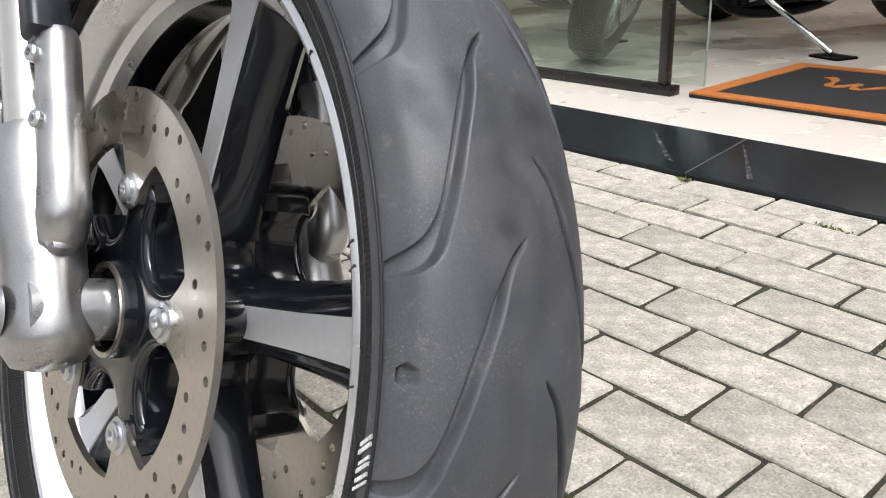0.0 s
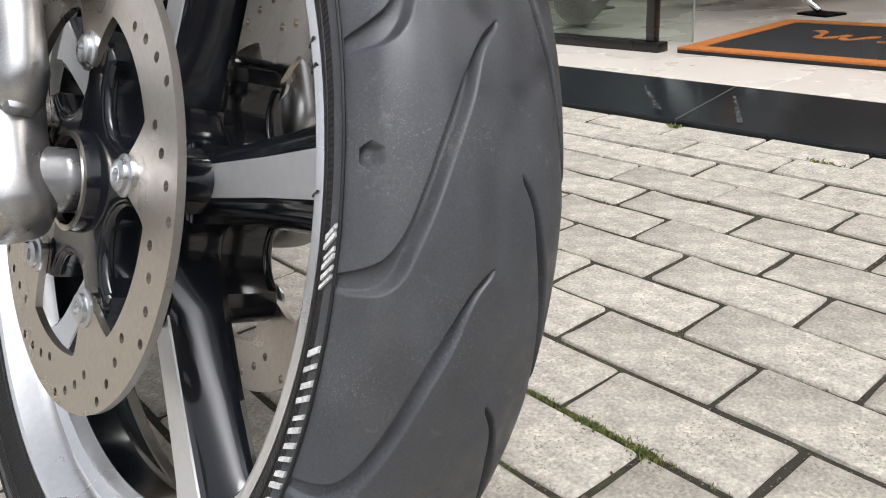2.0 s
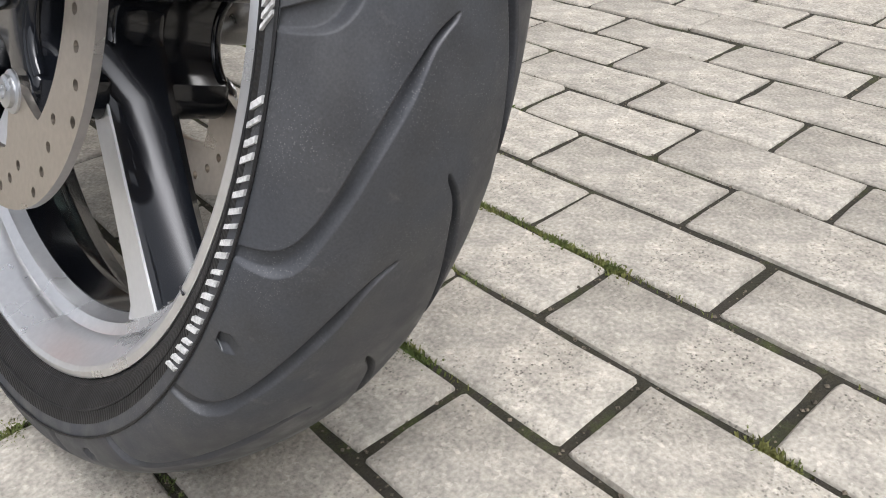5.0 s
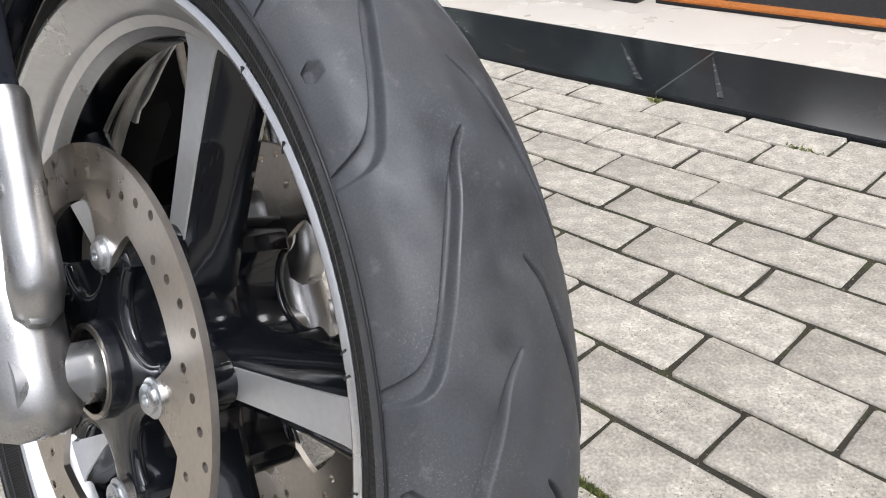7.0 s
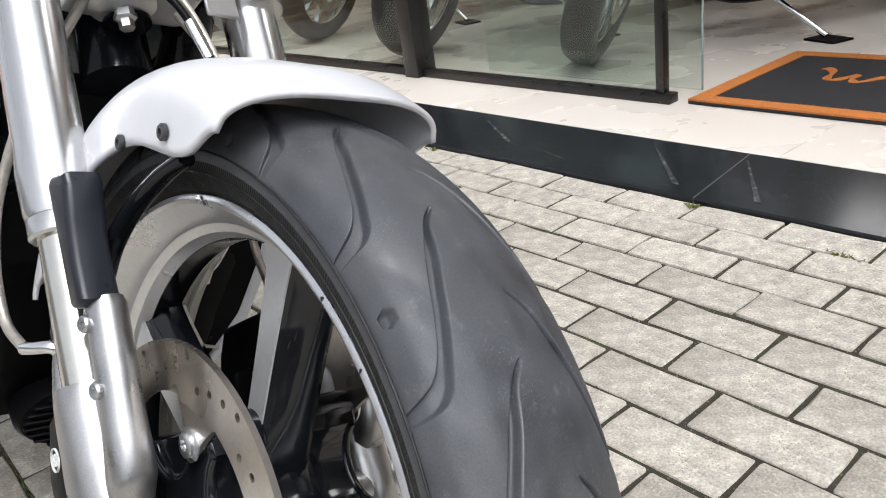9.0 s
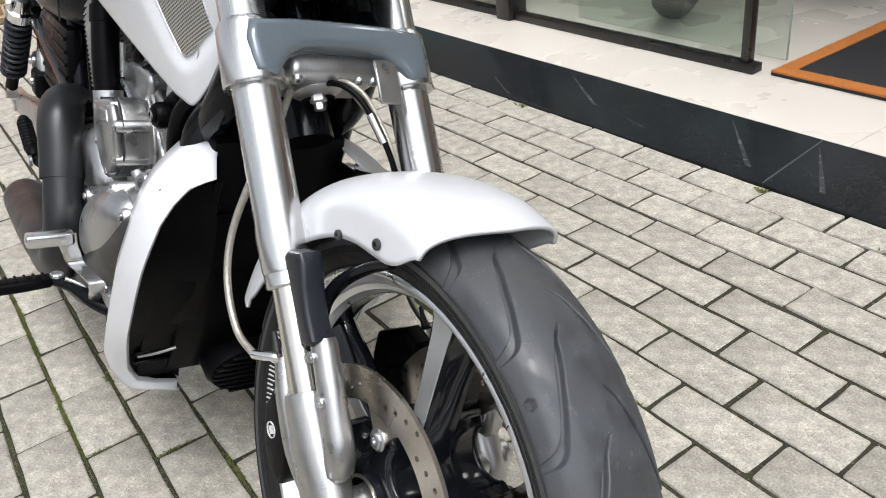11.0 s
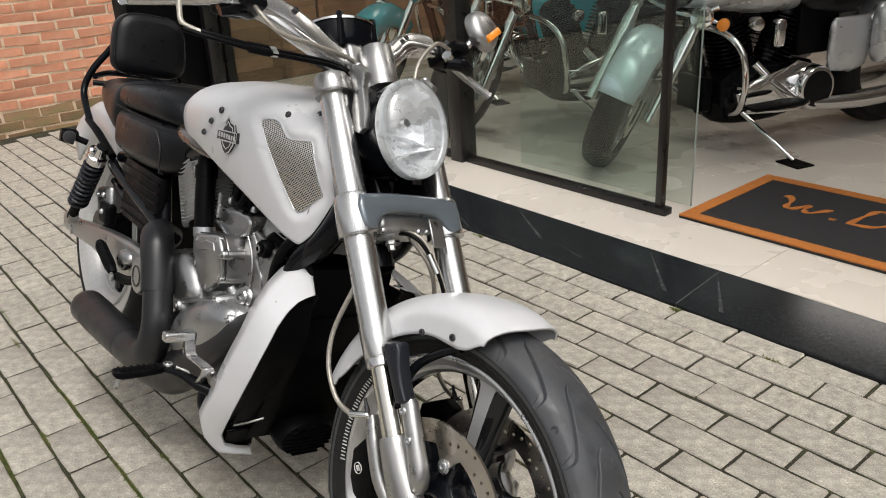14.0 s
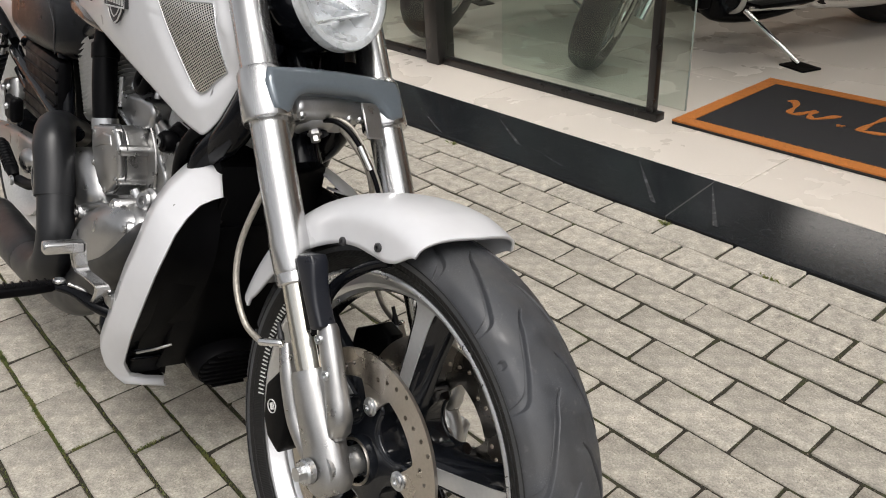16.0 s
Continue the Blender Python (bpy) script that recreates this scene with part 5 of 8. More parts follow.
front("cable_elbow", tube([(-0.045, -0.345, 0.905), (-0.025, -0.360, 0.872), (-0.018, -0.367, 0.835), (-0.018, -0.365, 0.815), (-0.012, -0.347, 0.803), (-0.002, -0.328, 0.794)], 0.0046, 10, 6), "hose", "bent steel cable elbow")
front("brake_line", tube([(-0.005, -0.235, 0.872), (0.012, -0.235, 0.845), (0.016, -0.205, 0.815), (0.018, -0.135, 0.804), (0.012, -0.06, 0.797), (-0.005, -0.02, 0.785)], 0.0042, 10, 7), "hose", "braided brake line")
front("brake_line", tube([(0.015, 0.21, 0.87), (0.035, 0.15, 0.86), (0.03, 0.09, 0.80), (0.02, 0.07, 0.72)], 0.004, 10, 7), "hose", "braided brake line")
front("lower_hose", tube([(-0.005, -0.008, 0.470), (0.018, -0.004, 0.460), (0.030, 0.008, 0.442), (0.034, 0.020, 0.415), (0.034, 0.034, 0.372), (0.020, 0.050, 0.330)], 0.0036, 10, 7), "satin", "black brake hose")
front("lower_hose", tube([(-0.005, 0.0, 0.470), (0.018, 0.004, 0.464), (0.028, 0.018, 0.446), (0.030, 0.030, 0.418), (0.030, 0.042, 0.375), (0.016, 0.058, 0.330)], 0.0030, 10, 7), "hose", "braided brake hose")
front("hose_ferrule", tube([(0.0345, 0.0185, 0.419), (0.0345, 0.024, 0.402), (0.0345, 0.030, 0.384)], 0.0055, 12, 3), "chrome", "chrome hose ferrule")


# -- body: x ahead, y to the left, z up; the front axle stands over x = 0, the rear axle at -1.70
def body(name, g, mat, label="", parent=None, angle=38, thick=0.0):
    return part(name, g, mat, parent or moto, label, None, angle, True, thick)


# airbox cover (the tank): sections from rear to front: x, top z, half width, its z, lower edge y and z
TANK = [(-0.99, 0.800, 0.060, 0.785, 0.050, 0.775), (-0.965, 0.832, 0.115, 0.795, 0.110, 0.770), (-0.91, 0.864, 0.158, 0.803, 0.150, 0.766), (-0.84, 0.890, 0.180, 0.812, 0.170, 0.764), (-0.75, 0.904, 0.189, 0.818, 0.174, 0.752),
        (-0.66, 0.909, 0.190, 0.830, 0.168, 0.728), (-0.58, 0.908, 0.176, 0.826, 0.154, 0.700), (-0.51, 0.901, 0.160, 0.818, 0.138, 0.672), (-0.455, 0.892, 0.144, 0.806, 0.122, 0.648), (-0.415, 0.884, 0.131, 0.796, 0.112, 0.640),
        (-0.385, 0.876, 0.120, 0.790, 0.104, 0.672), (-0.365, 0.867, 0.110, 0.785, 0.096, 0.715), (-0.352, 0.850, 0.098, 0.785, 0.088, 0.750)]


MESH = [(-0.536, 0.847), (-0.528, 0.853), (-0.504, 0.854), (-0.491, 0.848), (-0.477, 0.838), (-0.463, 0.829), (-0.447, 0.829), (-0.418, 0.833), (-0.409, 0.829), (-0.396, 0.806), (-0.374, 0.751), (-0.375, 0.742), (-0.390, 0.728), (-0.410, 0.708), (-0.425, 0.703), (-0.438, 0.711), (-0.475, 0.760), (-0.504, 0.800), (-0.522, 0.826), (-0.535, 0.840)]


def recess(x, z):
    """How far the cover is drawn in round its side inlet."""
    inside, near = False, 9.0
    for (ax, az), (bx, bz) in zip(MESH, MESH[1:] + MESH[:1]):
        if (az > z) != (bz > z) and x < ax + (z - az) / (bz - az) * (bx - ax):
            inside = not inside
        ex, ez = bx - ax, bz - az
        t = min(max(((x - ax) * ex + (z - az) * ez) / (ex * ex + ez * ez + 1e-12), 0), 1)
        near = min(near, math.hypot(x - ax - t * ex, z - az - t * ez))
    if inside:
        return 0.0085
    t = max(0.0, 1 - near / (0.016 if z > 0.80 else 0.024))
    return 0.0085 * t * t * (3 - 2 * t)


def tank_side(x, v):
    """A point of the cover's right side: v from 0 at the lower edge to 1 at the top's middle."""
    xs = [s[0] for s in TANK]
    tz, hw, wz, ly, lz = (float(np.interp(x, xs, [s[k] for s in TANK])) for k in range(1, 6))
    if v < 0.5:
        t = v / 0.5
        y = ly + (hw - ly) * math.sin(t * math.pi / 2) ** 0.9
        z = lz + (wz - lz) * t
    else:
        t = (v - 0.5) / 0.5
        a = t * math.pi / 2
        y = hw * math.cos(a) ** 0.8
        z = wz + (tz - wz) * math.sin(a) ** 0.85
    if -0.6 < x < -0.34 and y > 0.05:
        y -= recess(x, z)
    return Vector((x, -y, z))


def tank_sheet():
    xs = [s[0] for s in TANK]
    fine = np.unique(np.r_[np.linspace(xs[0], xs[-1], 70), np.linspace(-0.58, xs[-1], 70)])
    # sections smoothed along the length
    loops = []
    vs = [k / 72 for k in range(64)] + [0.9, 0.94, 0.97, 1.0]
    for x in fine:
        pts = [sum((tank_side(min(max(x + d, xs[0]), xs[-1]), v) * w for d, w in ((-0.008, 0.25), (0, 0.5), (0.008, 0.25))), Vector()) for v in vs]
        for p in pts:
            p.x = x
        mirrored = [Vector((p.x, -p.y, p.z)) for p in pts[-2::-1]]
        loops.append(pts + mirrored)
    return loft(loops, closed=False, cap=False)


tank = body("airbox_cover", tank_sheet(), "white", "white painted airbox cover with mesh side inlets", angle=75, thick=0.006)


def on_tank(pts, lift):
    """Two tests for an outline laid on the cover's right side: is a place within it, and where does the cover lie there."""

    def hit(px, pz):
        odd = False
        for (ax, az), (bx, bz) in zip(pts, pts[1:] + pts[:1]):
            if (az > pz) != (bz > pz) and px < ax + (pz - az) / (bz - az) * (bx - ax):
                odd = not odd
        return odd

    def surf(px, pz):
        lo, hi = 0.0, 0.75
        for _ in range(24):
            mid = (lo + hi) / 2
            if tank_side(px, mid).z < pz:
                lo = mid
            else:
                hi = mid
        p = tank_side(px, lo)
        return Vector((px, p.y - lift, pz))
    return hit, surf




def mesh_patch(lift=0.0045):
    """The inlet's outline filled from its middle, laid on the cover."""
    hit, surf = on_tank(MESH, lift)
    line = [(p.x, p.y) for p in curve_points([(a, b, 0) for a, b in MESH + MESH[:1]], 3)][:-1]
    cx, cz = -0.455, 0.79
    V, Fc = [], []
    rings = 8
    for k in range(rings + 1):
        t = k / rings
        V += [surf(cx + (a - cx) * t if t else cx + (a - cx) * 0.01, cz + (b - cz) * t if t else cz + (b - cz) * 0.01) for a, b in line]
    n = len(line)
    for k in range(rings):
        Fc += [(k * n + i, k * n + (i + 1) % n, (k + 1) * n + (i + 1) % n, (k + 1) * n + i) for i in range(n)]
    return V, Fc, [surf(a, b) for a, b in line]


mv, mf, outline = mesh_patch()
wm = bpy.data.materials.new("woven_wire_mesh")
wm.use_nodes = True
nt = wm.node_tree
bs = nt.nodes["Principled BSDF"]
bs.inputs["Metallic"].default_value, bs.inputs["Roughness"].default_value = 0.9, 0.35
tcn, sep = nt.nodes.new("ShaderNodeTexCoord"), nt.nodes.new("ShaderNodeMapping")
sep.inputs["Rotation"].default_value = (0, radians(35), 0)
nt.links.new(tcn.outputs["Object"], sep.inputs["Vector"])
waves = []
for axis in ("X", "Z"):
    wv = nt.nodes.new("ShaderNodeTexWave")
    wv.bands_direction = axis
    wv.inputs["Scale"].default_value = 84
    nt.links.new(sep.outputs["Vector"], wv.inputs["Vector"])
    waves.append(wv)
mx = nt.nodes.new("ShaderNodeMath")
mx.operation = "MAXIMUM"
nt.links.new(waves[0].outputs["Fac"], mx.inputs[0])
nt.links.new(waves[1].outputs["Fac"], mx.inputs[1])
cr = nt.nodes.new("ShaderNodeValToRGB")
cr.color_ramp.elements[0].position, cr.color_ramp.elements[0].color = 0.6, (0.012, 0.012, 0.012, 1)
cr.color_ramp.elements[1].position, cr.color_ramp.elements[1].color = 0.76, (0.8, 0.78, 0.73, 1)
nt.links.new(mx.outputs[0], cr.inputs["Fac"])
nt.links.new(cr.outputs["Color"], bs.inputs["Base Color"])
M["mesh"] = wm
for s in (1, -1):
    flip = Matrix.Diagonal((1, s, 1, 1))
    body("inlet_mesh", moved((mv, mf), flip), "mesh", "woven wire inlet mesh", tank, 60)
    body("inlet_rim", moved(tube(outline + outline[:1], 0.0011, 8, 1, False), flip), "steel", "", tank, 60)
for bx, bz in ((-0.646, 0.846), (-0.679, 0.819), (-0.715, 0.787), (-0.488, 0.869), (-0.449, 0.880)):
    best = min((abs(tank_side(bx, k / 200).z - bz), k / 200) for k in range(60, 180))[1]
    p = tank_side(bx, best)
    for s in (1, -1):
        body("cover_bolt", bolt((p.x, (p.y - 0.0035) * s, p.z), 0.0066, 0.005, (0, -s, 0.35)), "dark", "dark cover bolt", tank)
# shield emblem, a plain shape
shield = [(-0.648, 0.806), (-0.642, 0.822), (-0.628, 0.827), (-0.618, 0.839), (-0.608, 0.829), (-0.594, 0.826), (-0.588, 0.809), (-0.593, 0.787), (-0.604, 0.772), (-0.617, 0.765), (-0.630, 0.771), (-0.642, 0.786)]
for s in (1, -1):
    at_ = min((abs(tank_side(-0.618, k / 200).z - 0.803), k / 200) for k in range(40, 180))[1]
    pm = Matrix.Translation((-0.618, tank_side(-0.618, at_).y * s - 0.002 * s, 0)) @ Matrix.Rotation(radians(5 * s), 4, "Z") @ Matrix.Translation((0.618, 0, 0)) @ Matrix.Diagonal((1, 0.6, 1, 1)) @ TO_SIDE
    body("emblem", moved(prism(shield, 0.010, 0.002, 1), pm), "dark", "dark pewter shield emblem", tank)
    body("emblem_band", moved(prism([(-0.654, 0.808), (-0.580, 0.813), (-0.580, 0.793), (-0.654, 0.788)], 0.014, 0.002, 1), pm), "dark", "", tank)
    lift = 0.0056 * (1 if (pm.to_3x3() @ Vector((0, 0, 1))).y * s < 0 else -1)
    line_ = [(x, z, lift) for x, z in shield + shield[:1]]
    inner_ = [(-0.618 + (x + 0.618) * 0.72, 0.803 + (z - 0.803) * 0.72, lift) for x, z in shield + shield[:1]]
    body("emblem_edge", moved(joined(tube(line_, 0.0017, 6, 1, False), tube(inner_, 0.0012, 6, 1, False), tube([(-0.653, 0.8075, lift * 1.34), (-0.581, 0.8125, lift * 1.34), (-0.581, 0.7935, lift * 1.34), (-0.653, 0.7885, lift * 1.34), (-0.653, 0.8075, lift * 1.34)], 0.0014, 6, 1, False)), pm), "pewter", "", tank)
    body("emblem_line", moved(joined(*[prism([(x, 0.805), (x + 0.006, 0.805), (x + 0.006, 0.796), (x, 0.796)], 0.0162, 0, 1) for x in [-0.648 + 0.0095 * k for k in range(7)]]), pm), "pewter", "", tank)
for s in (1, -1):
    body("cover_lower_trim", tube([(-1.0, s * 0.10, 0.765), (-0.92, s * 0.150, 0.755), (-0.80, s * 0.165, 0.750), (-0.72, s * 0.160, 0.742)], [0.012, 0.016, 0.016, 0.01], 12, 5), "brownplate", "brown tinted trim under the cover", tank)

# frame and black hoses under the cover
for s in (1, -1):
    body("frame_tube", tube([(-0.35, s * 0.05, 0.80), (-0.385, s * 0.085, 0.67), (-0.43, s * 0.105, 0.60), (-0.47, s * 0.10, 0.50)], 0.018, 14, 7), "black", "gloss black frame tube")
    body("frame_tube", tube([(-0.40, s * 0.075, 0.72), (-0.60, s * 0.10, 0.745), (-0.85, s * 0.12, 0.73), (-1.05, s * 0.12, 0.66), (-1.40, s * 0.12, 0.60)], 0.019, 14, 6), "black", "gloss black frame tube")
    body("frame_tube", tube([(-1.40, s * 0.148, 0.582), (-1.349, s * 0.152, 0.571), (-1.18, s * 0.153, 0.545), (-1.01, s * 0.152, 0.516), (-0.93, s * 0.14, 0.50)], 0.0145, 14, 5), "black", "gloss black rear frame strut")
    body("frame_tube", tube([(-1.38, s * 0.146, 0.538), (-1.283, s * 0.150, 0.522), (-1.073, s * 0.150, 0.492), (-0.98, s * 0.142, 0.478)], 0.0095, 12, 5), "black", "gloss black rear frame strut")
    body("frame_tube", tube([(-1.10, s * 0.13, 0.70), (-1.04, s * 0.135, 0.60), (-1.01, s * 0.135, 0.50), (-1.00, s * 0.13, 0.36)], 0.015, 12, 5), "black", "gloss black frame tube")
    body("radiator_hose", tube([(-0.415, s * 0.095, 0.66), (-0.45, s * 0.115, 0.63), (-0.48, s * 0.118, 0.58), (-0.50, s * 0.11, 0.52)], 0.011, 12, 6), "satin", "black coolant hose")
body("steering_head", tube([(-0.315, 0, 0.62), (-0.475, 0, 0.86)], 0.034, 20, 1), "black", "gloss black steering head")
body("inner_airbox", rbox((0.42, 0.2, 0.16), 0.02, 2, at=(-0.66, 0, 0.79)), "satin", "black airbox body under the cover")

# radiators: white side shrouds, black inlets, black core between
OUT = [(-0.424, -0.075, 0.600), (-0.420, -0.102, 0.594), (-0.414, -0.132, 0.577), (-0.403, -0.161, 0.554), (-0.399, -0.180, 0.528), (-0.404, -0.190, 0.497), (-0.412, -0.198, 0.459), (-0.432, -0.206, 0.408), (-0.487, -0.208, 0.303), (-0.535, -0.203, 0.232), (-0.530, -0.194, 0.200), (-0.506, -0.174, 0.178), (-0.498, -0.105, 0.164)]
INN = [(-0.350, -0.104, 0.566), (-0.349, -0.120, 0.562), (-0.347, -0.139, 0.555), (-0.349, -0.157, 0.535), (-0.346, -0.174, 0.511), (-0.347, -0.187, 0.477), (-0.356, -0.194, 0.445), (-0.372, -0.197, 0.408), (-0.424, -0.197, 0.315), (-0.490, -0.182, 0.226), (-0.500, -0.166, 0.194), (-0.502, -0.138, 0.180), (-0.502, -0.105, 0.173)]


def shroud(s):
    def straight(pts, k=5):
        pts = [Vector(p) for p in pts]
        return [a.lerp(b, t / k) for a, b in zip(pts, pts[1:]) for t in range(k)] + [pts[-1]]
    o = [(a * 2 + b) / 3 for a, b in zip(straight(OUT, 3), curve_points(OUT, 3))]
    i = [(a * 2 + b) / 3 for a, b in zip(straight(INN, 3), curve_points(INN, 3))]
    loops = []
    for a, b in zip(o, i):
        back_ = a + Vector((-0.045, 0.012, 0.002))
        lip_ = b + Vector((-0.030, 0.010, 0.0))
        midp = (a + b) / 2 + Vector((0.006, -0.004, 0.0))
        loops.append([Vector((p.x, p.y * s, p.z)) for p in (back_, a + Vector((-0.004, 0, 0)), a + Vector((0.002, 0.002, 0)), midp, b + Vector((0.001, -0.001, 0)), b, lip_)])
    return loft(loops, closed=False, cap=False)


for s in (1, -1):
    sh = body("radiator_shroud", shroud(s), "white", "white painted radiator shroud", angle=50, thick=0.004)
    inner = [(-0.345, 0.548), (-0.335, 0.515), (-0.362, 0.40), (-0.43, 0.285), (-0.480, 0.19), (-0.490, 0.20), (-0.475, 0.27), (-0.40, 0.43), (-0.37, 0.54)]
    body("radiator_duct", moved(prism([(x - 0.03, z) for x, z in inner], 0.06, 0.006, 2), Matrix.Translation((0, -s * 0.138, 0)) @ TO_SIDE), "satin", "black radiator duct", sh)
    rim_in = [Vector(p) for p in INN]
    body("duct_face", loft([[Vector((p.x - 0.007, -s * (abs(p.y) - 0.002), p.z + 0.004)), Vector((p.x - 0.018, -s * (abs(p.y) * 0.6 + 0.040), p.z + 0.004)), Vector((p.x - 0.014, -s * 0.098, p.z + 0.002))] for p in rim_in], closed=False, cap=False), "satin", "", sh)
    for k in range(12):
        z = 0.235 + k * 0.019
        x = -0.40 - (0.56 - z) * 0.30
        body("radiator_fin", rbox((0.010, 0.052, 0.005), 0.001, 1, at=(x + 0.012, -s * 0.148, z)), "black", "", sh)
    body("duct_wire", tube([(-0.455, -s * 0.175, 0.262), (-0.435, -s * 0.155, 0.275), (-0.425, -s * 0.13, 0.285)], 0.0022, 8, 4), "cast", "", sh)
    wing = [(-0.352, 0.560), (-0.368, 0.53), (-0.395, 0.42), (-0.465, 0.26), (-0.505, 0.205), (-0.57, 0.20), (-0.52, 0.45), (-0.47, 0.56)]
    body("frame_cover", tube([(-0.322, -s * 0.070, 0.775), (-0.345, -s * 0.082, 0.70), (-0.385, -s * 0.088, 0.645), (-0.44, -s * 0.090, 0.602), (-0.51, -s * 0.088, 0.555)], [0.022, 0.025, 0.025, 0.022, 0.018], 20, 7), "black", "gloss black frame cover", angle=60)
    body("inner_cowl", moved(prism(wing, 0.012, 0.004, 2), Matrix.Translation((0.0, -s * 0.098, 0)) @ TO_SIDE), "satin", "black inner cowl", sh)
core = [(-0.385, 0.60), (-0.40, 0.42), (-0.46, 0.26), (-0.50, 0.20), (-0.58, 0.20), (-0.53, 0.45), (-0.47, 0.65)]
body("radiator_core", moved(prism(core, 0.19, 0.01, 2), TO_SIDE), "satin", "black radiator core cover")
body("radiator_side", moved(prism([(-0.388, 0.50), (-0.40, 0.42), (-0.46, 0.26), (-0.50, 0.20), (-0.58, 0.20), (-0.53, 0.45), (-0.50, 0.51)], 0.25, 0.012, 2), TO_SIDE), "satin", "")
fil = Matrix.Translation((-0.475, -0.01, 0.217)) @ Matrix.Rotation(radians(12), 4, "Y") @ Matrix.Diagonal((1, 1, 0.68, 1))
filt = body("oil_cooler_cover", moved(lathe([(0.050, -0.05), (0.060, -0.045), (0.066, -0.01), (0.066, 0.02), (0.060, 0.032), (0.04, 0.036)], 40, "x"), fil), "satin", "round ribbed black cover below the radiators")
for k in range(8):
    y = -0.049 + 0.014 * k
    h = math.sqrt(max(0.0, 0.058 ** 2 - y * y))
    body("cover_rib", moved(rbox((0.010, 2 * h, 0.005), 0.0015, 1, at=(0.035, 0, y)), fil), "satin", "", filt)

# engine: side covers, cylinders with fins
def slab(outline, y0, y1, bevel, s, n=3):
    """A side cover: an outline in x and z between two distances from the middle plane."""
    return moved(prism(outline, y1 - y0, bevel, n), Matrix.Translation((0, -s * (y0 + y1) / 2, 0)) @ TO_SIDE)


def grown(outline, d):
    cx, cz = sum(p[0] for p in outline) / len(outline), sum(p[1] for p in outline) / len(outline)
    return [(x + d * (x - cx) / math.hypot(x - cx, z - cz), z + d * (z - cz) / math.hypot(x - cx, z - cz)) for x, z in outline]


body("crankcase", moved(prism([(-0.50, 0.27), (-0.52, 0.42), (-0.56, 0.50), (-0.86, 0.50), (-0.99, 0.46), (-1.04, 0.36), (-0.98, 0.25), (-0.80, 0.21), (-0.60, 0.21)], 0.24, 0.03, 3), TO_SIDE), "cast", "satin aluminium crankcase")
TIMING = [(-0.762, 0.566), (-0.734, 0.572), (-0.658, 0.592), (-0.640, 0.584), (-0.630, 0.572), (-0.618, 0.560), (-0.624, 0.545), (-0.616, 0.520), (-0.622, 0.500), (-0.641, 0.488), (-0.662, 0.470), (-0.684, 0.460), (-0.716, 0.466), (-0.745, 0.492), (-0.765, 0.524)]
COVER = [(-0.84, 0.375), (-0.80, 0.395), (-0.756, 0.412), (-0.675, 0.446), (-0.608, 0.470), (-0.559, 0.472), (-0.524, 0.462), (-0.520, 0.440), (-0.55, 0.40), (-0.60, 0.34), (-0.68, 0.285), (-0.776, 0.255), (-0.85, 0.29), (-0.865, 0.34)]
HUMP = [(-0.96, 0.462), (-0.912, 0.482), (-0.833, 0.495), (-0.788, 0.477), (-0.747, 0.449), (-0.735, 0.421), (-0.78, 0.381), (-0.90, 0.365), (-0.97, 0.40)]
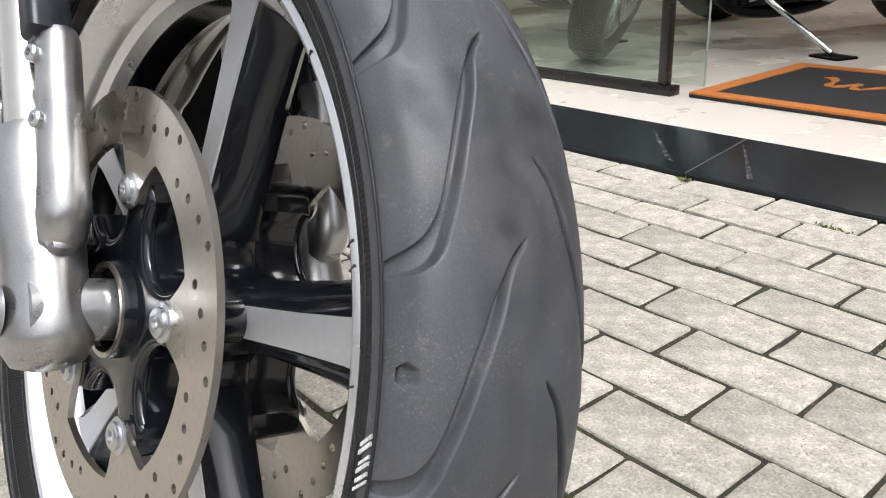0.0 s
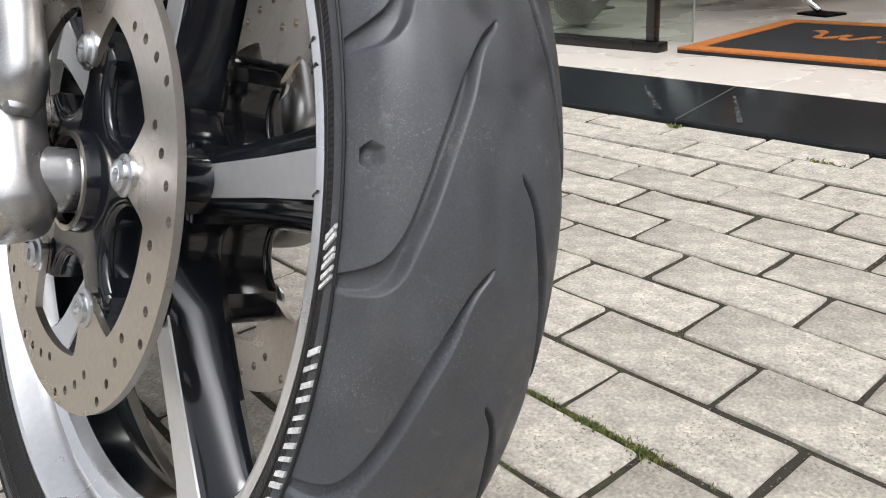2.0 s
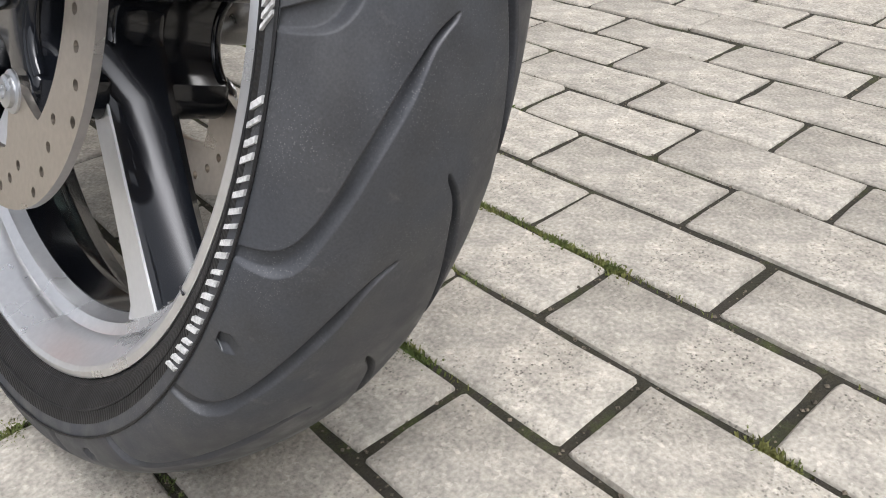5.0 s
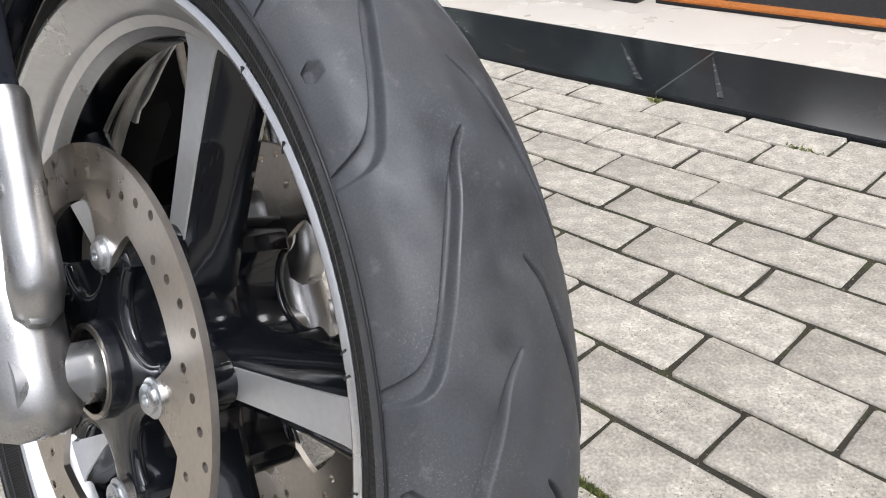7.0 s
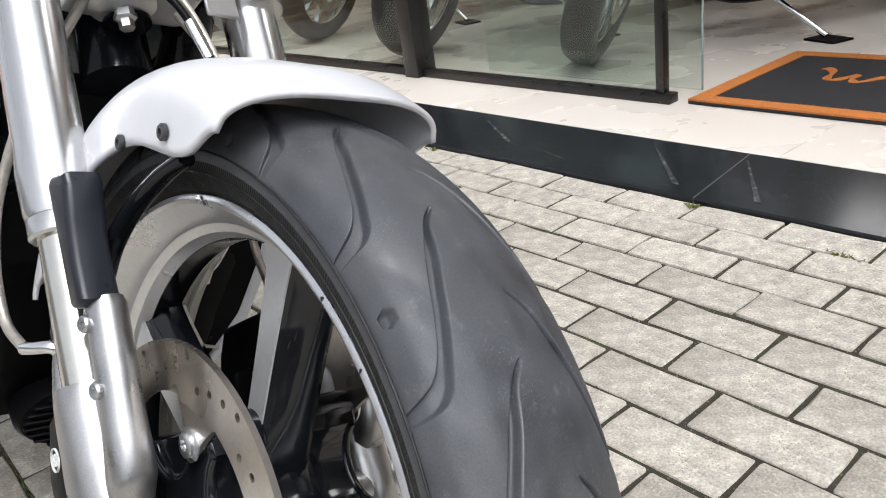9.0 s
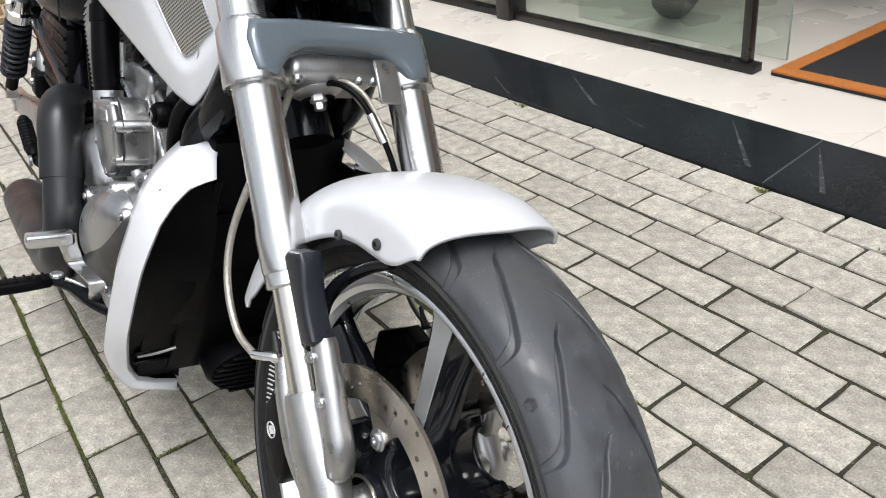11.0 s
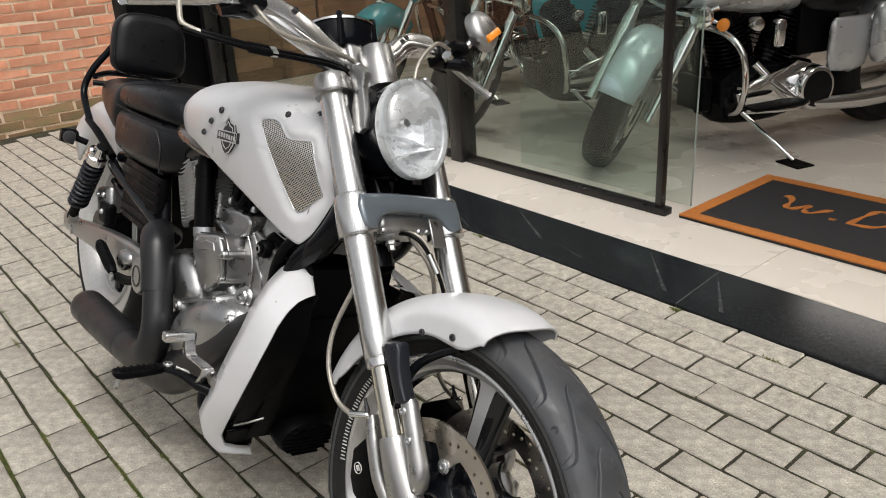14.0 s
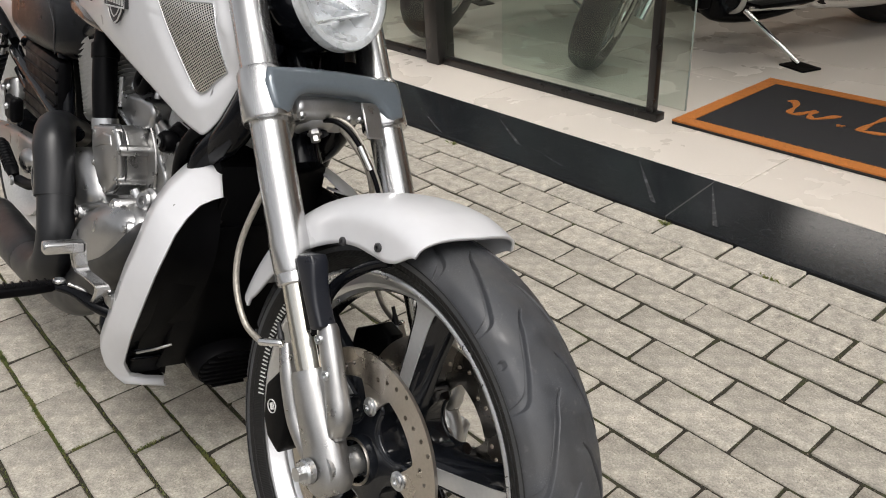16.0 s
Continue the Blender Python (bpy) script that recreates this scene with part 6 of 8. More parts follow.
for s in (1, -1):
    case = body("timing_cover", slab(TIMING, 0.085, 0.152, 0.004, s), "cast", "satin cast timing case with a polished lid", angle=40)
    body("timing_lid", slab(grown(TIMING, -0.002), 0.152, 0.166, 0.006, s), "engine", "polished timing lid", case, 50)
    body("lid_pad", slab([(-0.742, 0.548), (-0.70, 0.568), (-0.662, 0.572), (-0.655, 0.556), (-0.70, 0.545), (-0.738, 0.53)], 0.160, 0.1685, 0.003, s), "engine", "", case, 50)
    body("case_joint", tube([(x, -s * 0.1525, z) for x, z in grown(TIMING, 0.0005)] + [(TIMING[0][0], -s * 0.1525, TIMING[0][1])], 0.0013, 6, 1), "dark", "", case)
    for bx, bz in ((-0.655, 0.579), (-0.627, 0.556), (-0.630, 0.503), (-0.682, 0.469), (-0.748, 0.50), (-0.748, 0.555)):
        body("bolt_boss", moved(lathe([(0.0105, 0.09), (0.0105, 0.160), (0.009, 0.163)], 16, "y"), Matrix.Translation((bx, 0, bz)) @ Matrix.Diagonal((1, -s, 1, 1))), "cast", "", case, 40)
        body("cover_bolt", bolt((bx, -s * 0.1635, bz), 0.0062, 0.004, (0, -s, 0)), "cast", "", case)
    cov = body("primary_cover", joined(slab(COVER, 0.10, 0.172, 0.030, s, 6)), "engine", "polished rounded engine cover", angle=70)
    body("cover_dome", loft([[(-0.675 + k * rx * math.cos(a) + 0.28 * k * rz * math.sin(a), -s * y, 0.375 + k * rz * math.sin(a) + 0.40 * k * rx * math.cos(a)) for a in [2 * math.pi * j / 48 for j in range(48)]] for rx, rz, k, y in ((0.14, 0.078, 1.0, 0.160), (0.14, 0.078, 0.97, 0.172), (0.14, 0.078, 0.88, 0.183), (0.14, 0.078, 0.7, 0.192), (0.14, 0.078, 0.4, 0.198), (0.14, 0.078, 0.06, 0.200))]), "engine", "", cov, 70)
    body("cover_ridge", tube([(-0.79, -s * 0.165, 0.400), (-0.72, -s * 0.170, 0.425), (-0.655, -s * 0.171, 0.447), (-0.60, -s * 0.170, 0.458), (-0.556, -s * 0.166, 0.456), (-0.535, -s * 0.160, 0.44)], 0.006, 12, 6), "engine", "", cov)
    for bx, bz in ((-0.545, 0.445), (-0.612, 0.462), (-0.80, 0.385), (-0.79, 0.28)):
        body("bolt_boss", moved(lathe([(0.014, 0.12), (0.014, 0.170), (0.0115, 0.174)], 18, "y"), Matrix.Translation((bx, 0, bz)) @ Matrix.Diagonal((1, -s, 1, 1))), "engine", "", cov, 40)
        body("cover_bolt", bolt((bx, -s * 0.1745, bz), 0.0068, 0.004, (0, -s, 0)), "cast", "", cov)
    body("gearbox_cover", slab(HUMP, 0.08, 0.168, 0.030, s, 6), "engine", "polished rounded gearbox cover", angle=70)
    body("case_plug", joined(bolt((-0.574, -s * 0.128, 0.483), 0.017, 0.014, (0.3, -s, 0.2)), bolt((-0.574, -s * 0.12, 0.483), 0.021, 0.012, (0.3, -s, 0.2))), "engine", "polished hex plug")
    body("oil_sensor", tube([(-0.62, -s * 0.115, 0.462), (-0.628, -s * 0.128, 0.476), (-0.632, -s * 0.132, 0.486)], [0.012, 0.010, 0.008], 12, 3), "steel", "small zinc oil sensor")
    hb = body("head_block", slab([(-0.767, 0.616), (-0.755, 0.628), (-0.67, 0.640), (-0.622, 0.640), (-0.612, 0.625), (-0.62, 0.598), (-0.68, 0.575), (-0.755, 0.578)], 0.06, 0.118, 0.008, s), "engine", "polished cylinder head cover", angle=50)
    body("head_ridge", tube([(-0.765, -s * 0.119, 0.592), (-0.72, -s * 0.121, 0.586), (-0.69, -s * 0.121, 0.575), (-0.665, -s * 0.121, 0.560), (-0.650, -s * 0.118, 0.545)], 0.0042, 10, 5), "steel", "", hb)
    for bx, bz in ((-0.752, 0.636), (-0.70, 0.64), (-0.64, 0.645)):
        body("head_bolt", bolt((bx, -s * 0.098, bz), 0.0075, 0.012, (0, 0, 1)), "steel", "", hb)
    body("chain_plate", tube([(-0.765, -s * 0.118, 0.60), (-0.762, -s * 0.118, 0.655)], 0.005, 10, 1), "steel", "", hb)
    body("water_cap", joined(bolt((-0.520, -s * 0.085, 0.600), 0.036, 0.028, (0.25, -s, 0)), bolt((-0.526, -s * 0.112, 0.600), 0.019, 0.022, (0.15, -s, 0)), bolt((-0.526, -s * 0.132, 0.600), 0.011, 0.006, (0.15, -s, 0))), "satin", "round black cap with a hex socket")
    body("cap_socket", moved(lathe([(0.0055, 0), (0.0085, 0), (0.0085, 0.002), (0.0055, 0.002)], 18, "y", True), Matrix.Translation((-0.525, -s * 0.1395, 0.600))), "steel", "")
    body("intake_hose", tube([(-0.835, -s * 0.122, 0.750), (-0.822, -s * 0.130, 0.70), (-0.800, -s * 0.136, 0.63), (-0.782, -s * 0.137, 0.565)], [0.019, 0.0215, 0.022, 0.0215], 22, 6), "satin", "ribbed black rubber intake hose")
    body("hose_sleeve", tube([(-0.823, -s * 0.1300, 0.70), (-0.815, -s * 0.1322, 0.675)], [0.0245, 0.0245], 22, 1), "satin", "")
    body("hose_clamp", tube([(-0.784, -s * 0.137, 0.572), (-0.779, -s * 0.137, 0.552)], 0.0238, 22, 1), "steel", "steel hose clamp")
    body("hose_elbow", tube([(-0.779, -s * 0.137, 0.553), (-0.768, -s * 0.135, 0.52), (-0.752, -s * 0.128, 0.49)], [0.022, 0.026, 0.028], 20, 5), "engine", "polished elbow")
    cf = body("case_front", slab([(-0.629, 0.590), (-0.586, 0.621), (-0.530, 0.612), (-0.485, 0.599), (-0.478, 0.56), (-0.486, 0.53), (-0.520, 0.46), (-0.56, 0.43), (-0.63, 0.45)], 0.05, 0.116, 0.006, s), "cast", "satin aluminium front engine case", angle=40)
    body("case_seam", tube([(-0.588, -s * 0.118, 0.612), (-0.560, -s * 0.118, 0.588), (-0.562, -s * 0.118, 0.565), (-0.535, -s * 0.118, 0.54), (-0.525, -s * 0.118, 0.51), (-0.500, -s * 0.118, 0.505), (-0.492, -s * 0.118, 0.54)], 0.0035, 8, 5), "engine", "", cf)
    body("case_seam", tube([(-0.610, -s * 0.118, 0.60), (-0.585, -s * 0.118, 0.57), (-0.575, -s * 0.118, 0.53), (-0.580, -s * 0.118, 0.48)], 0.0025, 8, 5), "cast", "", cf)


def cylinder(name, base, tip, label, r=0.10):
    """A finned cylinder between two points."""
    base, tip = Vector(base), Vector(tip)
    q = Vector((0, 0, 1)).rotation_difference((tip - base).normalized()).to_matrix().to_4x4()
    place = Matrix.Translation(base) @ q
    h = (tip - base).length
    ob = body(name, moved(lathe([(r - 0.016, 0), (r - 0.016, h * 0.84), (r - 0.012, h * 0.87), (r - 0.012, h * 0.97), (r - 0.03, h)], 40), place), "satin", label)
    count = int(h * 0.82 / 0.0082)
    for k in range(count):
        z = h * 0.04 + 0.0082 * k
        fin = []
        for rr, dz in ((r - 0.018, 0.0), (r - 0.001, 0.0004), (r, 0.0012), (r - 0.001, 0.0020), (r - 0.018, 0.0024)):
            fin.append([Vector((rr * math.cos(a), rr * math.sin(a), z + dz + (0.0035 * math.sin(9 * a) if rr > r - 0.01 else 0))) for a in [2 * math.pi * j / 90 for j in range(90)]])
        body("fin", moved(loft(fin, cap=False), place), "pewter", "", ob, 60)
    return ob


for s in (1, -1):
    rh = body("rear_head", slab([(-0.975, 0.665), (-0.965, 0.700), (-0.90, 0.715), (-0.855, 0.690), (-0.862, 0.648), (-0.93, 0.636)], 0.05, 0.128, 0.012, s), "engine", "polished rear cylinder head", angle=50)
    for bx, bz in ((-0.945, 0.690), (-0.885, 0.682)):
        body("head_bolt", bolt((bx, -s * 0.1285, bz), 0.0075, 0.007, (0, -s, 0)), "steel", "", rh)
cylinder("front_cylinder", (-0.60, 0, 0.50), (-0.475, 0, 0.74), "finned aluminium front cylinder", 0.108)
cylinder("rear_cylinder", (-0.878, -0.03, 0.555), (-0.958, -0.03, 0.715), "finned aluminium rear cylinder", 0.112)
body("throttle_body", rbox((0.10, 0.19, 0.10), 0.015, 2, at=(-0.72, 0, 0.69)), "satin", "black throttle body between the cylinders")

# exhaust: matt black on the right
ex = body("exhaust_pipe", tube([(-1.06, -0.10, 0.470), (-0.965, -0.165, 0.502), (-0.90, -0.190, 0.492), (-0.860, -0.197, 0.435), (-0.835, -0.203, 0.385), (-0.815, -0.207, 0.330), (-0.828, -0.21, 0.274), (-0.89, -0.21, 0.232), (-1.00, -0.208, 0.221)], [0.03, 0.031, 0.032, 0.033, 0.033, 0.034, 0.036, 0.039, 0.042], 24, 7), "matt", "matt black exhaust pipe")
body("heat_shield", tube([(-0.985, -0.150, 0.502), (-0.935, -0.180, 0.508), (-0.893, -0.193, 0.488), (-0.862, -0.198, 0.436), (-0.845, -0.202, 0.402)], [0.032, 0.037, 0.038, 0.0375, 0.0365], 24, 7), "matt", "black exhaust heat shield", ex)
body("muffler", tube([(-0.965, -0.208, 0.223), (-0.985, -0.208, 0.222), (-1.10, -0.207, 0.212), (-1.22, -0.205, 0.202), (-1.325, -0.203, 0.193), (-1.33, -0.203, 0.193)], [0.038, 0.043, 0.045, 0.0465, 0.0465, 0.037], 28, 4), "matt", "matt black slash-cut muffler")
body("collector", tube([(-0.40, -0.10, 0.53), (-0.475, -0.132, 0.468), (-0.515, -0.142, 0.433), (-0.571, -0.148, 0.392), (-0.65, -0.15, 0.338), (-0.744, -0.15, 0.265), (-0.83, -0.15, 0.205), (-0.93, -0.16, 0.18)], [0.03, 0.03, 0.035, 0.040, 0.046, 0.050, 0.050, 0.045], 24, 7), "matt", "matt black collector pipe under the engine")

# foot controls
for s in (1, -1):
    peg = body("foot_peg", loft([[(-0.628 + wx * math.copysign(abs(math.cos(t_)) ** 0.6, math.cos(t_)), -s * yy, zz + wz * math.copysign(abs(math.sin(t_)) ** 0.6, math.sin(t_))) for t_ in [2 * math.pi * j / 20 for j in range(20)]] for yy, zz, wx, wz in ((0.256, 0.317, 0.007, 0.006), (0.262, 0.317, 0.012, 0.009), (0.30, 0.315, 0.0145, 0.0095), (0.340, 0.314, 0.0150, 0.0095), (0.352, 0.316, 0.0135, 0.0085), (0.357, 0.318, 0.008, 0.005))]), "satin", "black rubber foot peg")
    for k in range(7):
        body("peg_rib", rbox((0.022, 0.0045, 0.003), 0.001, 1, at=(-0.628, -s * (0.270 + k * 0.0125), 0.3256 - k * 0.0002)), "satin", "", peg)
    body("peg_mount", tube([(-0.632, -s * 0.262, 0.317), (-0.60, -s * 0.235, 0.316), (-0.56, -s * 0.21, 0.305), (-0.53, -s * 0.17, 0.29)], [0.008, 0.0095, 0.012, 0.014], 14, 5), "black", "", peg)
    body("peg_bolt", bolt((-0.62, -s * 0.252, 0.326), 0.010, 0.006, (0, 0, 1)), "steel", "", peg)
    body("peg_feeler", tube([(-0.627, -s * 0.345, 0.305), (-0.630, -s * 0.349, 0.283)], 0.0045, 10, 1), "steel", "", peg)
    body("control_bracket", joined(rbox((0.034, 0.022, 0.024), 0.006, 2, at=(-0.516, -s * 0.196, 0.333)), tube([(-0.514, -s * 0.194, 0.335), (-0.512, -s * 0.188, 0.312), (-0.520, -s * 0.17, 0.285)], [0.010, 0.009, 0.009], 12, 4)), "cast", "cast aluminium control bracket", peg)
    body("mount_edge", tube([(-0.60, -s * 0.243, 0.330), (-0.585, -s * 0.222, 0.322), (-0.578, -s * 0.214, 0.309)], 0.0035, 10, 4), "cast", "", peg)
    body("brake_cylinder", tube([(-0.615, -s * 0.165, 0.262), (-0.60, -s * 0.168, 0.24), (-0.565, -s * 0.16, 0.226), (-0.53, -s * 0.15, 0.222)], [0.016, 0.02, 0.022, 0.022], 16, 4), "black", "gloss black cylinder housing", peg)
    arm = curve_points([(-0.572, -s * 0.206, 0.298), (-0.535, -s * 0.211, 0.326), (-0.512, -s * 0.216, 0.355), (-0.528, -s * 0.224, 0.364), (-0.556, -s * 0.235, 0.371), (-0.556, -s * 0.240, 0.388), (-0.540, -s * 0.247, 0.410), (-0.533, -s * 0.249, 0.430)], 4)
    sect = []
    for p in arm:
        w_ = 0.0105
        sect.append([p + Vector((dx, dy, dz)) for dx, dy, dz in ((-0.006, -w_, 0), (-0.003, -w_ - 0.002, 0.003), (0.005, -w_, 0.004), (0.006, w_, 0.004), (0.001, w_ + 0.002, 0.0), (-0.006, w_, -0.002))])
    ped = body("brake_pedal" if s > 0 else "shift_pedal", loft(sect), "alu", "bright cast aluminium foot pedal", angle=50)
    body("pedal_pad", rbox((0.022, 0.062, 0.019), 0.005, 3, at=(-0.535, -s * 0.271, 0.425)), "alu", "", ped)

# rear: swingarm, wheel, shocks
for s in (1, -1):
    arm_ = body("swingarm", slab([(-1.74, 0.352), (-1.628, 0.362), (-1.453, 0.394), (-1.257, 0.421), (-1.104, 0.435), (-1.01, 0.434), (-0.975, 0.39), (-1.00, 0.345), (-1.085, 0.335), (-1.163, 0.322), (-1.257, 0.322), (-1.438, 0.326), (-1.60, 0.312), (-1.74, 0.305)], 0.145, 0.176, 0.011, s, 4), "engine", "polished aluminium swingarm", angle=60)
    body("swingarm_boss", loft([[(-1.150 + k * 0.052 * math.cos(a), -s * y, 0.382 + k * 0.030 * math.sin(a) + k * 0.012 * math.cos(a)) for a in [2 * math.pi * j / 36 for j in range(36)]] for k, y in ((1.0, 0.168), (0.94, 0.180), (0.78, 0.187), (0.45, 0.190), (0.05, 0.191))]), "engine", "", arm_, 70)
    piv = body("pivot_cover", moved(lathe([(0.046, 0), (0.046, -s * 0.012), (0.040, -s * 0.020), (0.01, -s * 0.021)], 36, "y"), Matrix.Translation((-0.99, -s * 0.180, 0.392))), "engine", "round polished pivot cover")
    body("emblem_ring", moved(lathe([(0.022, 0), (0.026, 0), (0.026, -s * 0.002), (0.022, -s * 0.002)], 30, "y", True), Matrix.Translation((-0.99, -s * 0.2005, 0.392))), "dark", "", piv)
    a, b = Vector((-1.425, -s * 0.176, 0.612)), Vector((-1.612, -s * 0.186, 0.372))
    d = (b - a).normalized()
    sh = body("shock_absorber", tube([a - d * 0.012, a + d * 0.006, a + d * 0.016, a + d * 0.020, a + d * 0.044], [0.014, 0.019, 0.022, 0.0285, 0.0285], 24, 1), "chrome", "chrome capped shock absorber with a black spring")
    body("shock_rod", tube([a + d * 0.04, b], 0.014, 14, 1), "satin", "", sh)
    coil = []
    side_ = d.orthogonal().normalized()
    upv = d.cross(side_)
    for k in range(10 * 14 + 1):
        t = k / 140
        ang = 2 * math.pi * k / 14
        coil.append(a + d * (0.048 + 0.185 * t) + 0.0245 * (math.cos(ang) * side_ + math.sin(ang) * upv))
    body("spring", tube(coil, 0.0052, 8, 1), "navy", "glossy black coil spring", sh)
    body("shock_eye", moved(lathe([(0.02, -0.012), (0.02, 0.012)], 20, "y"), Matrix.Translation(b)), "cast", "", sh)
    body("shock_bolt", bolt(a + Vector((0.0, -s * 0.02, -0.005)), 0.012, 0.010, (0, -s, 0)), "chrome", "", sh)
    rp = body("passenger_peg", tube([(-1.265, -s * 0.205, 0.394), (-1.255, -s * 0.206, 0.390), (-1.160, -s * 0.206, 0.358), (-1.140, -s * 0.205, 0.350)], [0.008, 0.0135, 0.0135, 0.009], 14, 2), "satin", "folded black ribbed passenger peg")
    for k in range(9):
        body("peg_rib", moved(lathe([(0.0135, -0.0022), (0.0152, 0.0), (0.0135, 0.0022)], 14, "x"), Matrix.Translation((-1.250 + k * 0.0105, -s * 0.206, 0.3885 - k * 0.00352)) @ Matrix.Rotation(radians(18), 4, "Y")), "satin", "", rp)
    body("peg_bracket", tube([(-1.125, -s * 0.200, 0.346), (-1.08, -s * 0.190, 0.350), (-1.02, -s * 0.178, 0.372), (-0.98, -s * 0.165, 0.385)], [0.012, 0.012, 0.013, 0.014], 12, 4), "satin", "", rp)
    body("peg_bolt", bolt((-1.122, -s * 0.213, 0.347), 0.011, 0.006, (0, -s, 0)), "steel", "", rp)
R0 = Matrix.Translation((-1.64, 0.03, 0.325))
half = [(0.288, 0.103), (0.299, 0.111), (0.309, 0.109), (0.317, 0.095), (0.323, 0.06), (0.326, 0.0)]
body("rear_tyre", moved(lathe([(r, -y) for r, y in half] + [(r, y) for r, y in half[-2::-1]], 120, "y", True), R0), "rubber_side", "wide black rear tyre", angle=60)
body("rear_lip", moved(lathe([(0.200, -0.066), (0.214, -0.080), (0.232, -0.087), (0.238, -0.094), (0.280, -0.106), (0.287, -0.108), (0.290, -0.104), (0.270, -0.085), (0.215, -0.066)], 110, "y", True), R0), "pewter", "silver rear rim lip", angle=24)
rr = body("rear_rim", moved(lathe([(0.235, -0.104), (0.226, -0.10), (0.205, -0.075), (0.20, 0.0), (0.205, 0.075), (0.226, 0.10), (0.235, 0.104), (0.24, 0.0)], 100, "y", True), R0), "pewter", "silver rear rim")
for k in range(5):
    body("spoke", moved(rbox((0.17, 0.05, 0.05), 0.008, 2, at=(0.125, -0.03, 0)), R0 @ Matrix.Rotation(radians(72 * k + 20), 4, "Y")), "black", "", rr)
body("rear_hub", moved(lathe([(0.06, -0.13), (0.07, -0.12), (0.07, 0.12), (0.06, 0.13)], 36, "y"), R0), "black", "", rr)
rc = body("rear_caliper", rbox((0.115, 0.05, 0.075), 0.012, 3, at=(-1.445, -0.128, 0.468), m=Matrix.Rotation(radians(-14), 4, "Y")), "cast", "satin aluminium rear brake caliper", angle=50)
body("caliper_body", rbox((0.07, 0.03, 0.06), 0.010, 3, at=(-1.40, -0.15, 0.44)), "satin", "", rc)
for bx, bz in ((-1.475, 0.475), (-1.425, 0.486), (-1.40, 0.445)):
    body("caliper_bolt", bolt((bx, -0.155 if bx < -1.41 else -0.165, bz), 0.008, 0.007, (0, -1, 0)), "steel", "", rc)
body("rear_axle", moved(lathe([(0.014, -0.21), (0.014, 0.21)], 18, "y"), R0), "steel", "")

# seat, tail, backrest
def pad(stations, n=26, power=2.6):
    """A padded loft: x, half width, bottom z, top z."""
    loops = []
    for x, w, zb, zt in stations:
        cz, hz = (zb + zt) / 2, (zt - zb) / 2
        lp = []
        for k in range(n):
            a = 2 * math.pi * k / n
            c, s = math.cos(a), math.sin(a)
            lp.append((x, w * math.copysign(abs(c) ** (2 / power), c), cz + hz * math.copysign(abs(s) ** (2 / power), s)))
        loops.append(lp)
    return loft(loops)


seat = body("seat", pad([(-0.905, 0.05, 0.70, 0.745), (-0.912, 0.10, 0.675, 0.755), (-0.932, 0.145, 0.652, 0.762), (-0.985, 0.172, 0.634, 0.766), (-1.10, 0.181, 0.624, 0.766), (-1.22, 0.183, 0.621, 0.763), (-1.31, 0.178, 0.627, 0.760), (-1.335, 0.165, 0.640, 0.755), (-1.342, 0.13, 0.66, 0.74)], 48, 4.2), "leather", "black leather rider seat with stitched panels", angle=70)
body("top_cushion", pad([(-0.925, 0.05, 0.735, 0.772), (-0.938, 0.11, 0.737, 0.797), (-0.972, 0.147, 0.742, 0.822), (-1.05, 0.167, 0.744, 0.837), (-1.15, 0.175, 0.744, 0.836), (-1.25, 0.176, 0.743, 0.828), (-1.315, 0.172, 0.742, 0.819), (-1.345, 0.150, 0.745, 0.80)], 48, 3.4), "leather", "smooth black leather top cushion", seat, 70)
body("rear_bolster", pad([(-1.315, 0.12, 0.68, 0.79), (-1.325, 0.165, 0.650, 0.818), (-1.36, 0.172, 0.648, 0.826), (-1.40, 0.168, 0.655, 0.818), (-1.52, 0.148, 0.68, 0.805), (-1.64, 0.122, 0.70, 0.797), (-1.69, 0.07, 0.72, 0.785)], 40, 3.2), "leather", "matt black leather pillion tier", seat, 70)
for s in (1, -1):
    side_y = lambda x: -s * (0.1825 if x < -1.05 else 0.1825 - 0.35 * (x + 1.05) ** 1.3)
    body("seat_piping", tube([(x_, side_y(x_) * 0.985, 0.7555 + 0.02 * max(0, x_ + 1.12)) for x_ in [-1.325 + 0.03 * k for k in range(12)]], 0.0026, 8, 1), "satin", "", seat)
    body("seat_stitching", tube([(-1.03, -s * 0.1765, 0.742), (-1.005, -s * 0.1765, 0.725), (-0.99, -s * 0.1745, 0.70), (-0.992, -s * 0.173, 0.672), (-1.0, -s * 0.169, 0.645)], 0.0016, 6, 5), "dark", "pale stitched seam", seat)
for s in (1, -1):
    sp = body("side_panel", rbox((0.26, 0.03, 0.16), 0.012, 2, at=(-1.14, -s * 0.145, 0.55)), "satin", "ribbed black side panel")
    for k in range(6):
        body("panel_rib", rbox((0.25, 0.006, 0.008), 0.002, 1, at=(-1.14, -s * 0.160, 0.49 + 0.024 * k)), "satin", "", sp)
    body("case_hose", tube([(-0.70, -s * 0.10, 0.70), (-0.69, -s * 0.115, 0.66), (-0.655, -s * 0.12, 0.655), (-0.64, -s * 0.11, 0.70)], 0.009, 12, 5), "satin", "black vacuum hose")


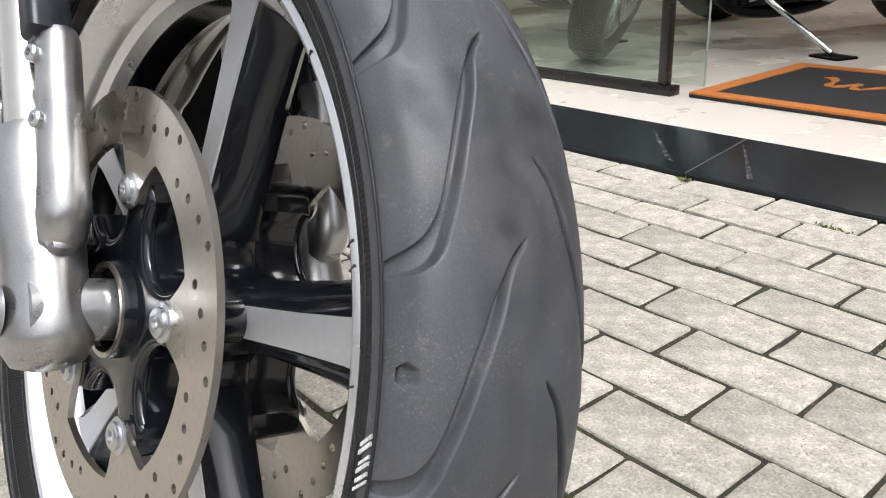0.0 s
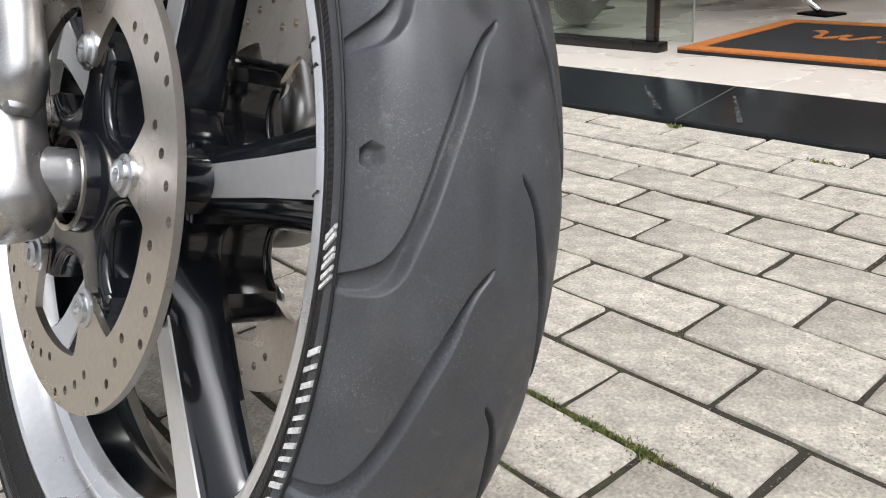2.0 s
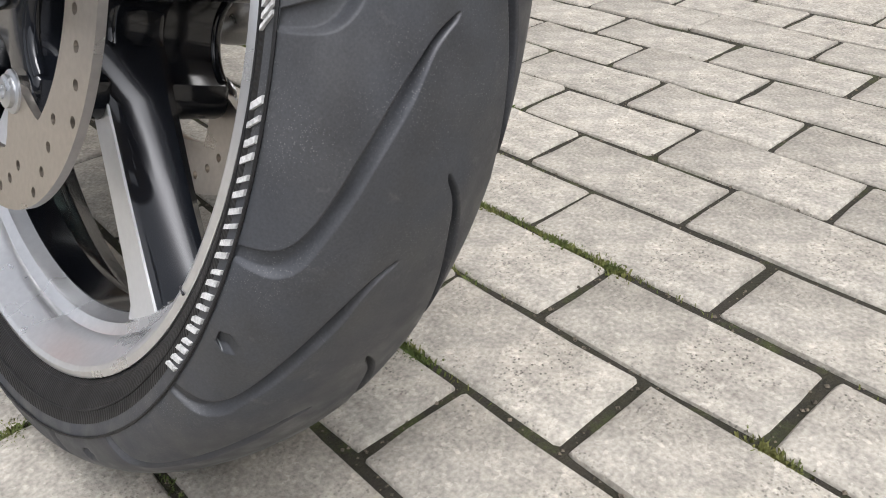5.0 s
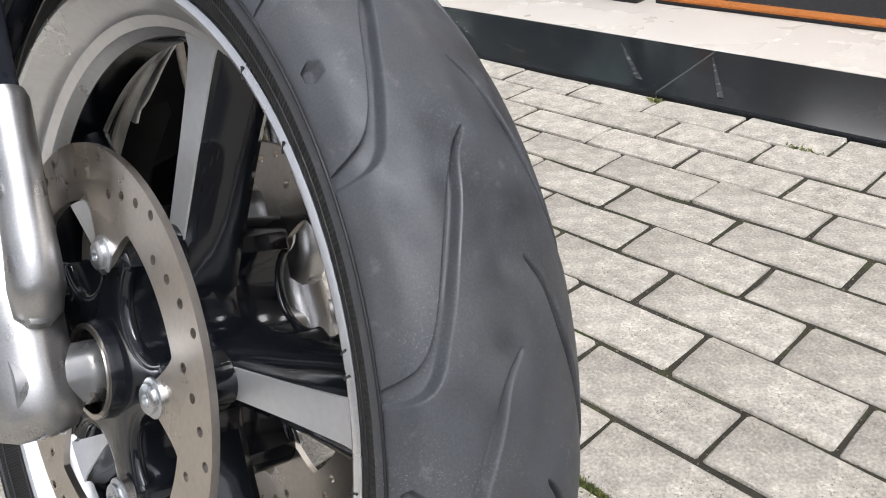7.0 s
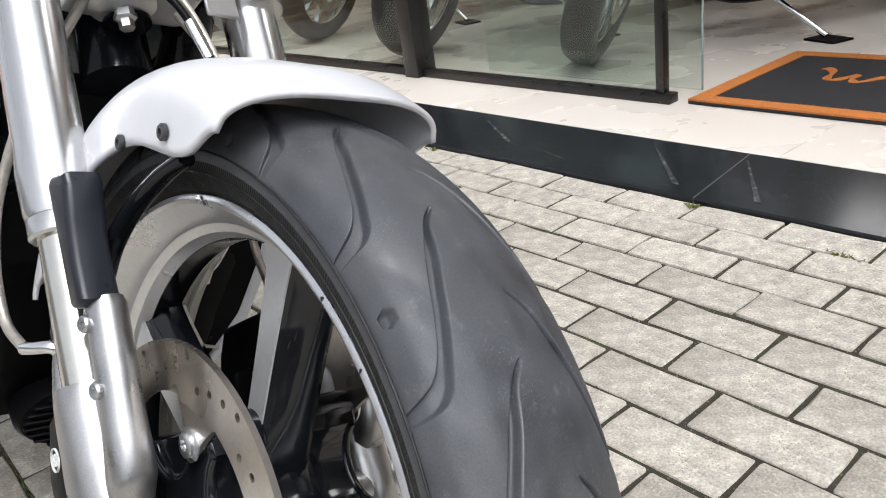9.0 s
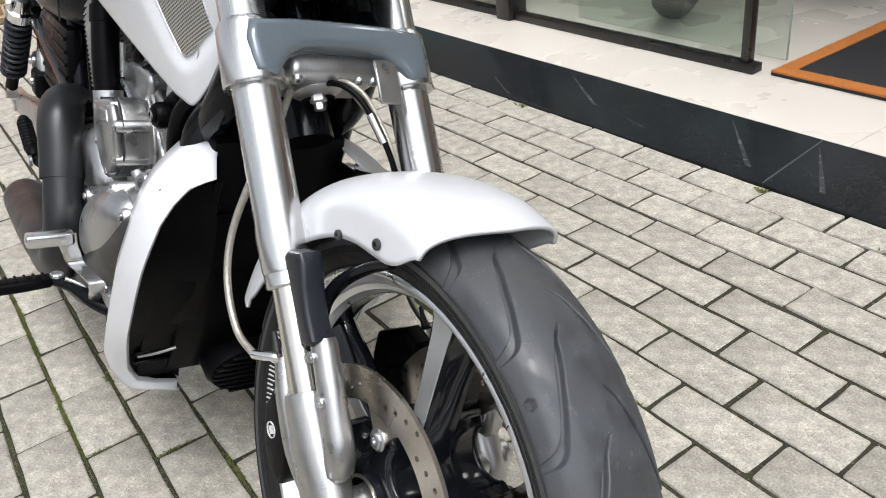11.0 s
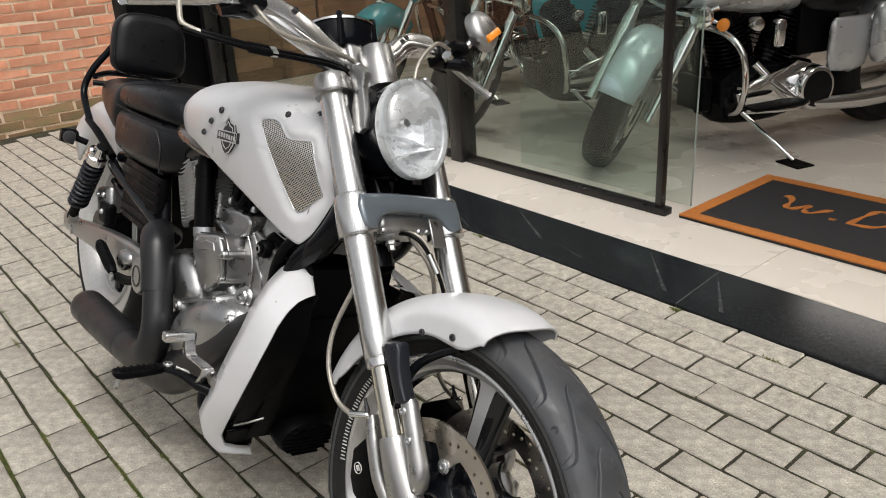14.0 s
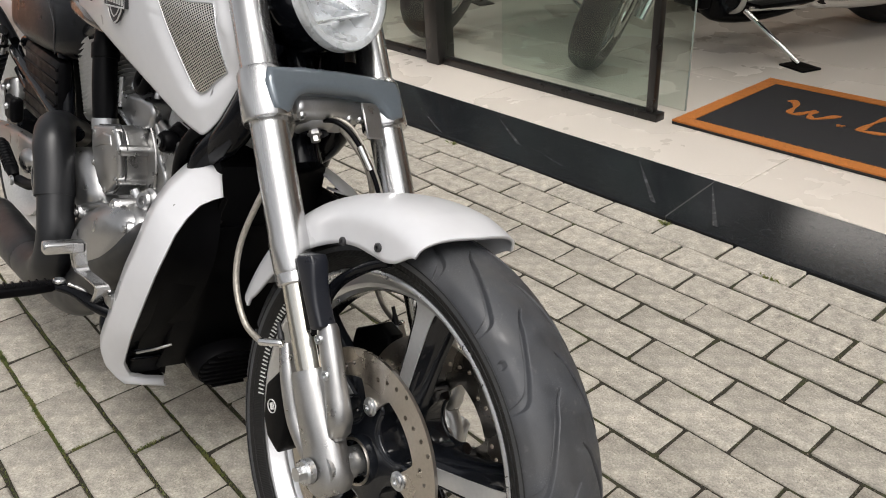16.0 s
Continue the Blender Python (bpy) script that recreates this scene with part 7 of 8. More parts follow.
def tail_sheet():
    loops = []
    for a in range(40, 138, 7):
        r = 0.378
        sec = []
        for y in (-1, -0.97, -0.88, -0.7, -0.4, 0, 0.4, 0.7, 0.88, 0.97, 1):
            fall = 1 - math.sqrt(max(0, 1 - abs(y) ** 2.4))
            sec.append(((r - 0.055 * fall), y * 0.150))
        drop = 0.10
        sec = [(sec[0][0] - drop, sec[0][1])] + sec + [(sec[-1][0] - drop, sec[-1][1])]
        aa = 180 - a
        loops.append([Vector((-1.64 + rr_ * math.cos(radians(aa)), y + 0.03, 0.362 + rr_ * math.sin(radians(aa)))) for rr_, y in sec])
    return loft(loops, closed=False, cap=False)


body("rear_fender", tail_sheet(), "white", "white painted rear fender", angle=70, thick=0.005)
for s in (1, -1):
    body("fender_strut", tube([(-1.40, -s * 0.150, 0.60), (-1.52, -s * 0.158, 0.645), (-1.62, -s * 0.160, 0.665)], [0.011, 0.011, 0.009], 12, 6), "satin", "satin black fender strut")
rail = body("backrest_rail", joined(*[tube([(-1.60, -s * 0.158, 0.66), (-1.70, -s * 0.155, 0.735), (-1.705, -s * 0.135, 0.80), (-1.69, -s * 0.10, 0.86), (-1.665, -s * 0.06, 0.93)], 0.010, 12, 6) for s in (1, -1)]), "black", "gloss black backrest rail")
body("luggage_bar", joined(tube([(-1.69, -0.13, 0.785), (-1.76, -0.06, 0.795), (-1.76, 0.06, 0.795), (-1.69, 0.13, 0.785)], 0.009, 12, 5), tube([(-1.70, -0.13, 0.765), (-1.64, 0, 0.775), (-1.70, 0.13, 0.765)], 0.008, 12, 5)), "black", "", rail)


def back_pad():
    loops = []
    for d, k in ((0.0, 0.86), (0.008, 0.97), (0.022, 1.0), (0.042, 0.98), (0.055, 0.90), (0.060, 0.70)):
        lp = []
        for j in range(40):
            a = 2 * math.pi * j / 40
            c, s = math.cos(a), math.sin(a)
            lp.append((d, 0.108 * k * math.copysign(abs(c) ** 0.52, c) * (1 - 0.10 * s), 0.092 * k * math.copysign(abs(s) ** 0.5, s)))
        loops.append(lp)
    return loft(loops)


bp = Matrix.Translation((-1.665, 0, 0.893)) @ Matrix.Rotation(radians(-10), 4, "Y")
backrest = body("backrest", moved(back_pad(), bp), "leather", "black leather passenger backrest pad", angle=70)
pipe_ = [Vector((0.047, 0.108 * 0.955 * math.copysign(abs(math.cos(a)) ** 0.52, math.cos(a)) * (1 - 0.10 * math.sin(a)), 0.092 * 0.955 * math.copysign(abs(math.sin(a)) ** 0.5, math.sin(a)))) for a in [2 * math.pi * j / 60 for j in range(61)]]
body("piping", moved(tube(pipe_, 0.003, 8, 1, False), bp), "leather", "", backrest)
for s in (1, -1):
    ind = body("rear_indicator", tube([(-1.655, -s * 0.145, 0.590), (-1.668, -s * 0.176, 0.600), (-1.670, -s * 0.180, 0.602), (-1.675, -s * 0.217, 0.606)], [0.009, 0.010, 0.024, 0.020], 18, 3), "satin", "black rear indicator")
    body("indicator_lens", moved(lathe([(0.019, 0), (0.016, 0.008), (0.004, 0.011)], 18, "x"), Matrix.Translation((-1.650, -s * 0.199, 0.604))), "dark", "", ind)
body("side_stand", tube([(-0.72, 0.16, 0.24), (-0.74, 0.20, 0.16), (-0.76, 0.235, 0.085)], [0.014, 0.012, 0.012], 12, 5), "black", "black side stand")


# ---- the showroom's motorcycles ----
def cruiser(label, colour, fender, m, steer, fairing=False, group="showroom motorcycles"):
    """A big chrome cruiser; x ahead, y left, z up, its front axle over x = 0."""
    b = root("motorcycle", label, "motorcycle", m, group)
    lean_back = 30 if fairing else 28
    rake = Vector((-math.sin(radians(lean_back)), 0, math.cos(radians(lean_back))))
    pivot = Matrix.Translation((-0.06, 0, 0.32))
    S = pivot @ Matrix.Rotation(radians(steer), 4, rake) @ pivot.inverted()
    axle = Vector((0, 0, 0.32))

    def add(name, g, mat, lab="", parent=None, mm=None, angle=40):
        return part(name, g, mat, parent or b, lab, mm if not parent else None, angle)

    wheel = S @ Matrix.Translation(axle)
    half_ = [(0.215, 0.045), (0.24, 0.063), (0.28, 0.066), (0.305, 0.052), (0.318, 0.02), (0.32, 0.0)]
    tprof = [(r, -y) for r, y in half_] + [(r, y) for r, y in half_[-2::-1]]
    add("front_tyre", lathe(tprof, 72, "y", True), "rubber_side", "black front tyre", None, wheel)
    rim_ = add("front_rim", lathe([(0.226, -0.05), (0.212, -0.045), (0.205, 0.0), (0.212, 0.045), (0.226, 0.05), (0.23, 0)], 64, "y", True), "chrome", "chrome wheel rim", None, wheel)
    for k in range(9):
        add("spoke", moved(rbox((0.16, 0.03, 0.016), 0.003, 1, at=(0.13, 0, 0)), Matrix.Rotation(2 * math.pi * k / 9, 4, "Y")), "chrome", "", rim_)
    add("hub", lathe([(0.03, -0.07), (0.05, -0.05), (0.05, 0.05), (0.03, 0.07)], 28, "y"), "chrome", "", rim_)
    add("brake_disc", lathe([(0.09, -0.075), (0.145, -0.075), (0.145, -0.070), (0.09, -0.070)], 48, "y", True), "disc", "", None, wheel)
    add("brake_disc", lathe([(0.09, 0.075), (0.145, 0.075), (0.145, 0.070), (0.09, 0.070)], 48, "y", True), "disc", "", None, wheel)
    for s in (1, -1):
        y = s * (0.14 if fairing else 0.112)
        add("fork_tube", tube([rake * -0.03 + Vector((0.02, y, 0)), rake * 0.38 + Vector((0.02, y, 0))], 0.031, 20, 1), "chrome", "chrome lower fork leg", None, wheel)
        add("fork_stanchion", tube([rake * 0.38 + Vector((0.02, y, 0)), rake * 0.80 + Vector((0.02, y, 0))], 0.026, 20, 1), "chrome", "chrome fork stanchion", None, wheel)
        add("caliper", rbox((0.07, 0.05, 0.10), 0.012, 2, at=(-0.10, s * 0.08, 0.06)), "cast", "", None, wheel)
        ti = add("indicator", tube([rake * (0.50 if fairing else 0.60) + Vector((0.06, s * 0.12, 0)), rake * (0.50 if fairing else 0.60) + Vector((0.07, s * 0.23, 0))], 0.008, 10, 1), "chrome", "chrome indicator stalk", None, wheel)
        add("indicator_lens", moved(lathe([(0.025, -0.02), (0.027, 0.01), (0.022, 0.018), (0.008, 0.022)], 24, "x"), Matrix.Translation(rake * (0.50 if fairing else 0.60) + Vector((0.07, s * 0.25, 0)))), "amber", "amber indicator", ti)
    loops = []
    for a in range(26, 150, 6):
        sec = []
        for yy in (-1, -0.93, -0.7, -0.35, 0, 0.35, 0.7, 0.93, 1):
            fall = 1 - math.sqrt(max(0, 1 - abs(yy) ** 2.4))
            sec.append(polar(a, 0.366 - 0.07 * fall - (0.055 if abs(yy) == 1 else 0), yy * 0.094 * (1 - 0.12 * max(0, (40 - a) / 14))))
        loops.append(sec)
    fo = add("front_fender", loft(loops, closed=False, cap=False), fender, "glossy front fender", None, wheel, 70)
    fo.modifiers.new("thickness", "SOLIDIFY").thickness = 0.004
    top_ = rake * 0.60
    hlm = wheel @ Matrix.Translation(top_ + Vector((0.12 if fairing else 0.10, 0, 0.0 if fairing else 0.03)))
    sh = add("headlight", lathe([(0.04, -0.12), (0.075, -0.08), (0.092, -0.02), (0.094, 0.03), (0.085, 0.045), (0.078, 0.035)], 40, "x"), "black" if fairing else "chrome", "round headlight", None, hlm)
    add("reflector_bowl", lathe([(0.08, 0.034), (0.05, 0.015), (0.012, 0.005)], 32, "x"), "reflector", "", sh, None, 20)
    ln = add("lens", lathe([(0.082, 0.042), (0.06, 0.056), (0.02, 0.062)], 32, "x"), "lens", "clear headlight lens", sh)
    ln.visible_shadow = False
    for s in (1, -1):
        sp = add("spot_lamp", lathe([(0.02, -0.07), (0.045, -0.04), (0.052, 0.0), (0.045, 0.014), (0.02, 0.02)], 28, "x"), "chrome", "small chrome spot lamp", None, wheel @ Matrix.Translation(rake * 0.50 + Vector((0.09, s * 0.155, 0))))
    add("lamp_bar", tube([rake * 0.54 + Vector((0.06, -0.20, 0.02)), rake * 0.52 + Vector((0.075, -0.1, -0.03)), rake * 0.52 + Vector((0.08, 0.1, -0.03)), rake * 0.54 + Vector((0.06, 0.20, 0.02))], 0.011, 12, 6), "chrome", "chrome lamp bar", None, wheel)
    if fairing:
        lps = []
        for x, w, z0, z1 in ((0.10, 0.07, 0.72, 0.92), (0.08, 0.16, 0.70, 1.02), (0.02, 0.28, 0.71, 1.14), (-0.08, 0.36, 0.73, 1.2), (-0.17, 0.37, 0.77, 1.22)):
            lps.append([(x - 0.30, w * math.copysign(abs(math.cos(a)) ** 0.7, math.cos(a)), (z0 + z1) / 2 + (z1 - z0) / 2 * math.copysign(abs(math.sin(a)) ** 0.7, math.sin(a))) for a in [2 * math.pi * k / 36 for k in range(36)]])
        add("fairing", loft(lps), colour, "smooth painted batwing fairing", None, S @ Matrix.Translation((0.02, 0, 0.05)), 60)
    else:
        add("handlebar", tube([(-0.55, -0.40, 1.02), (-0.44, -0.30, 1.06), (-0.36, -0.12, 1.0), (-0.35, 0.12, 1.0), (-0.44, 0.30, 1.06), (-0.55, 0.40, 1.02)], 0.013, 12, 6), "chrome", "chrome handlebar", None, S)
    # body
    def pads(st, mat, name, lab):
        return add(name, pad(st), mat, lab, None, None, 70)
    low_ = -0.05 if fairing else 0.0
    pads([(x + low_, w, z0 + low_, z1 + low_) for x, w, z0, z1 in ((-0.42, 0.04, 0.78, 0.84), (-0.46, 0.11, 0.72, 0.88), (-0.58, 0.155, 0.70, 0.90), (-0.74, 0.155, 0.69, 0.89), (-0.90, 0.11, 0.69, 0.83), (-1.0, 0.05, 0.70, 0.78))], colour, "fuel_tank", "glossy teardrop fuel tank")
    pads([(-0.90, 0.09, 0.66, 0.74), (-0.98, 0.15, 0.62, 0.76), (-1.12, 0.19, 0.60, 0.73), (-1.26, 0.19, 0.60, 0.76), (-1.34, 0.16, 0.64, 0.83), (-1.5, 0.15, 0.68, 0.84), (-1.68, 0.13, 0.69, 0.83), (-1.74, 0.08, 0.70, 0.8)], "leather", "seat", "black leather dual seat")
    for s in (1, -1):
        pads([(-1.28, s * 0.02, 0.42, 0.62), (-1.30, 0.05, 0.38, 0.66), (-1.5, 0.07, 0.36, 0.68), (-1.8, 0.08, 0.38, 0.68), (-1.95, 0.06, 0.42, 0.66)], colour, "saddlebag", "painted hard saddlebag").matrix_basis = Matrix.Translation((0, s * 0.25, 0))
        pads([(-1.08, 0.01, 0.40, 0.58), (-1.10, 0.02, 0.35, 0.60), (-1.22, 0.035, 0.33, 0.60), (-1.30, 0.035, 0.35, 0.60), (-1.33, 0.01, 0.38, 0.57)], colour, "side_cover", "painted side cover").matrix_basis = Matrix.Translation((0, s * 0.17, 0))
        add("exhaust_pipe", tube([(-0.70, s * 0.10, 0.42), (-0.80, s * 0.17, 0.30), (-0.95, s * 0.2, 0.22), (-1.3, s * 0.22, 0.20), (-1.9, s * 0.23, 0.23)], [0.024, 0.026, 0.028, 0.045, 0.045], 20, 6), "chrome", "chrome exhaust pipe")
        add("crash_bar", tube([(-0.40, s * 0.05, 0.62), (-0.41, s * 0.22, 0.60), (-0.44, s * 0.31, 0.52), (-0.47, s * 0.31, 0.36), (-0.52, s * 0.22, 0.24), (-0.56, s * 0.10, 0.20)], 0.0145, 14, 7), "chrome", "chrome crash bar")
        add("floorboard", prism([(-0.52, -0.05), (-0.52, 0.05), (-0.78, 0.06), (-0.84, 0.03), (-0.84, -0.03), (-0.78, -0.06)], 0.016, 0.004, 2, Matrix.Translation((0, s * 0.29, 0.26))), "satin", "black floorboard")
        add("board_bracket", tube([(-0.50, s * 0.30, 0.25), (-0.70, s * 0.34, 0.245), (-0.86, s * 0.30, 0.25)], 0.009, 10, 4), "chrome", "")
    add("engine_block", prism([(-0.52, 0.17), (-0.50, 0.36), (-0.62, 0.42), (-1.05, 0.40), (-1.12, 0.28), (-1.05, 0.17)], 0.22, 0.02, 2, TO_SIDE), "black", "black engine case")
    add("primary_cover", prism([(-0.58, 0.24), (-0.56, 0.30), (-0.66, 0.35), (-0.92, 0.42), (-1.06, 0.38), (-1.10, 0.28), (-1.04, 0.19), (-0.92, 0.17)], 0.05, 0.014, 3, Matrix.Translation((0, 0.145, 0)) @ TO_SIDE), "chrome", "chrome primary cover")
    drb = add("derby_cover", moved(lathe([(0.108, 0), (0.108, 0.05), (0.100, 0.060), (0.086, 0.062)], 44, "y"), Matrix.Translation((-0.985, 0.165, 0.285))), "chrome", "chrome derby cover")
    add("derby_face", moved(lathe([(0.088, 0.058), (0.085, 0.066), (0.02, 0.067)], 44, "y"), Matrix.Translation((-0.985, 0.165, 0.285))), "black", "", drb)
    for base_, tip_ in (((-0.66, 0, 0.38), (-0.56, 0, 0.68)), ((-0.84, 0, 0.38), (-0.96, 0, 0.67))):
        base_, tip_ = Vector(base_), Vector(tip_)
        q = Vector((0, 0, 1)).rotation_difference((tip_ - base_).normalized()).to_matrix().to_4x4()
        pl = Matrix.Translation(base_) @ q
        h = (tip_ - base_).length
        cy = add("cylinder", moved(lathe([(0.065, 0), (0.065, h * 0.75), (0.09, h * 0.78), (0.09, h * 0.92), (0.06, h)], 30), pl), "black", "black finned cylinder")
        for k in range(1, 13):
            add("fin", moved(lathe([(0.06, h * 0.066 * k), (0.108, h * 0.066 * k), (0.108, h * 0.066 * k + 0.005), (0.06, h * 0.066 * k + 0.005)], 30, "z", True), pl), "black", "", cy)
    add("horn_cover", rbox((0.062, 0.05, 0.13), 0.018, 3, at=(-0.77, 0.16, 0.56)), "chrome", "chrome horn cover")
    add("air_lamp", moved(lathe([(0.012, -0.05), (0.03, -0.03), (0.034, 0.01), (0.028, 0.02), (0.01, 0.024)], 26, "y"), Matrix.Translation((-0.60, 0.20, 0.62))), "chrome", "small chrome horn")
    add("battery_box", rbox((0.26, 0.26, 0.24), 0.03, 2, at=(-1.05, 0, 0.55)), "satin", "black battery box")
    add("frame_tube", tube([(-0.36, 0, 0.84), (-0.46, 0, 0.40), (-0.56, 0, 0.17), (-1.0, 0, 0.15), (-1.3, 0, 0.3)], 0.03, 14, 6), "black", "black frame tube")
    add("oil_cooler", rbox((0.05, 0.2, 0.16), 0.008, 2, at=(-0.44, 0.0, 0.30)), "satin", "black oil cooler")
    rw = Matrix.Translation((-1.63, 0, 0.31))
    add("rear_tyre", lathe([(r - 0.01, y * 1.4) for r, y in tprof], 64, "y", True), "rubber_side", "black rear tyre", None, rw)
    add("rear_rim", lathe([(0.22, -0.065), (0.05, -0.04), (0.05, 0.04), (0.22, 0.065)], 48, "y"), "chrome", "chrome rear rim", None, rw)
    lps = []
    for a in range(20, 176, 10):
        lps.append([polar(a, 0.36 - 0.07 * (1 - math.sqrt(max(0, 1 - abs(yy) ** 2.4))), yy * 0.12) for yy in (-1, -0.9, -0.6, 0, 0.6, 0.9, 1)])
    rf = add("rear_fender", loft(lps, closed=False, cap=False), colour, "glossy rear fender", None, rw, 70)
    rf.modifiers.new("thickness", "SOLIDIFY").thickness = 0.004
    st = add("side_stand", tube([(-0.62, 0.14, 0.20), (-0.66, 0.25, 0.12), (-0.71, 0.40, 0.015)], [0.012, 0.011, 0.011], 12, 4), "chrome", "chrome side stand")
    add("stand_pad", rbox((0.10, 0.14, 0.008), 0.002, 1, at=(-0.71, 0.41, 0.004)), "satin", "black stand pad", st)
    add("shift_linkage", tube([(-0.52, 0.20, 0.34), (-0.62, 0.22, 0.33), (-0.72, 0.20, 0.36), (-0.90, 0.17, 0.42)], 0.006, 10, 4), "chrome", "")
    return b


def stand(x, y, heading, lean=0):
    return Matrix.Translation((x, y, FLOOR)) @ Matrix.Rotation(heading, 4, "Z") @ Matrix.Rotation(radians(lean), 4, "X")


HEAD = math.atan2(0.32, -0.947)
cruiser("silver touring motorcycle with a pale teal front fender and chrome engine", "silverpaint", "seafoam", stand(2.472, 2.009, HEAD), 47, True)
cruiser("black and chrome cruiser motorcycle with round headlight in the showroom", "black", "black", stand(2.38, 2.98, HEAD), 40)
cruiser("white and teal cruiser motorcycle with chrome spot lamps in the showroom", "teal", "teal", stand(2.55, 4.06, HEAD), 40)

# ---- moss and weeds in the joints ----
def tuft(name, pts, label, seed, n, size, tall=1.0):
    """Many small blades and flakes round some places."""
    rng = random.Random(seed)
    V, Fc = [], []
    for _ in range(n):
        cx, cy, sx, sy = rng.choice(pts)
        x, y = cx + rng.gauss(0, sx), cy + rng.gauss(0, sy)
        a, h, w = rng.random() * 6.283, size * tall * (0.4 + rng.random()), size * 0.34
        lx, ly = rng.gauss(0, 0.6) * size, rng.gauss(0, 0.6) * size
        k = len(V)
        V += [(x - w * math.cos(a), y - w * math.sin(a), -0.005), (x + w * math.cos(a), y + w * math.sin(a), -0.005), (x + lx + w * 0.8 * math.cos(a), y + ly + w * 0.8 * math.sin(a), h * 0.5), (x + lx * 1.5, y + ly * 1.5, h * 0.6)]
        Fc += [(k, k + 1, k + 2), (k, k + 2, k + 3)]
    return thing(name, (V, Fc), "moss", label, "moss", kind="stuff", fix=False)


tuft("joint_moss", [(0.5036, 0.45, 0.0018, 0.08), (0.5036, 0.02, 0.002, 0.03), (0.4018, 0.50, 0.0018, 0.04), (0.30, 0.45, 0.002, 0.05), (0.30, -0.03, 0.002, 0.05), (0.0964, 0.2, 0.002, 0.3), (-0.0054, 1.2, 0.0018, 0.5), (-0.1072, 1.3, 0.002, 0.5), (-0.1072, 0.75, 0.002, 0.1), (-0.209, 1.5, 0.002, 0.6), (0.0964, 1.0, 0.0018, 0.3), (-0.0054, 2.2, 0.0018, 0.6), (-0.3108, 1.5, 0.002, 0.5), (-0.4126, 1.4, 0.002, 0.5), (0.6, 1.0, 0.0015, 0.2)], "low green moss in the paver joints", 5, 9000, 0.0021, 0.6)
tuft("joint_moss", [(0.501, 0.396, 0.003, 0.012), (0.5005, 0.338, 0.004, 0.010), (0.297, 0.38, 0.004, 0.010), (0.4, 0.127, 0.004, 0.010), (0.034, 0.516, 0.006, 0.008), (0.703, 0.661, 0.002, 0.012), (0.499, 0.508, 0.002, 0.012), (-0.206, 1.718, 0.003, 0.02), (-0.107, 1.351, 0.004, 0.012), (-0.079, 1.226, 0.014, 0.004), (-0.009, 1.414, 0.003, 0.012), (0.021, 1.133, 0.014, 0.004), (-0.1, 2.6, 0.002, 0.05), (-0.127, 2.352, 0.003, 0.03), (0.0964, 1.0, 0.003, 0.03)], "fresh green moss cushions in the paver joints", 9, 3600, 0.0030, 0.9)
tuft("joint_weed", [(1.497, 0.985, 0.006, 0.008), (1.42, 0.62, 0.003, 0.02), (1.497, 1.9, 0.004, 0.01), (1.5, 5.44, 0.06, 0.02), (0.9, 5.45, 0.08, 0.015)], "small green weeds sprouting from the joints", 6, 200, 0.008)

tuft("joint_moss", [(-0.1072, 1.685, 0.0022, 0.05), (-0.1072, 1.395, 0.0022, 0.05), (-0.1072, 1.306, 0.0022, 0.05), (-0.3108, 1.663, 0.0022, 0.05), (-0.1072, 1.830, 0.0022, 0.05), (-0.1072, 1.867, 0.0022, 0.05)], "green moss along the paver joints by the exhaust", 12, 3200, 0.0030, 0.8)

# ---- pavers: a running bond along the shop front ----
ROW, LEN = 0.1018, 0.2032
PW, PL_ = 0.0937, 0.1957


PHASE = {-8: 0.087, -7: -0.010, -6: 0.102, -5: 0.0, -4: 0.113, -3: 0.012, -2: 0.120, -1: 0.027, 0: 0.136, 1: 0.034, 2: 0.133, 3: 0.038, 4: 0.155, 5: 0.054, 6: 0.160, 7: 0.056, 8: 0.150, 9: 0.058, 10: 0.162}


def row_phase(k):
    """Where the cross joints of a row lie; the bond drifts from row to row."""
    return PHASE.get(k, -0.01 if k % 2 else 0.09)


def paver_shape(seed, w=PW, l=PL_):
    """A block with worn, uneven edges."""
    rng = random.Random(seed)
    hx, hy = w / 2, l / 2
    j = lambda s: rng.uniform(-s, s)
    edge = [(-hx + 0.0025, -hy), (0.01, -hy), (hx - 0.0025, -hy), (hx, -hy + 0.0025), (hx, -hy * 0.4), (hx, hy * 0.35), (hx, hy - 0.0025), (hx - 0.0025, hy), (-0.008, hy), (-hx + 0.0025, hy), (-hx, hy - 0.0025), (-hx, hy * 0.45), (-hx, -hy * 0.3), (-hx, -hy + 0.0025)]
    low, mid, topv = [], [], []
    for x, y in edge:
        x, y = x + j(0.0013), y + j(0.0013)
        k = 0.0011 + abs(rng.gauss(0, 0.0009)) + (0.004 if rng.random() < 0.07 else 0)
        low.append((x, y, -0.03))
        mid.append((x, y, -0.0028 + j(0.0008)))
        topv.append((x * (1 - k / hx), y * (1 - k / hy), j(0.0005)))
    V, n = low + mid + topv, len(edge)
    Fc = []
    for base in (0, n):
        Fc += [(base + k, base + (k + 1) % n, base + n + (k + 1) % n, base + n + k) for k in range(n)]
    return V, Fc + [tuple(range(2 * n, 3 * n))]


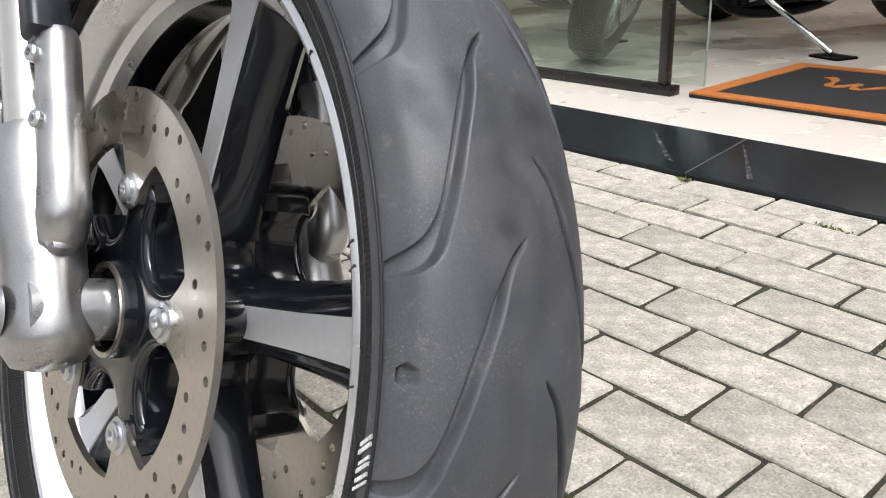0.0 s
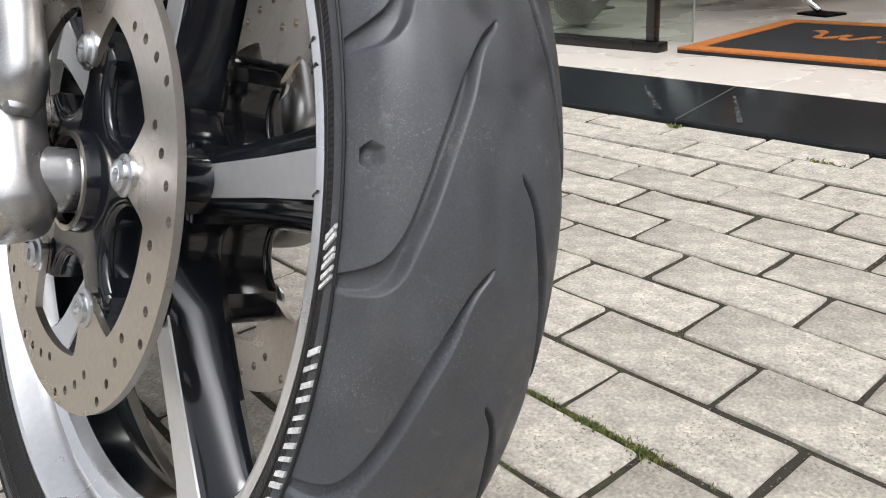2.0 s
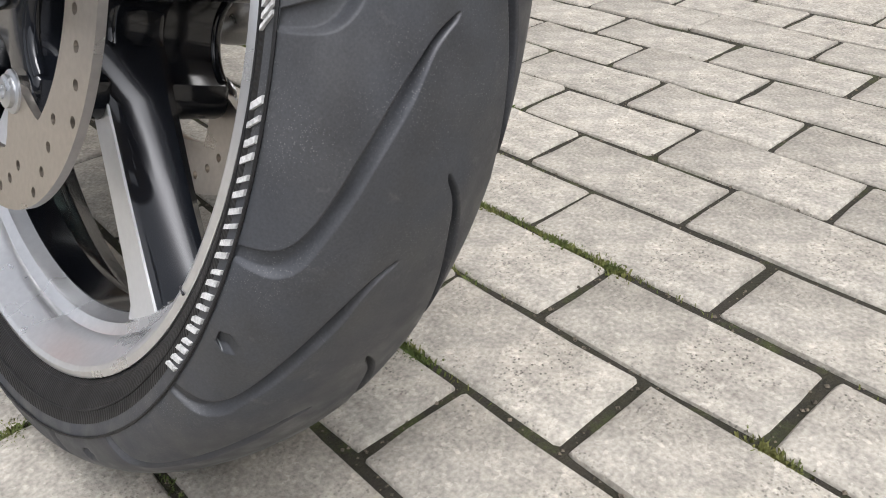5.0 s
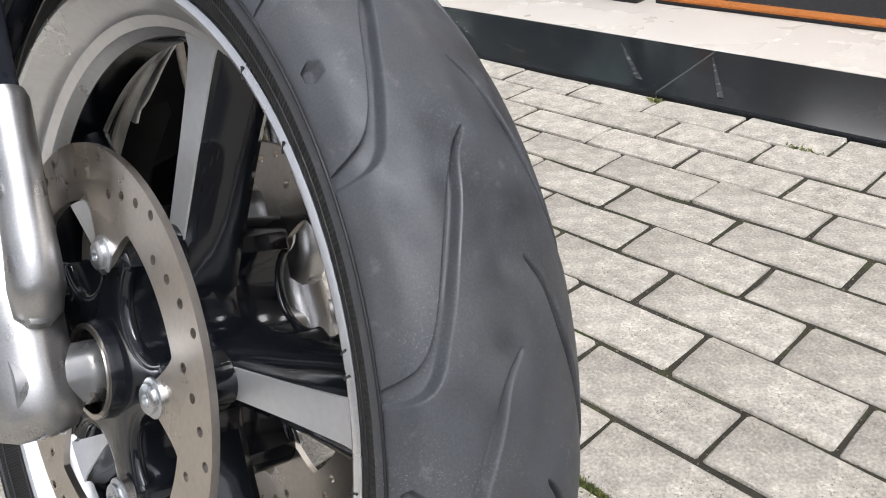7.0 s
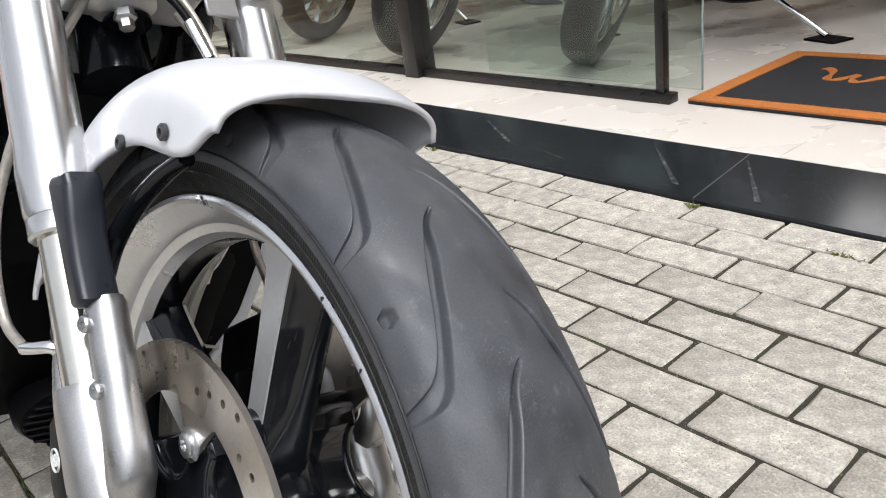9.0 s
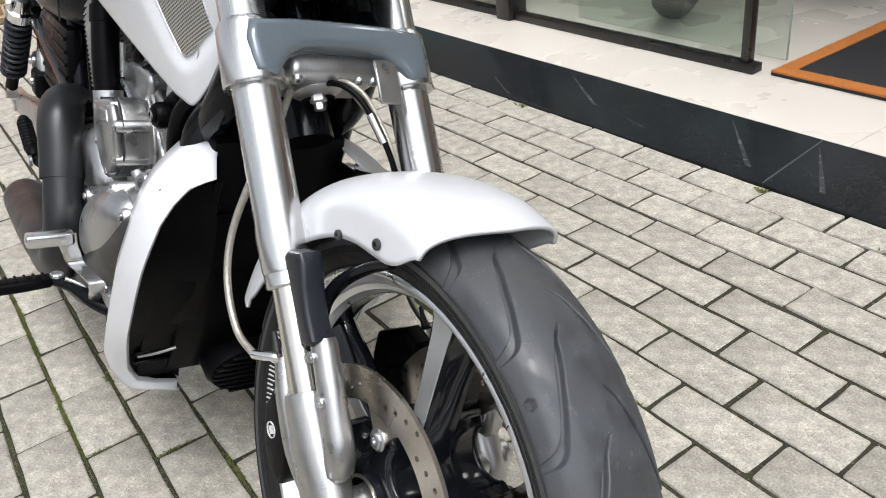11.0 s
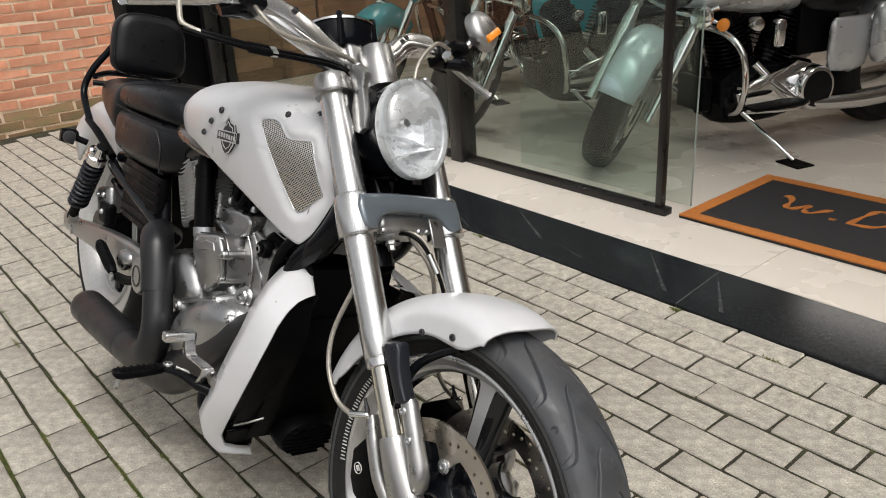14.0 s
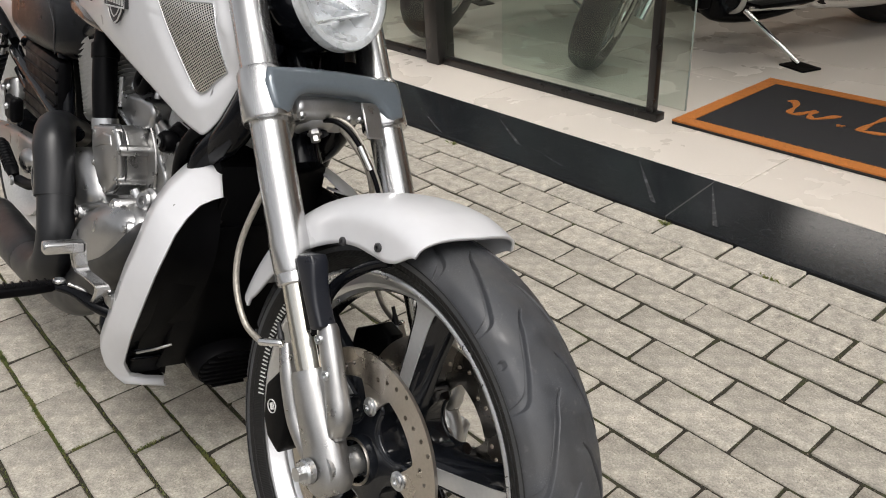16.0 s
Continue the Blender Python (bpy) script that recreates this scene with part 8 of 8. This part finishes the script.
shapes = [paver_shape(k) for k in range(12)]
paver_meshes = [mesh_of("paver", s, "paver", 60) for s in shapes]
rng = random.Random(21)
near, far = [], ([], [])
for k in range(-50, 11):
    x = 0.4018 + ROW * (k + 0.5)
    phase = row_phase(k) + rng.uniform(-0.002, 0.002)
    for j in range(-18, 27):
        y = phase + LEN * (j + 0.5)
        short = y > 2.45                                      # the blocks laid beyond are a little shorter
        y -= 0.07 * max(0.0, y - 2.45)
        if not -3.6 < y < 5.42:
            continue
        z, tilt_x, tilt_y, yaw = rng.uniform(-0.0016, 0.0016), rng.gauss(0, 0.3), rng.gauss(0, 0.25), rng.gauss(0, 0.22)
        m = pose(x + rng.uniform(-0.001, 0.001), y + rng.uniform(-0.0015, 0.0015), z, tilt_x, tilt_y, yaw)
        if k == 10:
            m = Matrix.Translation((-0.004, 0, 0)) @ m
        if 0.0 < x < 1.52 and -0.25 < y < 1.55 and len(near) < 150 or -0.55 < x <= 0.0 and 0.55 < y < 2.4 and len(near) < 290:
            near.append(m)
        else:
            s = moved(shapes[rng.randrange(12)], m @ Matrix.Diagonal((1, 0.92 if short else 1, 1, 1)))
            b0 = len(far[0])
            far[0].extend(s[0])
            far[1].extend(tuple(i + b0 for i in f) for f in s[1])
for m in near:
    ob = new("paver", paver_meshes[rng.randrange(12)])
    ob.parent, ob.matrix_basis = pavement, m
ob = part("paver_field", far, "paver_far", pavement, "weathered grey concrete pavers", None, 25, False)
ob["kind"] = "stuff"

# crumbs of sand and grit lodged in the joints
rng = random.Random(33)
gv, gf = [], []
for _ in range(5200):
    k = rng.randrange(-6, 11)
    if rng.random() < 0.66:
        x, y = 0.4018 + ROW * k + rng.gauss(0, 0.0024), rng.uniform(-0.3, 1.9)
    else:
        ph = row_phase(k)
        x, y = 0.4018 + ROW * (k + rng.random()), ph + LEN * rng.randrange(-2, 10) + rng.gauss(0, 0.0022)
    q = 0.0008 + 0.0016 * rng.random() ** 2
    b0 = len(gv)
    z = -0.0034 + q * 0.4
    gv += [(x + q * rng.uniform(0.7, 1.4), y, z), (x, y + q * rng.uniform(0.7, 1.4), z), (x - q * rng.uniform(0.7, 1.4), y, z), (x, y - q * rng.uniform(0.7, 1.4), z), (x, y, z + q * rng.uniform(0.5, 1.1)), (x, y, z - q)]
    gf += [(b0, b0 + 1, b0 + 4), (b0 + 1, b0 + 2, b0 + 4), (b0 + 2, b0 + 3, b0 + 4), (b0 + 3, b0, b0 + 4), (b0 + 1, b0, b0 + 5), (b0 + 2, b0 + 1, b0 + 5), (b0 + 3, b0 + 2, b0 + 5), (b0, b0 + 3, b0 + 5)]
thing("joint_grit", (gv, gf), "grit", "brown sand crumbs in the joints of the pavement", "grit", kind="stuff", fix=False)

# ---- bricks ----
BH, BL, BJ = 0.0550, 0.2175, 0.0117


def brick_shape(seed, l=BL):
    rg = random.Random(seed)
    g = rbox((l, 0.03, BH), 0.003, 1)
    return [v + Vector((rg.uniform(-1, 1), rg.uniform(-1, 1), rg.uniform(-1, 1))) * 0.0038 for v in g[0]], g[1]


brick_sets = {k: [mesh_of("brick", brick_shape(s, BL - 0.004 * (s % 3)), k, 25) for s in range(9)] for k in ("brick", "brick_damp")}
count = 0
spare = ([], [])
M["brick_far"] = material("red_brick_joined", (0.66, 0.275, 0.16), 0.85, var=0.26, scale=18, fine=200, bump=0.0025, per_piece="island", piece_var=0.18, tint=(0.58, 0.29, 0.185))
for row in range(23):
    z = -0.002 + row * (BH + BJ)
    spare_l = 0.148 if row % 2 == 0 else 0.034                # the bats that close each course at the door frame
    g = moved(brick_shape(900 + row, spare_l), pose(1.427 - spare_l / 2, WALL, z))
    b0 = len(spare[0])
    spare[0].extend(g[0])
    spare[1].extend(tuple(i + b0 for i in f) for f in g[1])
    for col in range(11):
        x = 1.379 - BL / 2 - col * (BL + BJ) + (0 if row % 2 else -0.115)
        m = pose(x + rng.uniform(-0.003, 0.003), WALL + rng.uniform(-0.002, 0.002), z + rng.uniform(-0.003, 0.003), 0, rng.gauss(0, 0.6), rng.gauss(0, 0.4))
        if x > -0.95 and count < 290:
            ob = new("brick", brick_sets["brick_damp" if row < 3 else "brick"][rng.randrange(9)])
            ob.parent, ob.matrix_basis = wall_brick, m
            count += 1
        else:
            s = moved(brick_shape(row * 50 + col), m)
            b0 = len(spare[0])
            spare[0].extend(s[0])
            spare[1].extend(tuple(i + b0 for i in f) for f in s[1])
ob = part("brickwork", spare, "brick_far", wall_brick, "red bricks", None, 25, False)
ob["kind"] = "stuff"
